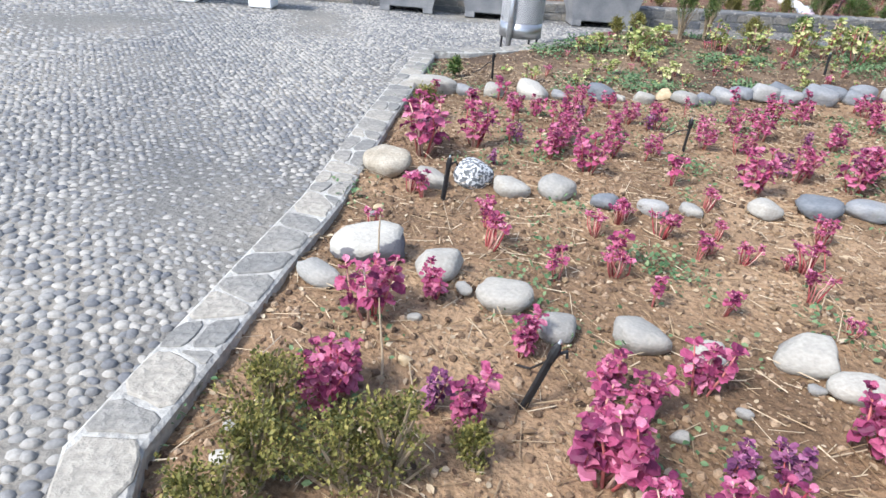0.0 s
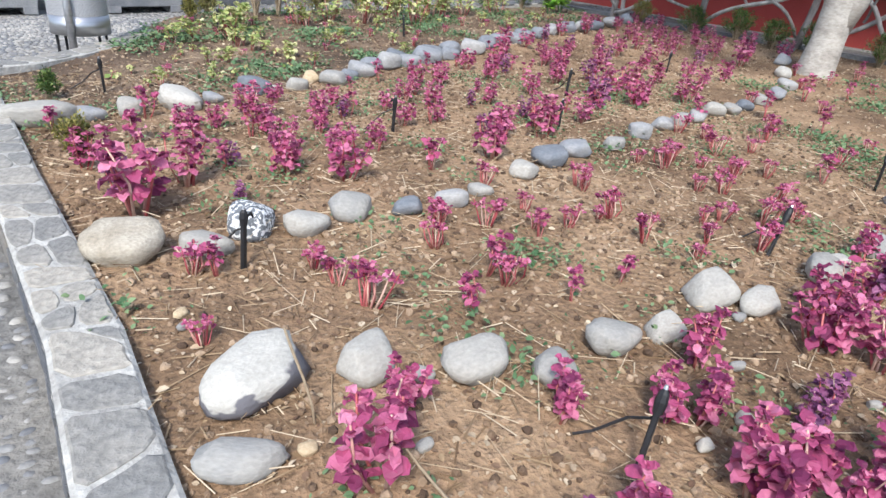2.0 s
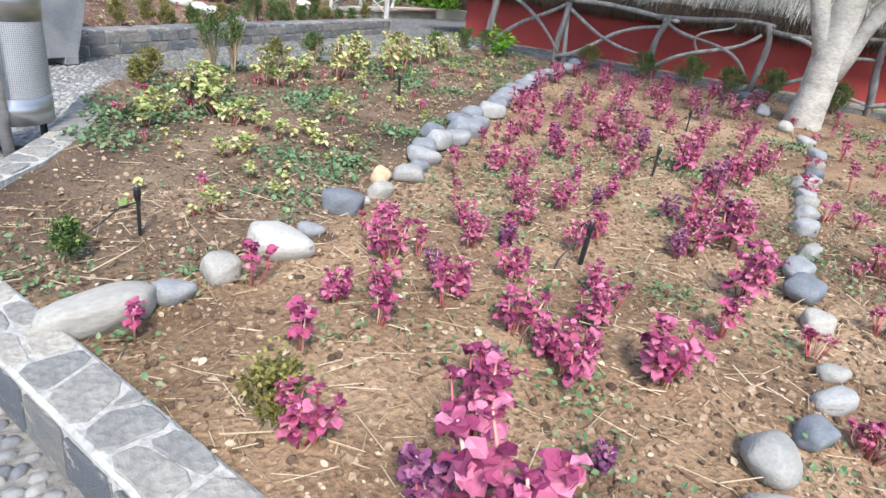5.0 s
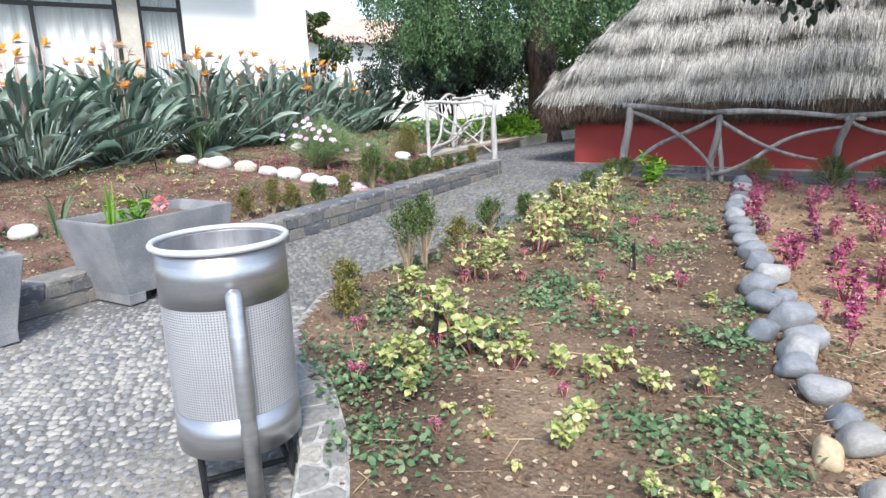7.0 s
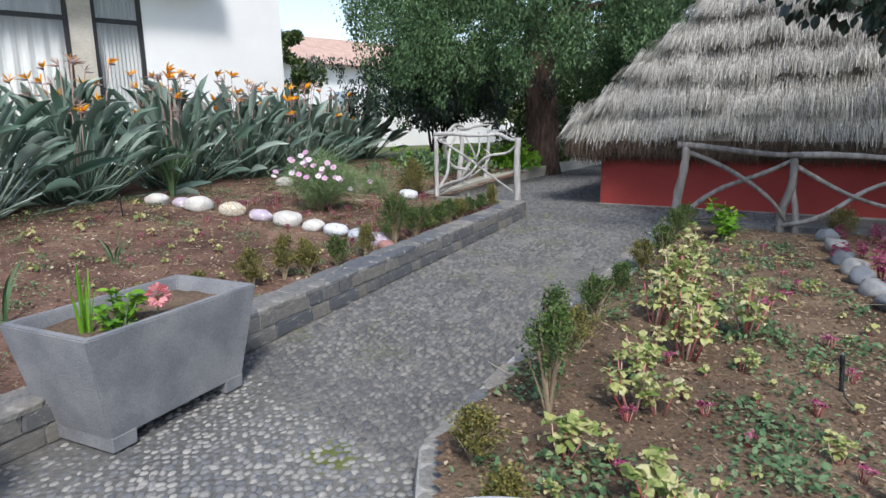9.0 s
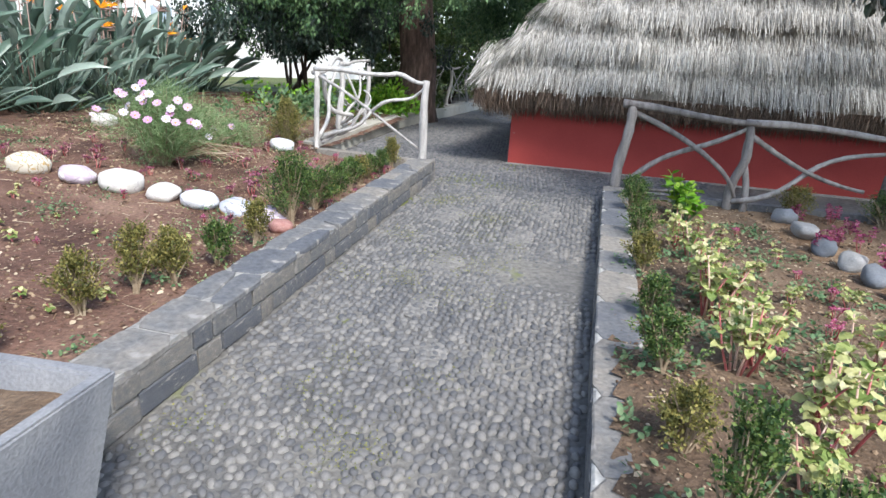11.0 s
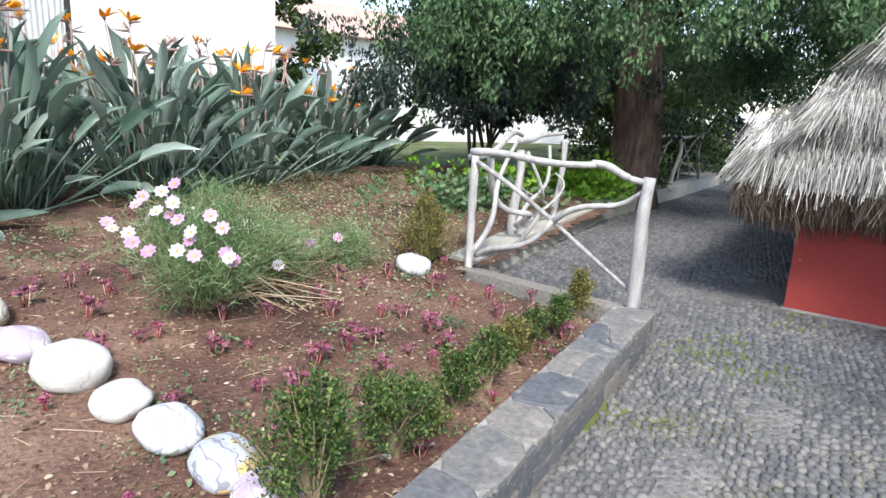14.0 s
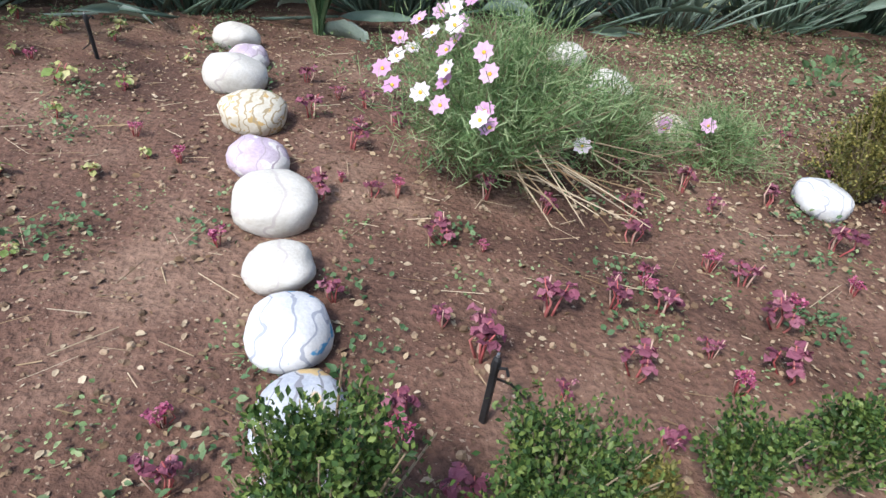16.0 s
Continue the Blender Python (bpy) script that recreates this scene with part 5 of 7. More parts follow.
GB = "small boxwood shrubs along the walls"
for i, (x, y, w, h) in enumerate([(0.99, 11.0, 0.20, 0.34), (1.34, 11.06, 0.16, 0.40), (1.56, 11.04, 0.18, 0.34), (1.92, 11.08, 0.18, 0.30), (2.38, 11.22, 0.17, 0.34), (2.93, 11.42, 0.36, 0.56), (3.42, 11.62, 0.44, 0.37), (3.66, 11.68, 0.16, 0.24), (3.92, 11.78, 0.24, 0.34), (4.2, 11.86, 0.2, 0.34),
                                  (4.5, 11.98, 0.24, 0.30), (4.82, 12.1, 0.20, 0.27), (5.15, 12.18, 0.20, 0.27), (5.5, 12.28, 0.2, 0.36), (1.66, 11.2, 0.2, 0.22), (0.5, 10.9, 0.16, 0.24), (0.1, 10.85, 0.16, 0.24)]):
    shrub("boxwood_shrub", x, y, soil_b(x, y), w, h, 300 + i, M_BOX if i in (3, 5, 6, 8, 9, 11, 12) else M_BOXDRY, "small clipped boxwood shrub with bare woody stems behind the wall", GB)
shrub("boxwood_shrub", 5.22, 13.72, soil_b(5.3, 13.7), 0.42, 0.60, 330, M_BOXDRY, "clipped boxwood cube beside the rustic fence", GB, bare=0.1, dens=1.7)
for i, (x, y, w, h, mt) in enumerate([(0.80, 7.74, 0.22, 0.62, M_BOX), (1.08, 7.93, 0.22, 0.62, M_BOX), (0.3, 7.75, 0.2, 0.26, M_BOXDRY), (0.1, 7.4, 0.18, 0.22, M_BOXDRY), (2.15, 8.35, 0.28, 0.34, M_BOX), (1.6, 8.14, 0.28, 0.3, M_BOXDRY), (2.8, 8.55, 0.25, 0.3, M_BOX), (3.6, 8.8, 0.25, 0.3, M_BOXDRY),
                                      (4.4, 9.02, 0.3, 0.34, M_BOX), (5.2, 9.28, 0.3, 0.36, M_BOX), (5.8, 9.45, 0.28, 0.34, M_BOX), (-0.80, 3.5, 0.15, 0.24, M_BOXDRY), (-0.98, 4.72, 0.12, 0.18, M_BOX),
                                      (6.75, 7.2, 0.3, 0.34, M_BOX), (6.95, 6.6, 0.34, 0.36, M_BOX), (7.05, 6.1, 0.3, 0.32, M_BOX), (7.2, 5.6, 0.3, 0.36, M_BOX), (7.45, 4.9, 0.3, 0.34, M_BOX), (7.7, 4.1, 0.32, 0.36, M_BOX), (7.9, 3.4, 0.3, 0.34, M_BOX), (6.5, 8.0, 0.24, 0.3, M_BOXDRY)]):
    shrub("boxwood_shrub", x, y, soil_a(x, y), w * (1.2 if x > 6.4 else 0.85), h * (1.1 if x > 6.4 else 0.9), 340 + i, mt, "small boxwood shrub at the edge of the flower bed", GB, bare=0.55 if h > 0.55 else 0.34, dens=0.5 if h > 0.55 else 0.8)
for i, (x, y, w, h) in enumerate([(-0.20, 0.74, 0.22, 0.25), (-0.15, 0.58, 0.22, 0.24), (0.03, 0.64, 0.20, 0.25), (0.13, 0.70, 0.20, 0.27), (0.29, 0.83, 0.08, 0.14), (-0.16, 0.42, 0.2, 0.22), (1.25, 0.55, 0.2, 0.24), (0.9, 0.2, 0.2, 0.26)]):
    shrub("boxwood_shrub", x, y, soil_a(x, y), w * 0.85, h, 370 + i, M_BOXDRY, "olive green boxwood bush with yellowing tips beside the kerb", GB, leaf=0.014, bare=0.2, dens=0.85)
# broad-leaved green plant at the fence corner
def broadleaf(x, y, z, h, w, n, leaf, mat, label, seed, height=None):
    rr = np.random.default_rng(seed)
    t = thing("leafy_plant", label, "plant", m=pose(x, y, z))
    st, P, D, S = [], [], [], []
    for i in range(7):
        a = rr.uniform(0, 6.28)
        tip = np.array([w * 0.5 * math.cos(a) * rr.uniform(0.2, 1), w * 0.5 * math.sin(a) * rr.uniform(0.2, 1), h * rr.uniform(0.6, 1)])
        st.append(tube([(0, 0, -0.03), tuple(tip * 0.5), tuple(tip)], [0.008, 0.006, 0.004], 5))
        for j in range(n // 7):
            q = tip * rr.uniform(0.35, 1.0)
            aa, el = rr.uniform(0, 6.28), rr.uniform(-0.3, 0.9)
            P.append(q)
            D.append((math.cos(aa) * math.cos(el), math.sin(aa) * math.cos(el), math.sin(el)))
            S.append([leaf * rr.uniform(0.6, 1.2)] * 3)
    part("stalk", mesh("stalk", *join(st), M_WEED), t)
    X, Y, Z = axes(np.array(D), rr, 0.5)
    part("foliage", mesh("foliage", *cloud(*OVATE, np.array(P), X, Y, Z, np.array(S)), mat), t)
    return t


broadleaf(5.72, 8.98, soil_a(5.7, 9), 0.42, 0.42, 90, 0.13, M_BRIGHT, "bright green broad leaved plant at the fence", 5)
broadleaf(5.42, 8.85, soil_a(5.4, 8.8), 0.30, 0.36, 70, 0.10, M_BRIGHT, "bright green broad leaved plant at the fence", 6)
broadleaf(-0.46, 9.55, paving(0, 9.5) + 0.5, 0.25, 0.36, 110, 0.07, M_BRIGHT, "pale green geranium growing in the planter", 7)
broadleaf(-1.5, 9.2, paving(0, 9.5) + 0.5, 0.16, 0.5, 80, 0.05, M_WEED, "low green plant growing in the planter", 8)
ger = thing("geranium_flower", "pink geranium flower head in the planter", "flower", m=pose(-0.28, 9.5, paving(0, 9.5) + 0.70))
pp = NR.normal(0, 1, (60, 3))
pp /= np.linalg.norm(pp, axis=1, keepdims=True)
X, Y, Z = axes(pp, NR, 1)
ger_p = part("corolla", mesh("petals", *cloud(*OVATE, pp * 0.03, X, Y, Z, np.full((60, 3), 0.045)), M_GERANIUM), ger)
part("stalk", mesh("stalk", *tube([(0, 0, -0.02), (-0.02, 0, -0.24)], [0.003, 0.004], 5), M_WEED), ger)
# sword-leaved plants
def swords(x, y, z, h, n, w, mat, label, seed, lean=0.35):
    rr = np.random.default_rng(seed)
    t = thing("sword_plant", label, "plant", m=pose(x, y, z))
    V, F = [], []
    for i in range(n):
        a, ln = rr.uniform(0, 6.28), lean * rr.uniform(0.1, 1)
        hh = h * rr.uniform(0.6, 1)
        d = np.array([math.cos(a), math.sin(a), 0])
        sd = np.array([-d[1], d[0], 0]) * w * rr.uniform(0.7, 1.1)
        o = len(V)
        for k in range(6):
            s = k / 5
            c = d * (0.03 + ln * hh * s * s * 1.3) + np.array([0, 0, hh * (s - 0.35 * ln * s ** 3)]) + np.array([0, 0, -0.02])
            ww = (1 - s) ** 0.6 * (0.5 + s) if s < 1 else 0.02
            V += [tuple(c - sd * ww), tuple(c + d * -0.006), tuple(c + sd * ww)]
        for k in range(5):
            b = o + k * 3
            F += [[b, b + 1, b + 4, b + 3], [b + 1, b + 2, b + 5, b + 4]]
    part("foliage", mesh("foliage", V, F, mat), t)
    return t


swords(-0.62, 9.58, paving(0, 9.5) + 0.48, 0.46, 5, 0.02, M_BRIGHT, "upright green sword leaves in the planter", 21, 0.12)
swords(-0.75, 11.2, soil_b(-0.75, 11.2), 0.55, 9, 0.02, M_WEED, "tuft of long green leaves in the raised bed", 22, 0.5)
swords(2.05, 15.45, soil_b(2.05, 15.4), 0.95, 36, 0.03, M_WEED, "olive green tuft of arching sword leaves", 23, 0.55)
swords(0.3, 12.3, soil_b(0.3, 12.3), 0.35, 7, 0.015, M_WEED, "tuft of long green leaves in the raised bed", 24, 0.9)

# ---- bird of paradise clumps ----
PADDLE_MESH = []
for k in range(3):
    PV = [(x * (1 + 0.1 * k), y, z * (0.7 + 0.4 * k) + (0.05 * k - 0.05) * y * y) for x, y, z in PADDLE[0]]
    PADDLE_MESH.append(mesh("leaf", PV, [list(f) for f in PADDLE[1]], M_STREL, True))
def strelitzia(x, y, z, h, n, spread, flowers, seed):
    rr = np.random.default_rng(seed)
    t = thing("bird_of_paradise", "dense clump of grey green paddle leaves with orange flowers", "plant", "bird of paradise clumps", pose(x, y, z))
    st, P, D, S = [], [], [], []
    for i in range(n):
        a, r = rr.uniform(0, 6.28), rr.uniform(0, 1) ** 0.6
        L = h * rr.uniform(0.34, 1.0) * (1 - 0.10 * r)
        tilt = abs(0.06 + 1.05 * r * r * rr.uniform(0.3, 1.35) + rr.normal(0, 0.10))
        a0 = a + rr.normal(0, 0.9)
        b0 = np.array([0.36 * spread * r * math.cos(a0), 0.36 * spread * r * math.sin(a0), -0.03])
        pet = L * rr.uniform(0.50, 0.72)
        d = np.array([math.cos(a) * math.sin(tilt), math.sin(a) * math.sin(tilt), math.cos(tilt)])
        e = b0 + d * pet
        st.append(tube([tuple(b0), tuple(e)], [0.014, 0.010], 5))
        d2 = d + np.array([math.cos(a), math.sin(a), -0.25]) * 0.3 * rr.uniform(0.3, 1.4)
        P.append(e)
        D.append(d2)
        bl = min(0.62, L * rr.uniform(0.30, 0.46))
        S.append((bl * rr.uniform(0.22, 0.42), bl, bl * rr.uniform(0.5, 1.8)))
    part("stalk", mesh("stalk", *join(st), M_STREL, True), t)
    X, Y, Z = axes(np.array(D), rr, 1.5)
    for q, ax, ay, az, sc in zip(P, X, Y, Z, S):
        m = Matrix.Identity(4)
        for r in range(3):
            m[r][0], m[r][1], m[r][2], m[r][3] = ax[r] * sc[0], ay[r] * sc[1], az[r] * sc[2], q[r]
        part("leaf", PADDLE_MESH[R.randrange(3)], t, m=m)
    for i in range(flowers):
        a, r = rr.uniform(0, 6.28), rr.uniform(0.1, 0.7) * spread
        top = np.array([r * math.cos(a), r * math.sin(a), h * rr.uniform(0.58, 0.95)])
        base = top * np.array([0.4, 0.4, 0])
        f = part("flower", mesh("flower", *join([tube([tuple(base), tuple((base + top) / 2 + rr.normal(0, 0.02, 3)), tuple(top)], [0.009, 0.008, 0.006], 5),
                                                  tube([tuple(top), tuple(top + np.array([math.cos(a + 1), math.sin(a + 1), 0.05]) * 0.09), tuple(top + np.array([math.cos(a + 1), math.sin(a + 1), 0.02]) * 0.19)], [0.016, 0.014, 0.002], 6)]), M_BEAK, True), t, "brown beak shaped bract on a stalk")
        m = 9 if rr.uniform() < 0.58 else 0
        dry = m == 0
        m = m or 6
        if m:
            pd = np.stack([np.array([math.cos(a + 1 + rr.normal(0, 0.8)) * 0.8, math.sin(a + 1 + rr.normal(0, 0.8)) * 0.8, rr.uniform(0.2, 1.0)]) for _ in range(m)])
            X, Y, Z = axes(pd, rr, 1.5)
            s = rr.uniform(0.10, 0.18, m)
            part("corolla", mesh("sepals", *cloud(*OVATE, np.tile(top + np.array([0, 0, 0.01]), (m, 1)), X, Y, Z, np.stack([s * (0.2 if dry else 0.36), s, s], 1)), M_BEAK if dry else M_ORANGE), f, "withered pinkish brown sepals" if dry else "bright orange sepals")
    return t


for i, (x, y, h, n, sp, fl) in enumerate([(-3.2, 13.8, 2.1, 120, 0.9, 8), (-1.8, 14.4, 2.2, 125, 0.95, 9), (-0.5, 15.1, 2.25, 130, 0.95, 10), (0.9, 15.9, 2.25, 135, 1.0, 11), (2.5, 16.5, 2.2, 130, 1.0, 12), (3.9, 17.0, 2.2, 130, 1.0, 12),
                                          (5.2, 17.5, 2.1, 125, 0.95, 11), (6.6, 18.2, 2.1, 120, 0.9, 10), (7.9, 18.9, 1.9, 100, 0.85, 8), (3.2, 18.2, 2.3, 70, 0.9, 11), (1.2, 17.4, 2.35, 70, 0.9, 10), (5.4, 19.0, 2.2, 70, 0.9, 9), (-1.0, 16.5, 2.35, 70, 0.9, 8)]):
    strelitzia(x, y, soil_b(min(x, 8), min(y, 16.5)) - 0.03, h * 0.88, int(n * 1.5), sp, int(fl * 1.5), 500 + i)

# ---- feathery bush with pink flowers ----
def cosmos(x, y, w, h, n, flowers, seed, label):
    rr = np.random.default_rng(seed)
    t = thing("cosmos_bush", label, "bush", m=pose(x, y, soil_b(x, y)))
    st, P, D = [], [], []
    tips = []
    for i in range(70):
        a, r = rr.uniform(0, 6.28), rr.uniform(0.1, 1)
        tip = np.array([w * r * math.cos(a), w * r * math.sin(a), h * (1 - 0.55 * r * r) * rr.uniform(0.75, 1.05)])
        mid = tip * np.array([0.45, 0.45, 0.6]) + rr.normal(0, 0.03, 3)
        st.append(tube([(0.04 * math.cos(a), 0.04 * math.sin(a), -0.03), tuple(mid), tuple(tip)], [0.006, 0.004, 0.002], 4))
        tips.append(tip)
        k = n // 70
        s = rr.uniform(0.25, 1.0, k)[:, None]
        q = np.where(s < 0.5, mid[None] * s * 2, mid[None] + (tip - mid)[None] * (s - 0.5) * 2)
        P.append(q + rr.normal(0, 0.065, (k, 3)))
        D.append(rr.normal(0, 1.1, (k, 3)) + (tip - mid)[None] / np.linalg.norm(tip - mid))
    P, D = np.concatenate(P), np.concatenate(D)
    P[:, 2] = np.abs(P[:, 2])
    part("stalk", mesh("stalk", *join(st), M_TWIG), t)
    dry = []
    for i in range(30 if flowers > 10 else 0):
        a, r = rr.normal(-0.35, 0.55), rr.uniform(0.5, 1.35) * w
        q = np.array([r * math.cos(a), r * math.sin(a), rr.uniform(0.02, 0.22)])
        dry.append(tube([(0.1 * math.cos(a), 0.1 * math.sin(a), 0.06), tuple(q * np.array([0.5, 0.5, 0]) + np.array([0, 0, rr.uniform(0.12, 0.26)])), tuple(q)], [0.005, 0.004, 0.002], 4))
    if dry:
        part("dry_stalk", mesh("dry_stalk", *join(dry), M_LITTER), t, "bent straw coloured dry stalks")
    X, Y, Z = axes(D, rr, 1.5)
    L = rr.uniform(0.04, 0.10, len(P))
    part("foliage", mesh("foliage", *cloud(*STRAW, P, X, Y, Z, np.stack([np.full(len(P), 0.0036), L, L], 1)), M_FEATHER), t, "fine thread like leaves")
    pet = [(math.cos(2 * math.pi * k / 8), math.sin(2 * math.pi * k / 8), 0.35) for k in range(8)]
    X, Y, Z = axes(np.array(pet), rr, None)
    pv = cloud(*OVATE, np.zeros((8, 3)), X, Y, Z, np.tile(np.array([[0.058, 0.047, 0.03]]), (8, 1)))
    ms = [mesh("flower", *pv, m) for m in (M_PETAL, M_PETALW)]
    bm = bmesh.new()
    bmesh.ops.create_icosphere(bm, subdivisions=1, radius=0.009)
    heart = from_bm("flower_centre", bm, M_POLLEN)
    side = np.array([-1.0, -0.30, -0.05])
    order = sorted(range(len(tips)), key=lambda k: -float(tips[k] @ side) + rr.normal(0, 0.08))
    for k in order[:flowers]:
        p = tips[k] + np.array([0, 0, 0.05])
        tl = Vector((-0.5 + rr.normal(0, 0.3), -0.6 + rr.normal(0, 0.3), 0.7)).to_track_quat("Z", "Y").to_matrix().to_4x4()
        f = part("flower", ms[0 if rr.uniform() < 0.6 else 1], t, "pale pink open flower", Matrix.Translation(p.tolist()) @ tl)
        part("flower_centre", heart, f, m=pose(0, 0, 0.006))
    return t


cosmos(3.27, 13.47, 0.66, 0.76, 14000, 24, 601, "feathery green bush with pale pink open flowers")
cosmos(3.9, 13.75, 0.5, 0.46, 3500, 2, 602, "feathery green bush with pale pink open flowers")
cosmos(4.55, 13.95, 0.42, 0.26, 2800, 3, 603, "low feathery green bush with few pink flowers")


# ---- pale garden tree ----
def leaves_at(C, rad, n, leaf, rr, shape, droop=0.0, flat=1.0):
    k = rr.integers(0, len(C), n)
    d = rr.normal(0, 1, (n, 3))
    d /= np.linalg.norm(d, axis=1, keepdims=True)
    P = C[k] + d * (rad[k] * rr.uniform(0.2, 1.0, n) ** 0.5)[:, None] * np.array([1, 1, flat])
    D = d + rr.normal(0, 0.5, (n, 3)) + np.array([0, 0, -droop])
    X, Y, Z = axes(D, rr, 1.2)
    s = leaf * rr.uniform(0.6, 1.25, n)
    return cloud(*shape, P, X, Y, Z, np.stack([s, s, s], 1))


tree = thing("garden_tree", "pale grey forked tree trunk with dark glossy leaves overhead", "tree", m=pose(6.08, 4.76, soil_a(6.1, 4.8)))
rr = np.random.default_rng(9)
tr = [tube([(0, 0, -0.1), (0.0, 0.0, 0.05), (0.01, -0.02, 0.35), (0.02, -0.03, 0.7), (0.03, -0.05, 1.2), (0.05, 0.0, 2.0), (0.0, 0.3, 3.0)], [0.215, 0.19, 0.165, 0.165, 0.15, 0.12, 0.06], 16, 0.03, 3),
      tube([(0.03, -0.07, 0.42), (0.06, -0.17, 0.75), (0.10, -0.32, 1.2), (0.3, -0.9, 2.0), (0.5, -1.5, 2.9)], [0.10, 0.10, 0.09, 0.075, 0.04], 12, 0.03, 4),
      tube([(0.03, -0.02, 0.5), (-0.06, 0.06, 0.9), (-0.1, 0.3, 1.5), (-0.2, 1.0, 2.4), (-0.3, 2.0, 3.0), (-0.4, 3.0, 3.1)], [0.10, 0.10, 0.09, 0.07, 0.045, 0.02], 12, 0.03, 5)]
part("trunk", mesh("trunk", *join(tr), M_TRUNK, True), tree)
C = np.concatenate([rr.normal(0, 1, (46, 3)) * np.array([1.3, 1.6, 0.5]) + np.array([0, 0.2, 3.5]), rr.normal(0, 1, (16, 3)) * np.array([0.5, 0.9, 0.26]) + np.array([-0.3, 2.75, 2.85])])
C[:, 2] = np.maximum(C[:, 2], 2.45)
part("crown", mesh("crown", *leaves_at(C, rr.uniform(0.25, 0.5, len(C)), 9000, 0.13, rr, OVATE, 0.6), M_DARKLEAF), tree)

# ---- great weeping tree and the shrubs beyond ----
big = thing("weeping_tree", "large dark tree with drooping green foliage and a thick trunk", "tree", m=pose(11.2, 15.72, 0.2))
rr = np.random.default_rng(19)
limbs = [tube([(0, 0, -0.2), (0.0, 0, 0.3), (0.02, 0, 1.2), (0.0, 0.1, 2.4), (0, 0.2, 4), (0, 0.2, 6.5)], [0.56, 0.45, 0.40, 0.36, 0.24, 0.06], 14, 0.06, 2)]
for i in range(12):
    a = i * 0.55 + rr.uniform(-0.2, 0.2)
    z = rr.uniform(2.7, 4.2)
    L = rr.uniform(2.4, 3.6)
    limbs.append(tube([(0, 0.05, z), (0.4 * L * math.cos(a), 0.4 * L * math.sin(a), z + 0.6), (L * math.cos(a), L * math.sin(a), z + 0.5)], [0.13, 0.09, 0.03], 7, 0.05, i))
part("trunk", mesh("trunk", *join(limbs), M_BARKRED, True), big)


def droopy(C, L, n, leaf, rr):
    """Hanging sprays of small leaves below each centre."""
    k = rr.integers(0, len(C), n)
    s = rr.uniform(0, 1, n)
    w = 0.05 + 0.16 * (1 - s)
    P = C[k] + np.stack([rr.normal(0, 1, n) * w, rr.normal(0, 1, n) * w, -L[k] * s], 1)
    D = np.stack([rr.normal(0, 0.5, n), rr.normal(0, 0.5, n), -0.9 + rr.normal(0, 0.35, n)], 1)
    X, Y, Z = axes(D, rr, 1.5)
    sz = leaf * rr.uniform(0.6, 1.3, n)
    return cloud(*SMALL, P, X, Y, Z, np.stack([sz * 0.75, sz, sz], 1))


C = []
while len(C) < 1500:
    d = rr.normal(0, 1, 3)
    d /= np.linalg.norm(d)
    r = rr.uniform(0.45, 1.0) ** 0.5
    p = np.array([4.3 * d[0] * r, 4.1 * d[1] * r, 3.55 + 3.2 * d[2] * r])
    p *= 1 + 0.12 * math.sin(5 * math.atan2(d[1], d[0]) + 3 * d[2])
    if p[2] > (2.62 if p[1] - p[0] < 1.0 else 2.3) + 0.28 * math.sin(5 * d[0] + 4 * d[1] + 1):
        C.append(p)
C = np.array(C)
part("crown", mesh("crown", *droopy(C, rr.uniform(0.45, 1.05, len(C)), 230000, 0.078, rr), M_CONIFER), big, "drooping sprays of small leaves")
C2 = np.stack([rr.normal(-1.5, 1.0, 190), rr.normal(1.3, 1.1, 190), rr.uniform(1.6, 3.2, 190)], 1)
sh = thing("dark_shrub", "dense dark evergreen bush below the large tree", "bush", m=pose(11.0, 16.3, 0.2))
part("foliage", mesh("foliage", *droopy(C2, np.full(190, 0.5), 30000, 0.10, rr), M_DARKLEAF), sh)
part("stalk", mesh("stalk", *join([branch((-1.5 + rr.normal(0, 0.3), 1.3 + rr.normal(0, 0.3), -0.1), (-1.5 + rr.normal(0, 0.8), 1.3 + rr.normal(0, 0.8), 1.7), 0.045, 0.02, 0.1, 6, 5, 700 + i) for i in range(8)]), M_BARKD), sh)


def bush(x, y, w, h, n, leaf, mat, seed, label, z=0.3):
    rr = np.random.default_rng(seed)
    t = thing("garden_bush", label, "bush", "bushes beyond the path", pose(x, y, z))
    C = np.stack([rr.normal(0, w * 0.4, 26), rr.normal(0, w * 0.4, 26), rr.uniform(0.15 * h, h, 26)], 1)
    part("foliage", mesh("foliage", *leaves_at(C, rr.uniform(0.14, 0.3, 26) * w, n, leaf, rr, OVATE, -0.3), mat), t)
    part("stalk", mesh("stalk", *join([branch((0, 0, -0.1), tuple(C[k] * 0.9), 0.03, 0.012, 0.05, 5, 5, seed + k) for k in range(6)]), M_BARKD), t)
    return t


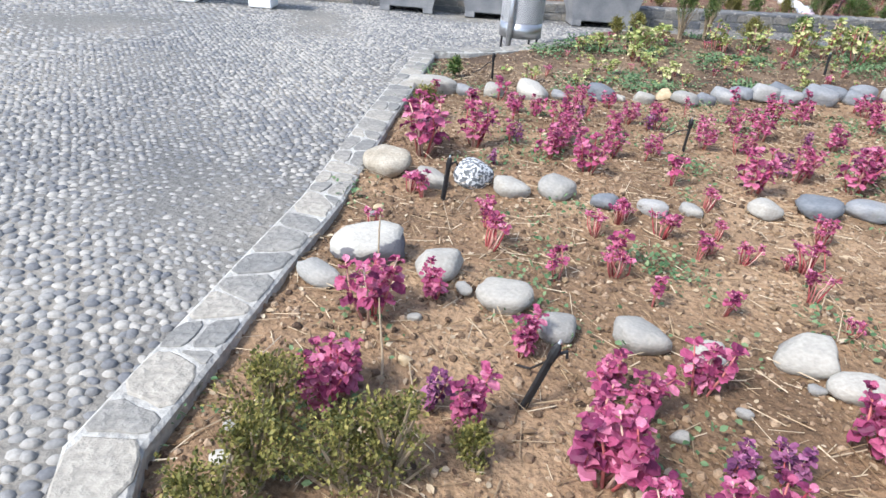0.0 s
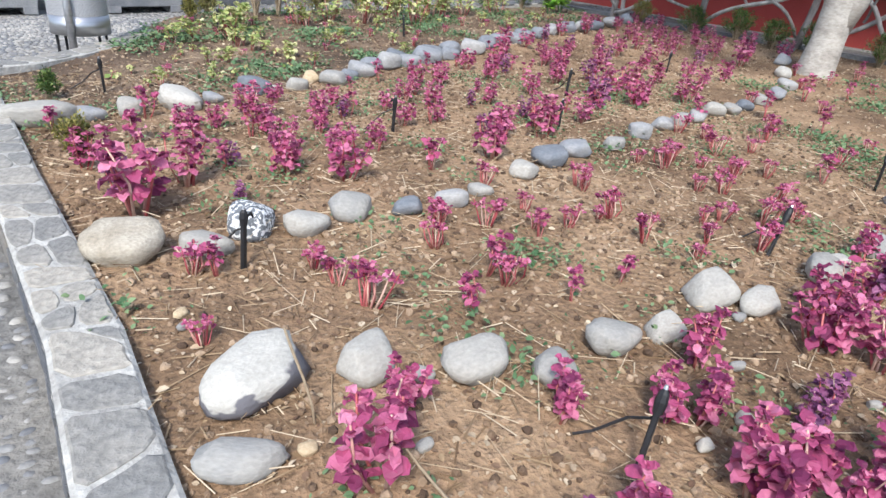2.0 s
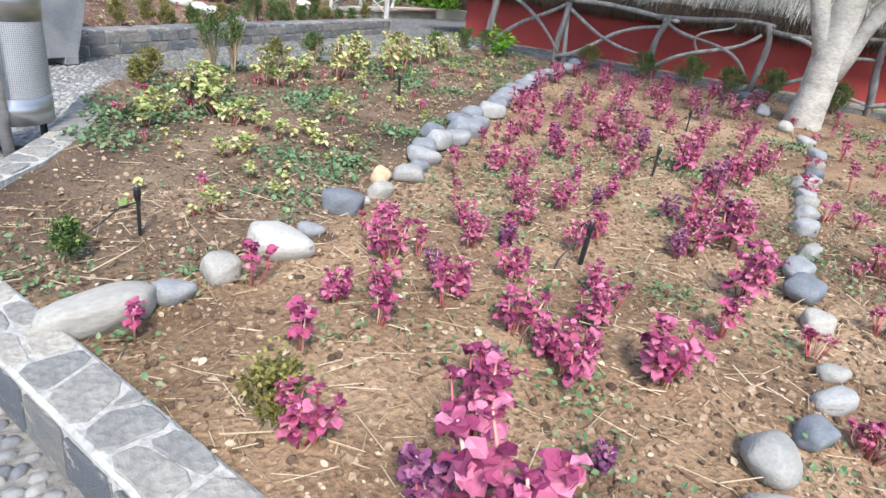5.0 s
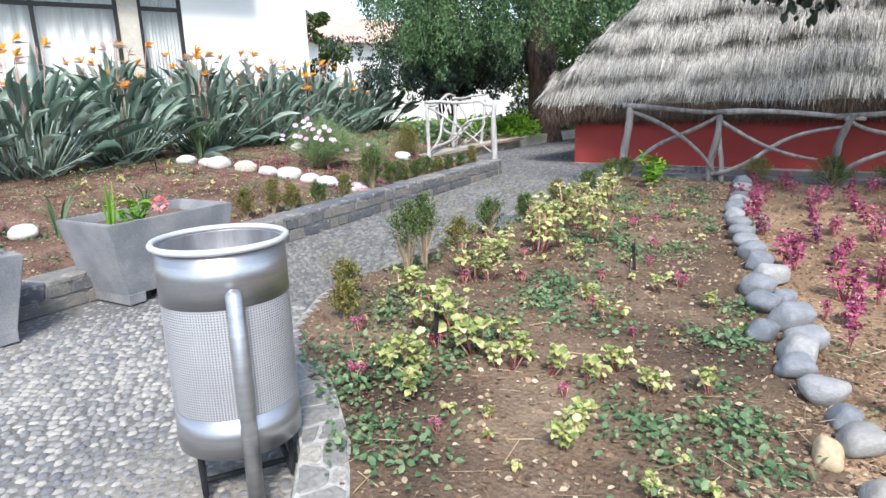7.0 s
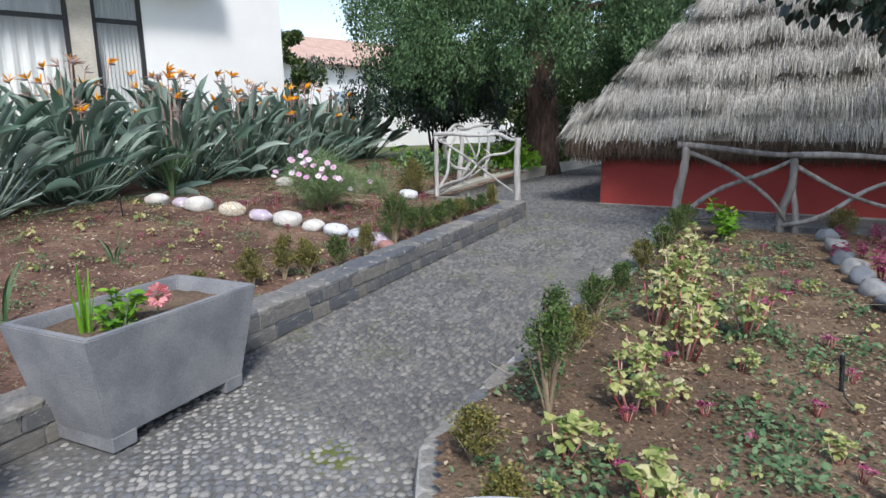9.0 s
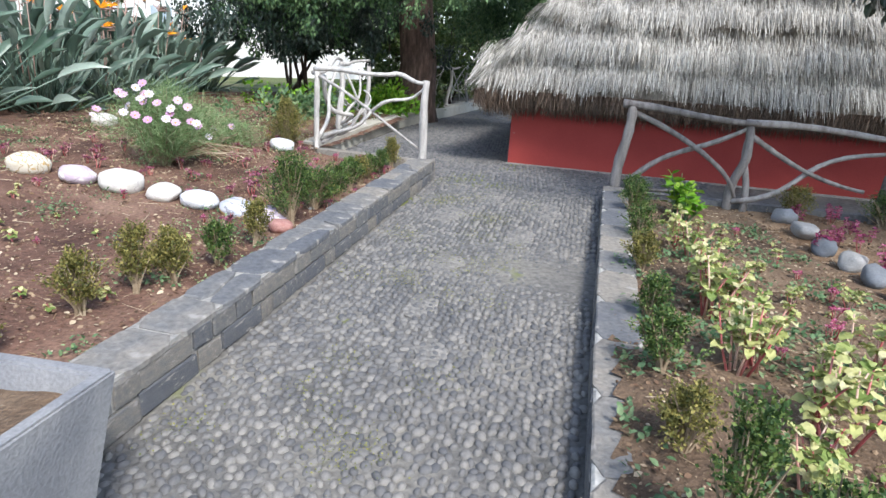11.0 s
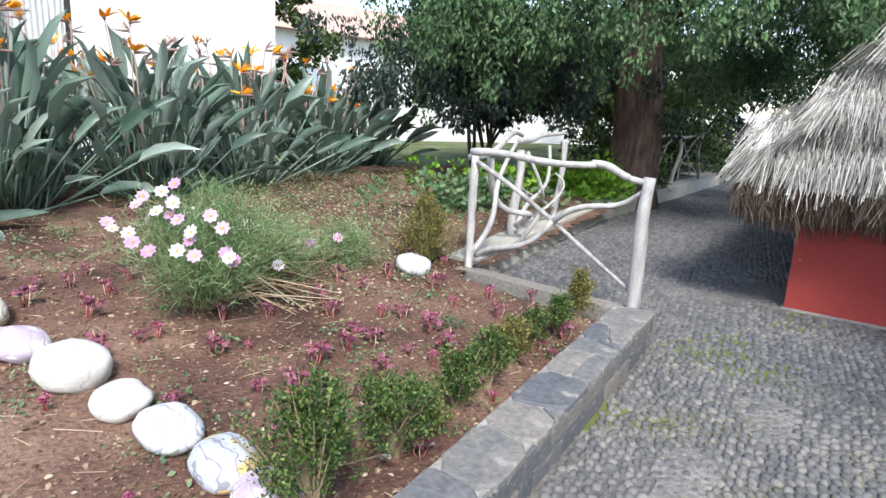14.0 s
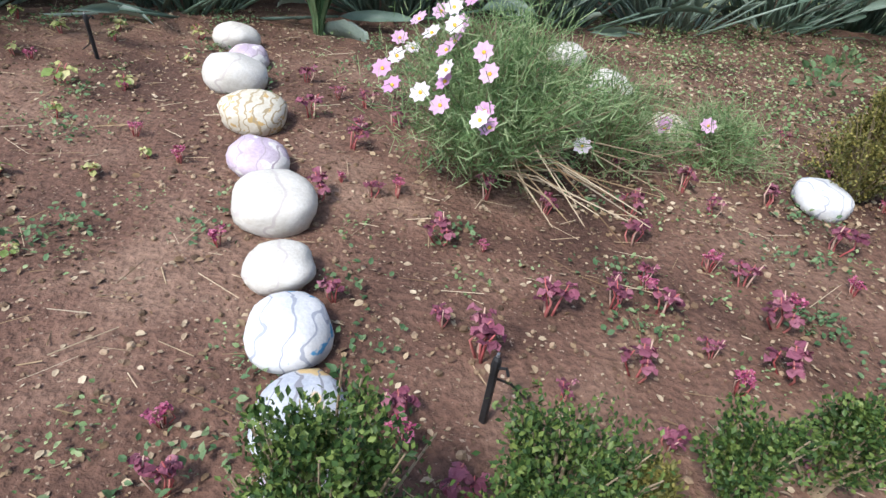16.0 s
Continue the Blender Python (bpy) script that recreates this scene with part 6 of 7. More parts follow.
for i, (x, y, w, h, lf, mt) in enumerate([(8.6, 16.2, 1.0, 0.5, 0.09, M_BRIGHT), (7.3, 15.2, 1.2, 0.45, 0.08, M_WEED), (10.0, 15.75, 1.0, 0.55, 0.1, M_BRIGHT), (12.3, 16.6, 1.3, 0.8, 0.1, M_HEDGE), (13.6, 17.0, 1.4, 1.6, 0.1, M_HEDGE),
                                          (16.2, 17.8, 1.8, 3.0, 0.12, M_HEDGE), (9.4, 24.4, 1.0, 4.4, 0.12, M_HEDGE),
                                          (20.5, 18.5, 2.4, 4.0, 0.15, M_DARKLEAF), (17.5, 21, 2.6, 4.4, 0.15, M_HEDGE)]):
    bush(x, y, w, h, int(1500 + 900 * w * h), lf, mt, 800 + i, "leafy green garden bush near the boundary", paving(x, y) + 0.1)

# ---- irrigation stakes ----
def stake(x, y, z, h, tilt, az, hose=True):
    t = thing("sprinkler_stake", "black plastic irrigation stake pushed into the soil", "sprinkler", "irrigation stakes", pose(x, y, z, 0, 0, az) @ pose(0, 0, 0, 0, tilt, 0))
    part("shaft", from_bm("shaft", box(0.022, 0.014, h, 0.003, -0.04), M_BLACK), t)
    part("head", mesh("head", *tube([(0, 0, h - 0.05), (0, 0, h - 0.02), (0, 0, h), (0.0, 0, h + 0.012)], [0.012, 0.015, 0.012, 0.004], 8), M_BLACK), t)
    part("nozzle", mesh("nozzle", *tube([(0.0, 0, h + 0.01), (0.0, 0, h + 0.02)], [0.006, 0.004], 8), M_STEEL), t)
    part("arm", mesh("arm", *tube([(0.01, 0, h - 0.025), (0.035, 0, h - 0.01), (0.045, 0, h - 0.03)], [0.005, 0.005, 0.005], 6), M_BLACK), t)
    if hose:
        part("hose", mesh("hose", *tube([(0, 0.008, h * 0.7), (0.03, 0.06, h * 0.55), (0.05, 0.13, h * 0.2), (0.03, 0.2, 0.0)], [0.004] * 4, 6), M_BLACK), t)


for x, y, h, tl, az in [(-0.28, 2.33, 0.2, 5, 40), (0.83, 3.76, 0.2, -4, 100), (1.75, 1.84, 0.2, 28, 20), (0.37, 1.1, 0.22, 18, 30), (-0.69, 4.86, 0.2, -6, 80), (3.15, 2.25, 0.22, 10, 200), (2.62, 4.48, 0.2, 5, 10), (5.6, 2.5, 0.22, 5, 0), (0.27, 6.8, 0.24, 3, 300), (1.94, 3.62, 0.18, 4, 60), (4.4, 5.2, 0.2, 4, 30), (2.2, 6.9, 0.2, 4, 130)]:
    stake(x, y, soil_a(x, y), h, tl, az)
for x, y, h, tl, az in [(3.28, 11.98, 0.24, 2, 320), (1.0, 14.3, 0.25, -8, 60)]:
    stake(x, y, soil_b(x, y), h, tl, az)

# ---- litter, clods, weeds and pebbles ----
def flecks(name, n, region, height, shape, s0, s1, mat, label, seed, rise=0.004, lie=0.25, thick=None):
    rr = np.random.default_rng(seed)
    x0, x1, y0, y1, ok = region
    x, y = rr.uniform(x0, x1, n * 3), rr.uniform(y0, y1, n * 3)
    k = ok(x, y)
    x, y = x[k][:n], y[k][:n]
    z = np.array([height(a, b) for a, b in zip(x, y)]) + rise
    a = rr.uniform(0, 6.28, len(x))
    D = np.stack([np.cos(a), np.sin(a), rr.normal(0, lie, len(x))], 1)
    X, Y, Z = axes(D, rr, 0.5)
    s = s0 + (s1 - s0) * rr.uniform(0, 1, len(x)) ** (1.0 if thick else 2.2)
    w = s if thick is None else rr.uniform(*thick, len(x))
    return thing(name, label, "litter", me=mesh(name, *cloud(*shape, np.stack([x, y, z], 1), X, Y, Z, np.stack([w, s, w], 1)), mat), kind="stuff")


bm = bmesh.new()
bmesh.ops.create_icosphere(bm, subdivisions=1, radius=0.5)
for v in bm.verts:
    v.co *= 1 + 0.3 * noise.noise(v.co * 3)
CLOD = ([tuple(v.co) for v in bm.verts], [[v.index for v in f.verts] for f in bm.faces])
bm.free()
bedA = lambda x, y: inside(x, y, BED)
NEARA = (-1.4, 4.0, 0.2, 5.4, bedA)
FARA = (-1.2, 7.5, 0.0, 9.4, bedA)
RB = (-1.5, 6.0, 9.8, 16.0, lambda x, y: in_bed_b(x, y) & (((x - WB.x) * WN.x + (y - WB.y) * WN.y) > 0.3))
flecks("soil_clods", 14000, NEARA, SA, CLOD, 0.006, 0.034, M_CLOD, "loose clods and pebbles on the brown soil", 1, 0.001)
flecks("soil_clods", 8000, FARA, SA, CLOD, 0.012, 0.04, M_CLOD, "loose clods and pebbles on the brown soil", 2, 0.001)
flecks("soil_clods", 4500, RB, SB, CLOD, 0.010, 0.035, M_CLOD, "loose clods and pebbles on the red soil", 3, 0.001)
flecks("dry_leaf_litter", 4200, NEARA, SA, OVATE, 0.007, 0.030, M_LITTER, "dry tan leaf litter on the soil", 4, 0.006)
flecks("dry_leaf_litter", 9000, FARA, SA, OVATE, 0.012, 0.042, M_LITTER, "dry tan leaf litter on the soil", 5, 0.006)
flecks("dry_leaf_litter", 4600, RB, SB, OVATE, 0.009, 0.045, M_LITTER, "dry tan leaf litter on the red soil", 6, 0.006)
STICK = ([(-0.5, 0, 0), (0.5, 0, 0), (0, 0, 0.7), (-0.4, 1, 0), (0.4, 1, 0), (0, 1, 0.6)], [(0, 1, 4, 3), (1, 2, 5, 4), (2, 0, 3, 5), (0, 2, 1), (3, 4, 5)])
flecks("dry_straws", 4600, NEARA, SA, STICK, 0.03, 0.15, M_LITTER, "dry straws and stalks lying on the soil", 7, 0.010, 0.2, (0.002, 0.005))
flecks("dry_straws", 900, RB, SB, STICK, 0.05, 0.2, M_LITTER, "dry straws and stalks lying on the red soil", 8, 0.010, 0.2, (0.002, 0.005))
flecks("dry_straws", 1900, FARA, SA, STICK, 0.05, 0.2, M_LITTER, "dry straws and stalks lying on the soil", 9, 0.010, 0.2, (0.002, 0.005))


def weeds(n, region, height, seed, s0, s1, centres=0, spread=0.12, mat=M_WEED):
    rr = np.random.default_rng(seed)
    x0, x1, y0, y1, ok = region
    cx, cy = rr.uniform(x0, x1, centres * 3), rr.uniform(y0, y1, centres * 3)
    k = ok(cx, cy)
    cx, cy = cx[k][:centres], cy[k][:centres]
    j = rr.integers(0, len(cx), n)
    x, y = cx[j] + rr.normal(0, spread, n), cy[j] + rr.normal(0, spread, n)
    keep = ok(x, y)
    x, y = x[keep], y[keep]
    n = len(x)
    z = np.array([height(a, b) for a, b in zip(x, y)]) + rr.uniform(0.004, 0.05, n)
    D = np.stack([rr.normal(0, 1, n), rr.normal(0, 1, n), rr.uniform(0.0, 0.9, n)], 1)
    X, Y, Z = axes(D, rr, 0.8)
    s = rr.uniform(s0, s1, n)
    thing("ground_weeds", "low green weeds sprouting from the soil", "weeds", me=mesh("ground_weeds", *cloud(*OVATE, np.stack([x, y, z], 1), X, Y, Z, np.stack([s, s, s], 1)), mat), kind="stuff")


on_way = lambda x, y: ~inside(x, y, BED) & (((x - WB.x) * WN.x + (y - WB.y) * WN.y) < -0.1) & (y > 8.6 + 0.33 * (x - 0.3))
weeds(7000, NEARA, soil_a, 31, 0.010, 0.03, 150, 0.08)
weeds(7500, (-0.6, 6.2, 4.6, 9.0, lambda x, y: bedA(x, y) & (y > 4.6 + 0.62 * (x + 0.2))), soil_a, 32, 0.018, 0.045, 110, 0.09)
weeds(4200, RB, soil_b, 33, 0.012, 0.036, 90, 0.07)
weeds(6000, (3.9, 8.4, 13.9, 18.0, lambda x, y: ((x - 5.62) * -0.345 + (y - 13.52) * 0.938) > 0.35), soil_b, 36, 0.015, 0.04, 110, 0.24, M_FEATHER)
weeds(1500, (0.8, 3.6, 9.2, 12.0, lambda x, y: on_way(x, y)), paving, 37, 0.006, 0.014, 14, 0.09, M_MOSS)
weeds(2600, (3.2, 6.4, 9.8, 12.0, lambda x, y: on_way(x, y)), paving, 38, 0.006, 0.014, 16, 0.12, M_MOSS)
weeds(3000, (3.0, 6.5, 2.2, 4.6, bedA), soil_a, 34, 0.02, 0.04, 14, 0.15)
flecks("leaf_crumbs", 15000, RB, SB, OVATE, 0.008, 0.036, M_CRUMB, "fine pale crumbs of dry leaf on the soil", 10, 0.004)
flecks("leaf_crumbs", 9000, (3.4, 8.2, 13.2, 17.8, in_bed_b), SB, OVATE, 0.015, 0.05, M_LITTER, "pale dry leaves behind the flowering bush", 12, 0.005)
flecks("leaf_crumbs", 15000, NEARA, SA, OVATE, 0.005, 0.028, M_CRUMB, "fine pale crumbs of dry leaf on the soil", 11, 0.004)
weeds(4500, RB, soil_b, 39, 0.008, 0.026, 150, 0.055, M_FEATHER)
flecks("leaf_crumbs", 12000, (-0.9, 6.2, 4.6, 9.2, bedA), SA, OVATE, 0.008, 0.04, M_CRUMB, "fine pale crumbs of dry leaf on the darkened soil", 13, 0.005)
stick = thing("dry_stick", "long pale dry stick leaning across the soil", "stick", m=pose(0, 0, 0), me=mesh("dry_stick", *branch((-0.03, 1.02, 0.0), (-0.14, 1.25, 0.13), 0.005, 0.003, 0.012, 6, 7, 77), M_TWIG, True))
stick = thing("dry_stick", "upright pale dry stalk in the soil", "stick", me=mesh("dry_stick", *branch((-0.26, 1.5, 0.0), (-0.3, 1.62, 0.22), 0.004, 0.003, 0.01, 6, 5, 78), M_TWIG, True))
for i, (x, y, s) in enumerate([(0.0, 1.13, 0.05), (-0.12, 1.02, 0.045), (0.62, 1.12, 0.05), (-0.30, 1.42, 0.05), (0.98, 1.33, 0.05), (-0.05, 1.34, 0.05), (0.1, 0.86, 0.06), (-0.31, 0.72, 0.05), (-0.27, 0.62, 0.06), (-0.34, 0.9, 0.05), (0.8, 1.15, 0.06), (1.2, 1.05, 0.05), (-0.5, 2.08, 0.05), (-0.5, 2.02, 0.04)]):
    stone(x, y, s, M_STONE_TAN if i % 3 == 0 else M_STONE, "small pale pebble lying on the soil", "loose pebbles", flat=0.7)
for i, (x, y, s) in enumerate([(3.6, 11.6, 0.06), (3.38, 11.62, 0.05), (1.75, 11.7, 0.07), (2.05, 10.98, 0.08), (2.2, 10.9, 0.07)]):
    stone(x, y, s, M_STONE, "small pale pebble lying on the red soil", "loose pebbles", height=soil_b, flat=0.7)

# ---- stones of the kerb and the wall ----
def crazy(L, w0, w1, rr, l0=0.12, l1=0.27, skew=0.045, whole=0.5):
    """Outlines of irregular flat stones that fill a strip of length L, as (s, w) corners."""
    out, s, a = [], 0.0, (0.0, 0.0)
    while s < L - 0.05:
        s = min(s + rr.uniform(l0, l1), L)
        j = rr.uniform(-skew, skew) if s < L else 0.0
        b, k = (s - j, s + j), rr.random()
        if k < whole:
            out.append([(a[0], w0), (b[0], w0), (b[1], w1), (a[1], w1)])
        else:
            f, g = rr.uniform(0.3, 0.7), rr.uniform(0.3, 0.7)
            pa, pb = (a[0] + (a[1] - a[0]) * f, w0 + (w1 - w0) * f), (b[0] + (b[1] - b[0]) * g, w0 + (w1 - w0) * g)
            if k < 0.8:
                out += [[(a[0], w0), (b[0], w0), pb, pa], [pa, pb, (b[1], w1), (a[1], w1)]]
            else:
                m = a[0] + (b[0] - a[0]) * rr.uniform(0.45, 0.7)
                out += [[(m, w0), (b[0], w0), pb], [(a[0], w0), (m, w0), pb, (b[1], w1), (a[1], w1)]]
        a = b
    return out


def rounded(poly, gap, rr):
    """Shrinks an outline by the joint and blunts its corners."""
    c = sum((Vector(q) for q in poly), Vector((0, 0))) / len(poly)
    ins = []
    for q in poly:
        d = Vector(q) - c
        ins.append(c + d * max(0.3, 1 - gap * 1.35 / max(d.length, 0.01)))
    out = []
    for i, q in enumerate(ins):
        p, n = ins[i - 1], ins[(i + 1) % len(ins)]
        k = rr.uniform(0.10, 0.22)
        out += [q.lerp(p, k), q.lerp(n, k)]
        out.append(q.lerp(n, 0.5) + Vector((rr.uniform(-0.005, 0.005), rr.uniform(-0.005, 0.005))))
    return out


def along_path(pts):
    acc = [0.0]
    for a, b in zip(pts[:-1], pts[1:]):
        acc.append(acc[-1] + math.dist(a, b))

    def at(s):
        s = min(max(s, 0.0), acc[-1] - 1e-6)
        i = max(k for k in range(len(acc) - 1) if acc[k] <= s)
        t = (s - acc[i]) / (acc[i + 1] - acc[i])
        a, b = Vector(pts[i]), Vector(pts[i + 1])
        d = (b - a).normalized()
        return a.lerp(b, t), Vector((-d.y, d.x))
    return at, acc[-1]


def flagstone(outline, z, thick, mat, name):
    c = sum((Vector(o) for o in outline), Vector((0, 0, 0))) / len(outline)
    n = len(outline)
    V = []
    for f, dz in ((1.0, -0.02), (1.0, thick * 0.4), (0.93, thick)):
        V += [tuple((Vector(o) - c) * f + Vector((0, 0, dz))) for o in outline]
    F = [[k, (k + 1) % n, n + (k + 1) % n, n + k] for k in range(n)] + [[n + k, n + (k + 1) % n, 2 * n + (k + 1) % n, 2 * n + k] for k in range(n)] + [[2 * n + k for k in range(n)]]
    return mesh(name, V, F, mat), c


rr = random.Random(55)
kat, klen = along_path(KERB)
KCAP = klen - math.dist(KERB[-1], KERB[-2]) - math.dist(KERB[-2], KERB[-3]) - math.dist(KERB[-3], KERB[-4]) - math.dist(KERB[-4], KERB[-5])
slabs = [(q, 0.009) for q in crazy(KCAP, -KW + 0.004, KW - 0.004, rr, 0.11, 0.23)] + [([(s + KCAP, w) for s, w in q], 0.002) for q in crazy(klen - KCAP, -KW - 0.062, KW + 0.006, rr, 0.28, 0.6, 0.02, 1.1)]
for poly, gap in slabs:
    pts = []
    for q in rounded(poly, gap, rr):
        p, nn = kat(q.x)
        pts.append((p.x + nn.x * q.y, p.y + nn.y * q.y, kerb_top(p.x, p.y)))
    far_end = poly[0][0] > KCAP
    me, c = flagstone(pts, 0, rr.uniform(0.008, 0.016) if far_end else rr.uniform(0.002, 0.007), M_WALLSTONE if far_end else M_KERB, "kerb_stone")
    part("cap_stone" if far_end else "kerb_stone", me, kerb, m=Matrix.Translation(c))
s = 0.0
while s < klen - 0.1:
    ln = rr.uniform(0.14, 0.32)
    p, nn = kat(s + ln / 2)
    z0, z1 = paving(p.x, p.y), kerb_top(p.x, p.y) - 0.018
    ang = math.degrees(math.atan2(-nn.x, nn.y))
    part("face_stone", UNIT[rr.randrange(8)], kerb, m=pose(p.x + nn.x * (KW - 0.012), p.y + nn.y * (KW - 0.012), z0, 0, 0, ang) @ Matrix.Diagonal((ln - 0.018, 0.045, z1 - z0, 1)))
    s += ln
for poly in crazy(WALL_T1 - WALL_T0, -0.022, 0.268, rr, 0.2, 0.5, 0.05, 0.7):
    pts = []
    for q in rounded(poly, 0.005, rr):
        p = WB + WD * (WALL_T0 + q.x) + WN * q.y
        pts.append((p.x, p.y, wall_top(p.x, p.y) - 0.008))
    me, c = flagstone(pts, 0, rr.uniform(0.008, 0.020), M_WALLSTONE, "cap_stone")
    part("cap_stone", me, wall, m=Matrix.Translation(c))
for course in range(2):
    t = WALL_T0 - course * 0.12
    while t < WALL_T1 - 0.05:
        ln = min(rr.uniform(0.13, 0.44), WALL_T1 - t)
        p = WB + WD * (t + ln / 2)
        zt, zb = wall_top(p.x, p.y) - 0.016, paving(p.x, p.y) - 0.01
        hh = (zt - zb) / 2
        q = p + WN * 0.018
        part("face_stone", UNIT[rr.randrange(8)], wall, m=pose(q.x, q.y, zb + hh * course + 0.004, 0, 0, 18.2) @ Matrix.Diagonal((ln - 0.014, 0.07, hh - 0.010, 1)))
        t += ln
p = WB + WD * (WALL_T1 + 0.0) + WN * 0.13
part("end_stone", UNIT[2], wall, m=pose(p.x, p.y, paving(p.x, p.y), 0, 0, 18.2) @ Matrix.Diagonal((0.09, 0.27, wall_top(p.x, p.y) - paving(p.x, p.y) - 0.004, 1)))

# ---- worn cement patches in the path ----
for i, (x, y, rx, ry) in enumerate([(4.5, 10.88, 0.30, 0.13), (4.24, 9.98, 0.28, 0.13), (3.32, 10.18, 0.22, 0.13), (2.5, 9.9, 0.2, 0.1), (5.4, 10.9, 0.3, 0.14), (5.2, 10.1, 0.3, 0.12), (2.0, 9.5, 0.16, 0.1)]):
    ol = []
    for k in range(18):
        a = 2 * math.pi * k / 18
        f = 1 + 0.45 * noise.noise((math.cos(a) * 1.3 + i * 5, math.sin(a) * 1.3, 3.0)) + rr.uniform(-0.08, 0.08)
        px, py = rx * f * math.cos(a), ry * f * math.sin(a)
        px, py = x + px * WD.x - py * WD.y, y + px * WD.y + py * WD.x
        ol.append((px, py, paving(px, py) - 0.008))
    me, c = flagstone(ol, 0, 0.008, M_CEMENT, "cement_patch")
    thing("cement_patch", "worn pale cement patch between the path pebbles", "paving", "cement patches in the path", Matrix.Translation(c), me)

# ---- cobbles ----
PEB_N = 8
PEB = ([(math.cos(2 * math.pi * k / PEB_N) * r, math.sin(2 * math.pi * k / PEB_N) * r, z) for r, z in ((0.5, -0.3), (0.46, 0.12), (0.27, 0.36)) for k in range(PEB_N)],
       [[k, (k + 1) % PEB_N, PEB_N + (k + 1) % PEB_N, PEB_N + k] for k in range(PEB_N)] + [[PEB_N + k, PEB_N + (k + 1) % PEB_N, 2 * PEB_N + (k + 1) % PEB_N, 2 * PEB_N + k] for k in range(PEB_N)] + [[2 * PEB_N + k for k in range(PEB_N)]])


def kerb_dist(x, y):
    d = np.full(x.shape, 9.0)
    for (ax, ay), (bx, by) in zip(KERB[:-1], KERB[1:]):
        ex, ey = bx - ax, by - ay
        t = np.clip(((x - ax) * ex + (y - ay) * ey) / (ex * ex + ey * ey), 0, 1)
        d = np.minimum(d, np.hypot(x - ax - t * ex, y - ay - t * ey))
    return d


def on_paving(x, y):
    s = (x - WB.x) * WD.x + (y - WB.y) * WD.y
    n = (x - WB.x) * WN.x + (y - WB.y) * WN.y
    far_n = (x - 5.62) * -0.345 + (y - 13.52) * 0.938
    left = np.where(s < WALL_T1 + 0.05, n < -0.03, far_n < -0.03)
    hs, he = (x - HC.x) * HD.x + (y - HC.y) * HD.y, (x - HC.x) * HE.x + (y - HC.y) * HE.y
    in_house = (hs > -0.02) & (he > -0.02)
    return left & ~inside(x, y, BED) & (kerb_dist(x, y) > KW + 0.02) & ~in_house & ~((x > 6.2) & (y < 9.6) & (x - 6.2 < 0.33 * (9.6 - y)))


def pebbles(x0, x1, y0, y1, pitch, ang, rng, ok):
    """Rows of pebbles on edge, a little uneven; bare worn patches where the mortar shows."""
    c, s = math.cos(ang), math.sin(ang)
    m = max(x1 - x0, y1 - y0) * 0.8
    a, b = np.meshgrid(np.arange(-m, m, pitch), np.arange(-m, m, pitch * 0.74))
    a = a + (np.arange(a.shape[0]) % 2)[:, None] * pitch * 0.5
    a, b = a.ravel() + rng.normal(0, pitch * 0.16, a.size), b.ravel() + rng.normal(0, pitch * 0.12, a.size)
    x, y = (x0 + x1) / 2 + a * c - b * s, (y0 + y1) / 2 + a * s + b * c
    k = (x > x0) & (x < x1) & (y > y0) & (y < y1) & ok(x, y)
    x, y = x[k], y[k]
    worn = np.array([noise.noise((p * 0.7, q * 0.7, 2.0)) for p, q in zip(x, y)])
    k = worn + rng.normal(0, 0.06, len(worn)) < 0.58
    return x[k], y[k], worn[k]


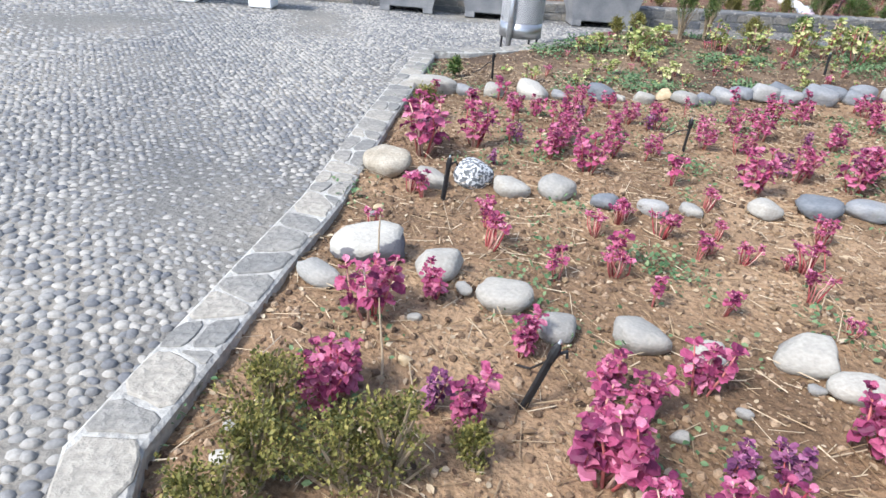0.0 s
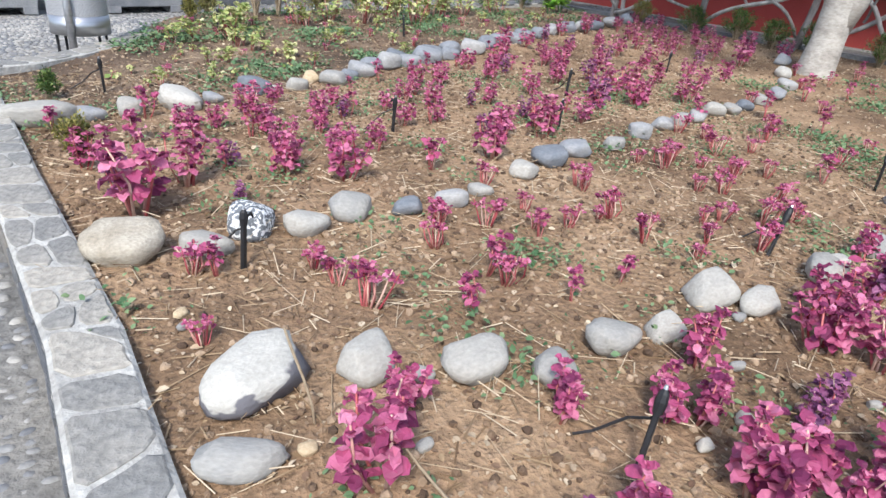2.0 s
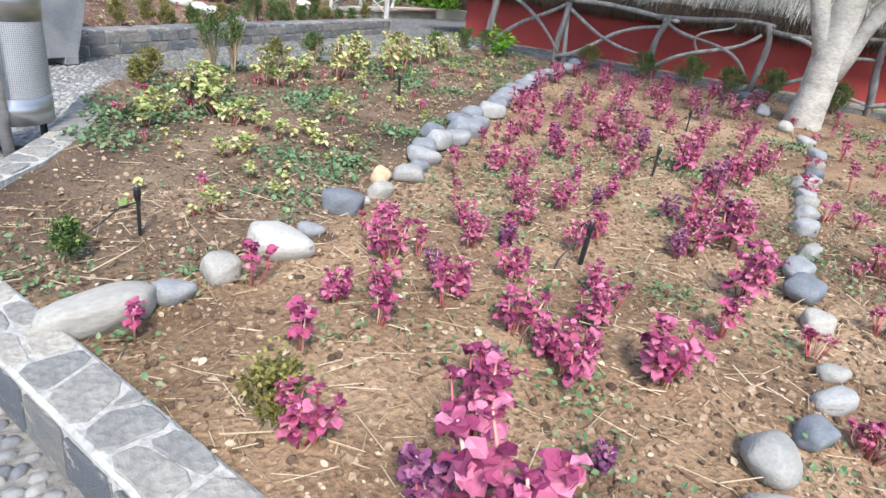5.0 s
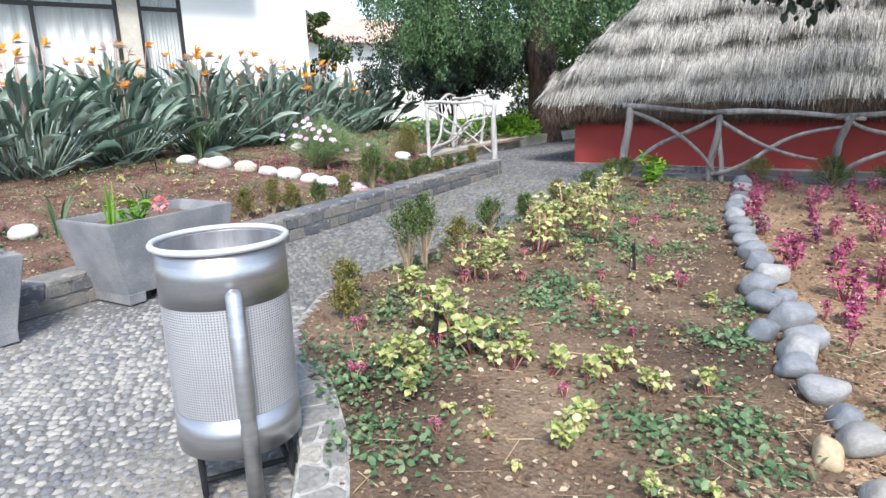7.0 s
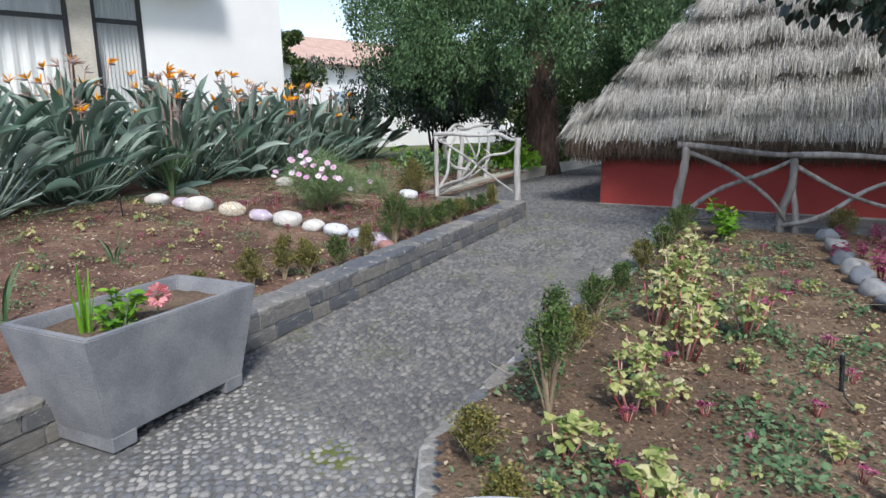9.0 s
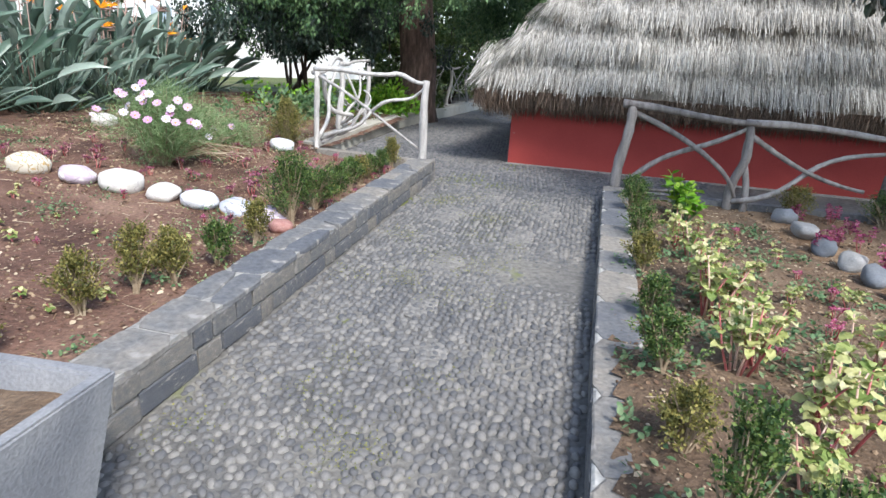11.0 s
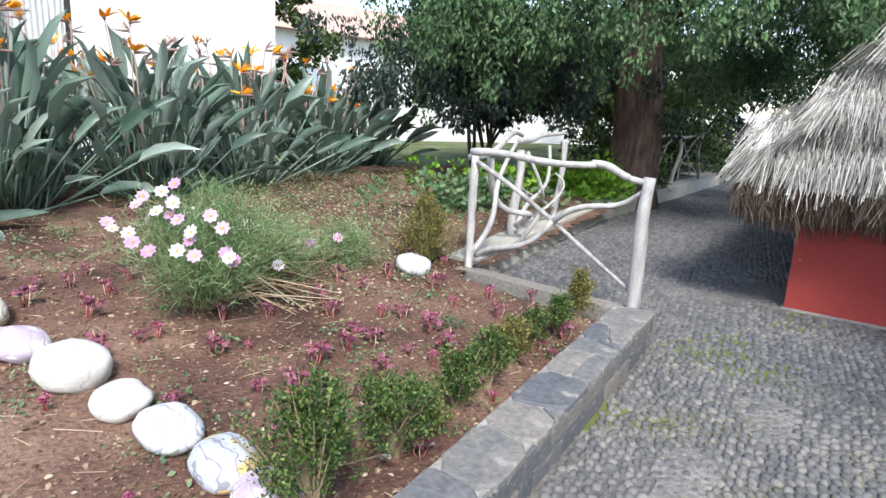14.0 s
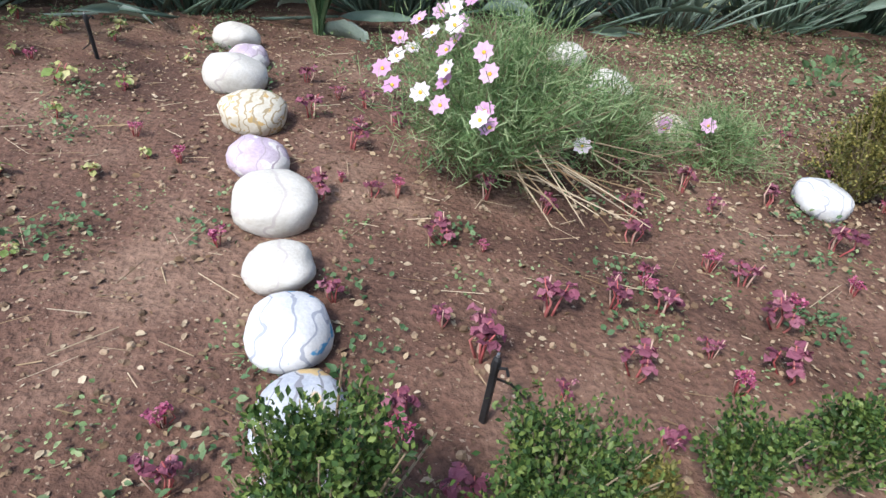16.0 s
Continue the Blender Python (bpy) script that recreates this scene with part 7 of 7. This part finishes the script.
def pebble_field(label, areas, seed, sink=0.0, mat=M_PEBBLE, ok=on_paving):
    rng = np.random.default_rng(seed)
    PX, DX, SX = [], [], []
    for x0, x1, y0, y1, pitch, ang in areas:
        x, y, w = pebbles(x0, x1, y0, y1, pitch, ang, rng, ok)
        z = np.array([paving(p, q) for p, q in zip(x, y)]) - sink - 0.010 - 0.013 * np.clip(w * 1.7, 0, 1)
        PX.append(np.stack([x, y, z], 1))
        a = ang + 0.8 * np.array([noise.noise((p0 * 0.9, q0 * 0.9, 7.0)) for p0, q0 in zip(x, y)]) + rng.normal(0, 0.45, len(x))
        DX.append(np.stack([-np.sin(a), np.cos(a), rng.normal(0, 0.05, len(x))], 1))
        L = pitch * rng.uniform(0.80, 1.22, len(x))
        SX.append(np.stack([L * 1.0, L * rng.uniform(0.56, 0.86, len(x)), rng.uniform(0.030, 0.054, len(x))], 1))
    P, D, S = np.concatenate(PX), np.concatenate(DX), np.concatenate(SX)
    X, Y, Z = axes(D, rng, 0.12)
    near = (P[:, 0] > 1.0) & (P[:, 0] < 2.1) & (P[:, 1] > 8.9) & (P[:, 1] < 9.75)
    idx = np.where(near)[0][:290]
    rest = np.setdiff1d(np.arange(len(P)), idx)
    ob = thing("cobbles", label, "cobbles", me=mesh("cobbles", *cloud(*PEB, P[rest], X[rest], Y[rest], Z[rest], S[rest]), mat, True), kind="stuff")
    return P[idx], X[idx], Y[idx], Z[idx], S[idx]


pebble_field("rounded grey pebbles set on edge in the paving", [(-4.2, 0.3, -1.5, 9.9, 0.056, 0.2)], 71, 0.006, M_PEBBLE_WORN)
P, X, Y, Z, S = pebble_field("rounded grey pebbles set on edge in the path", [(0.3, 6.4, 7.8, 12.4, 0.060, 0.32)], 72, 0.0, M_PEBBLE, lambda x, y: on_paving(x, y) & (0.95 * x + 0.313 * y <= 9.06))
dark = lambda x, y: on_paving(x, y) & (0.95 * x + 0.313 * y > 9.06)
pebble_field("small dark basalt pebbles set in the far path", [(5.2, 14.5, 9.0, 16.6, 0.066, 0.42)], 73, 0.002, M_PEBBLE_DARK, dark)
pebble_field("rounded grey pebbles set in the far paving", [(-9.0, -4.2, 2.0, 9.0, 0.085, 0.2)], 74, 0.010, M_PEBBLE_WORN)
one = mesh("cobble", *PEB, M_PEBBLE1, True)
for p, x, y, z, s in zip(P, X, Y, Z, S):
    m = Matrix.Identity(4)
    for r in range(3):
        m[r][0], m[r][1], m[r][2], m[r][3] = x[r] * s[0], y[r] * s[1], z[r] * s[2], p[r]
    part("cobble", one, ground, m=m)
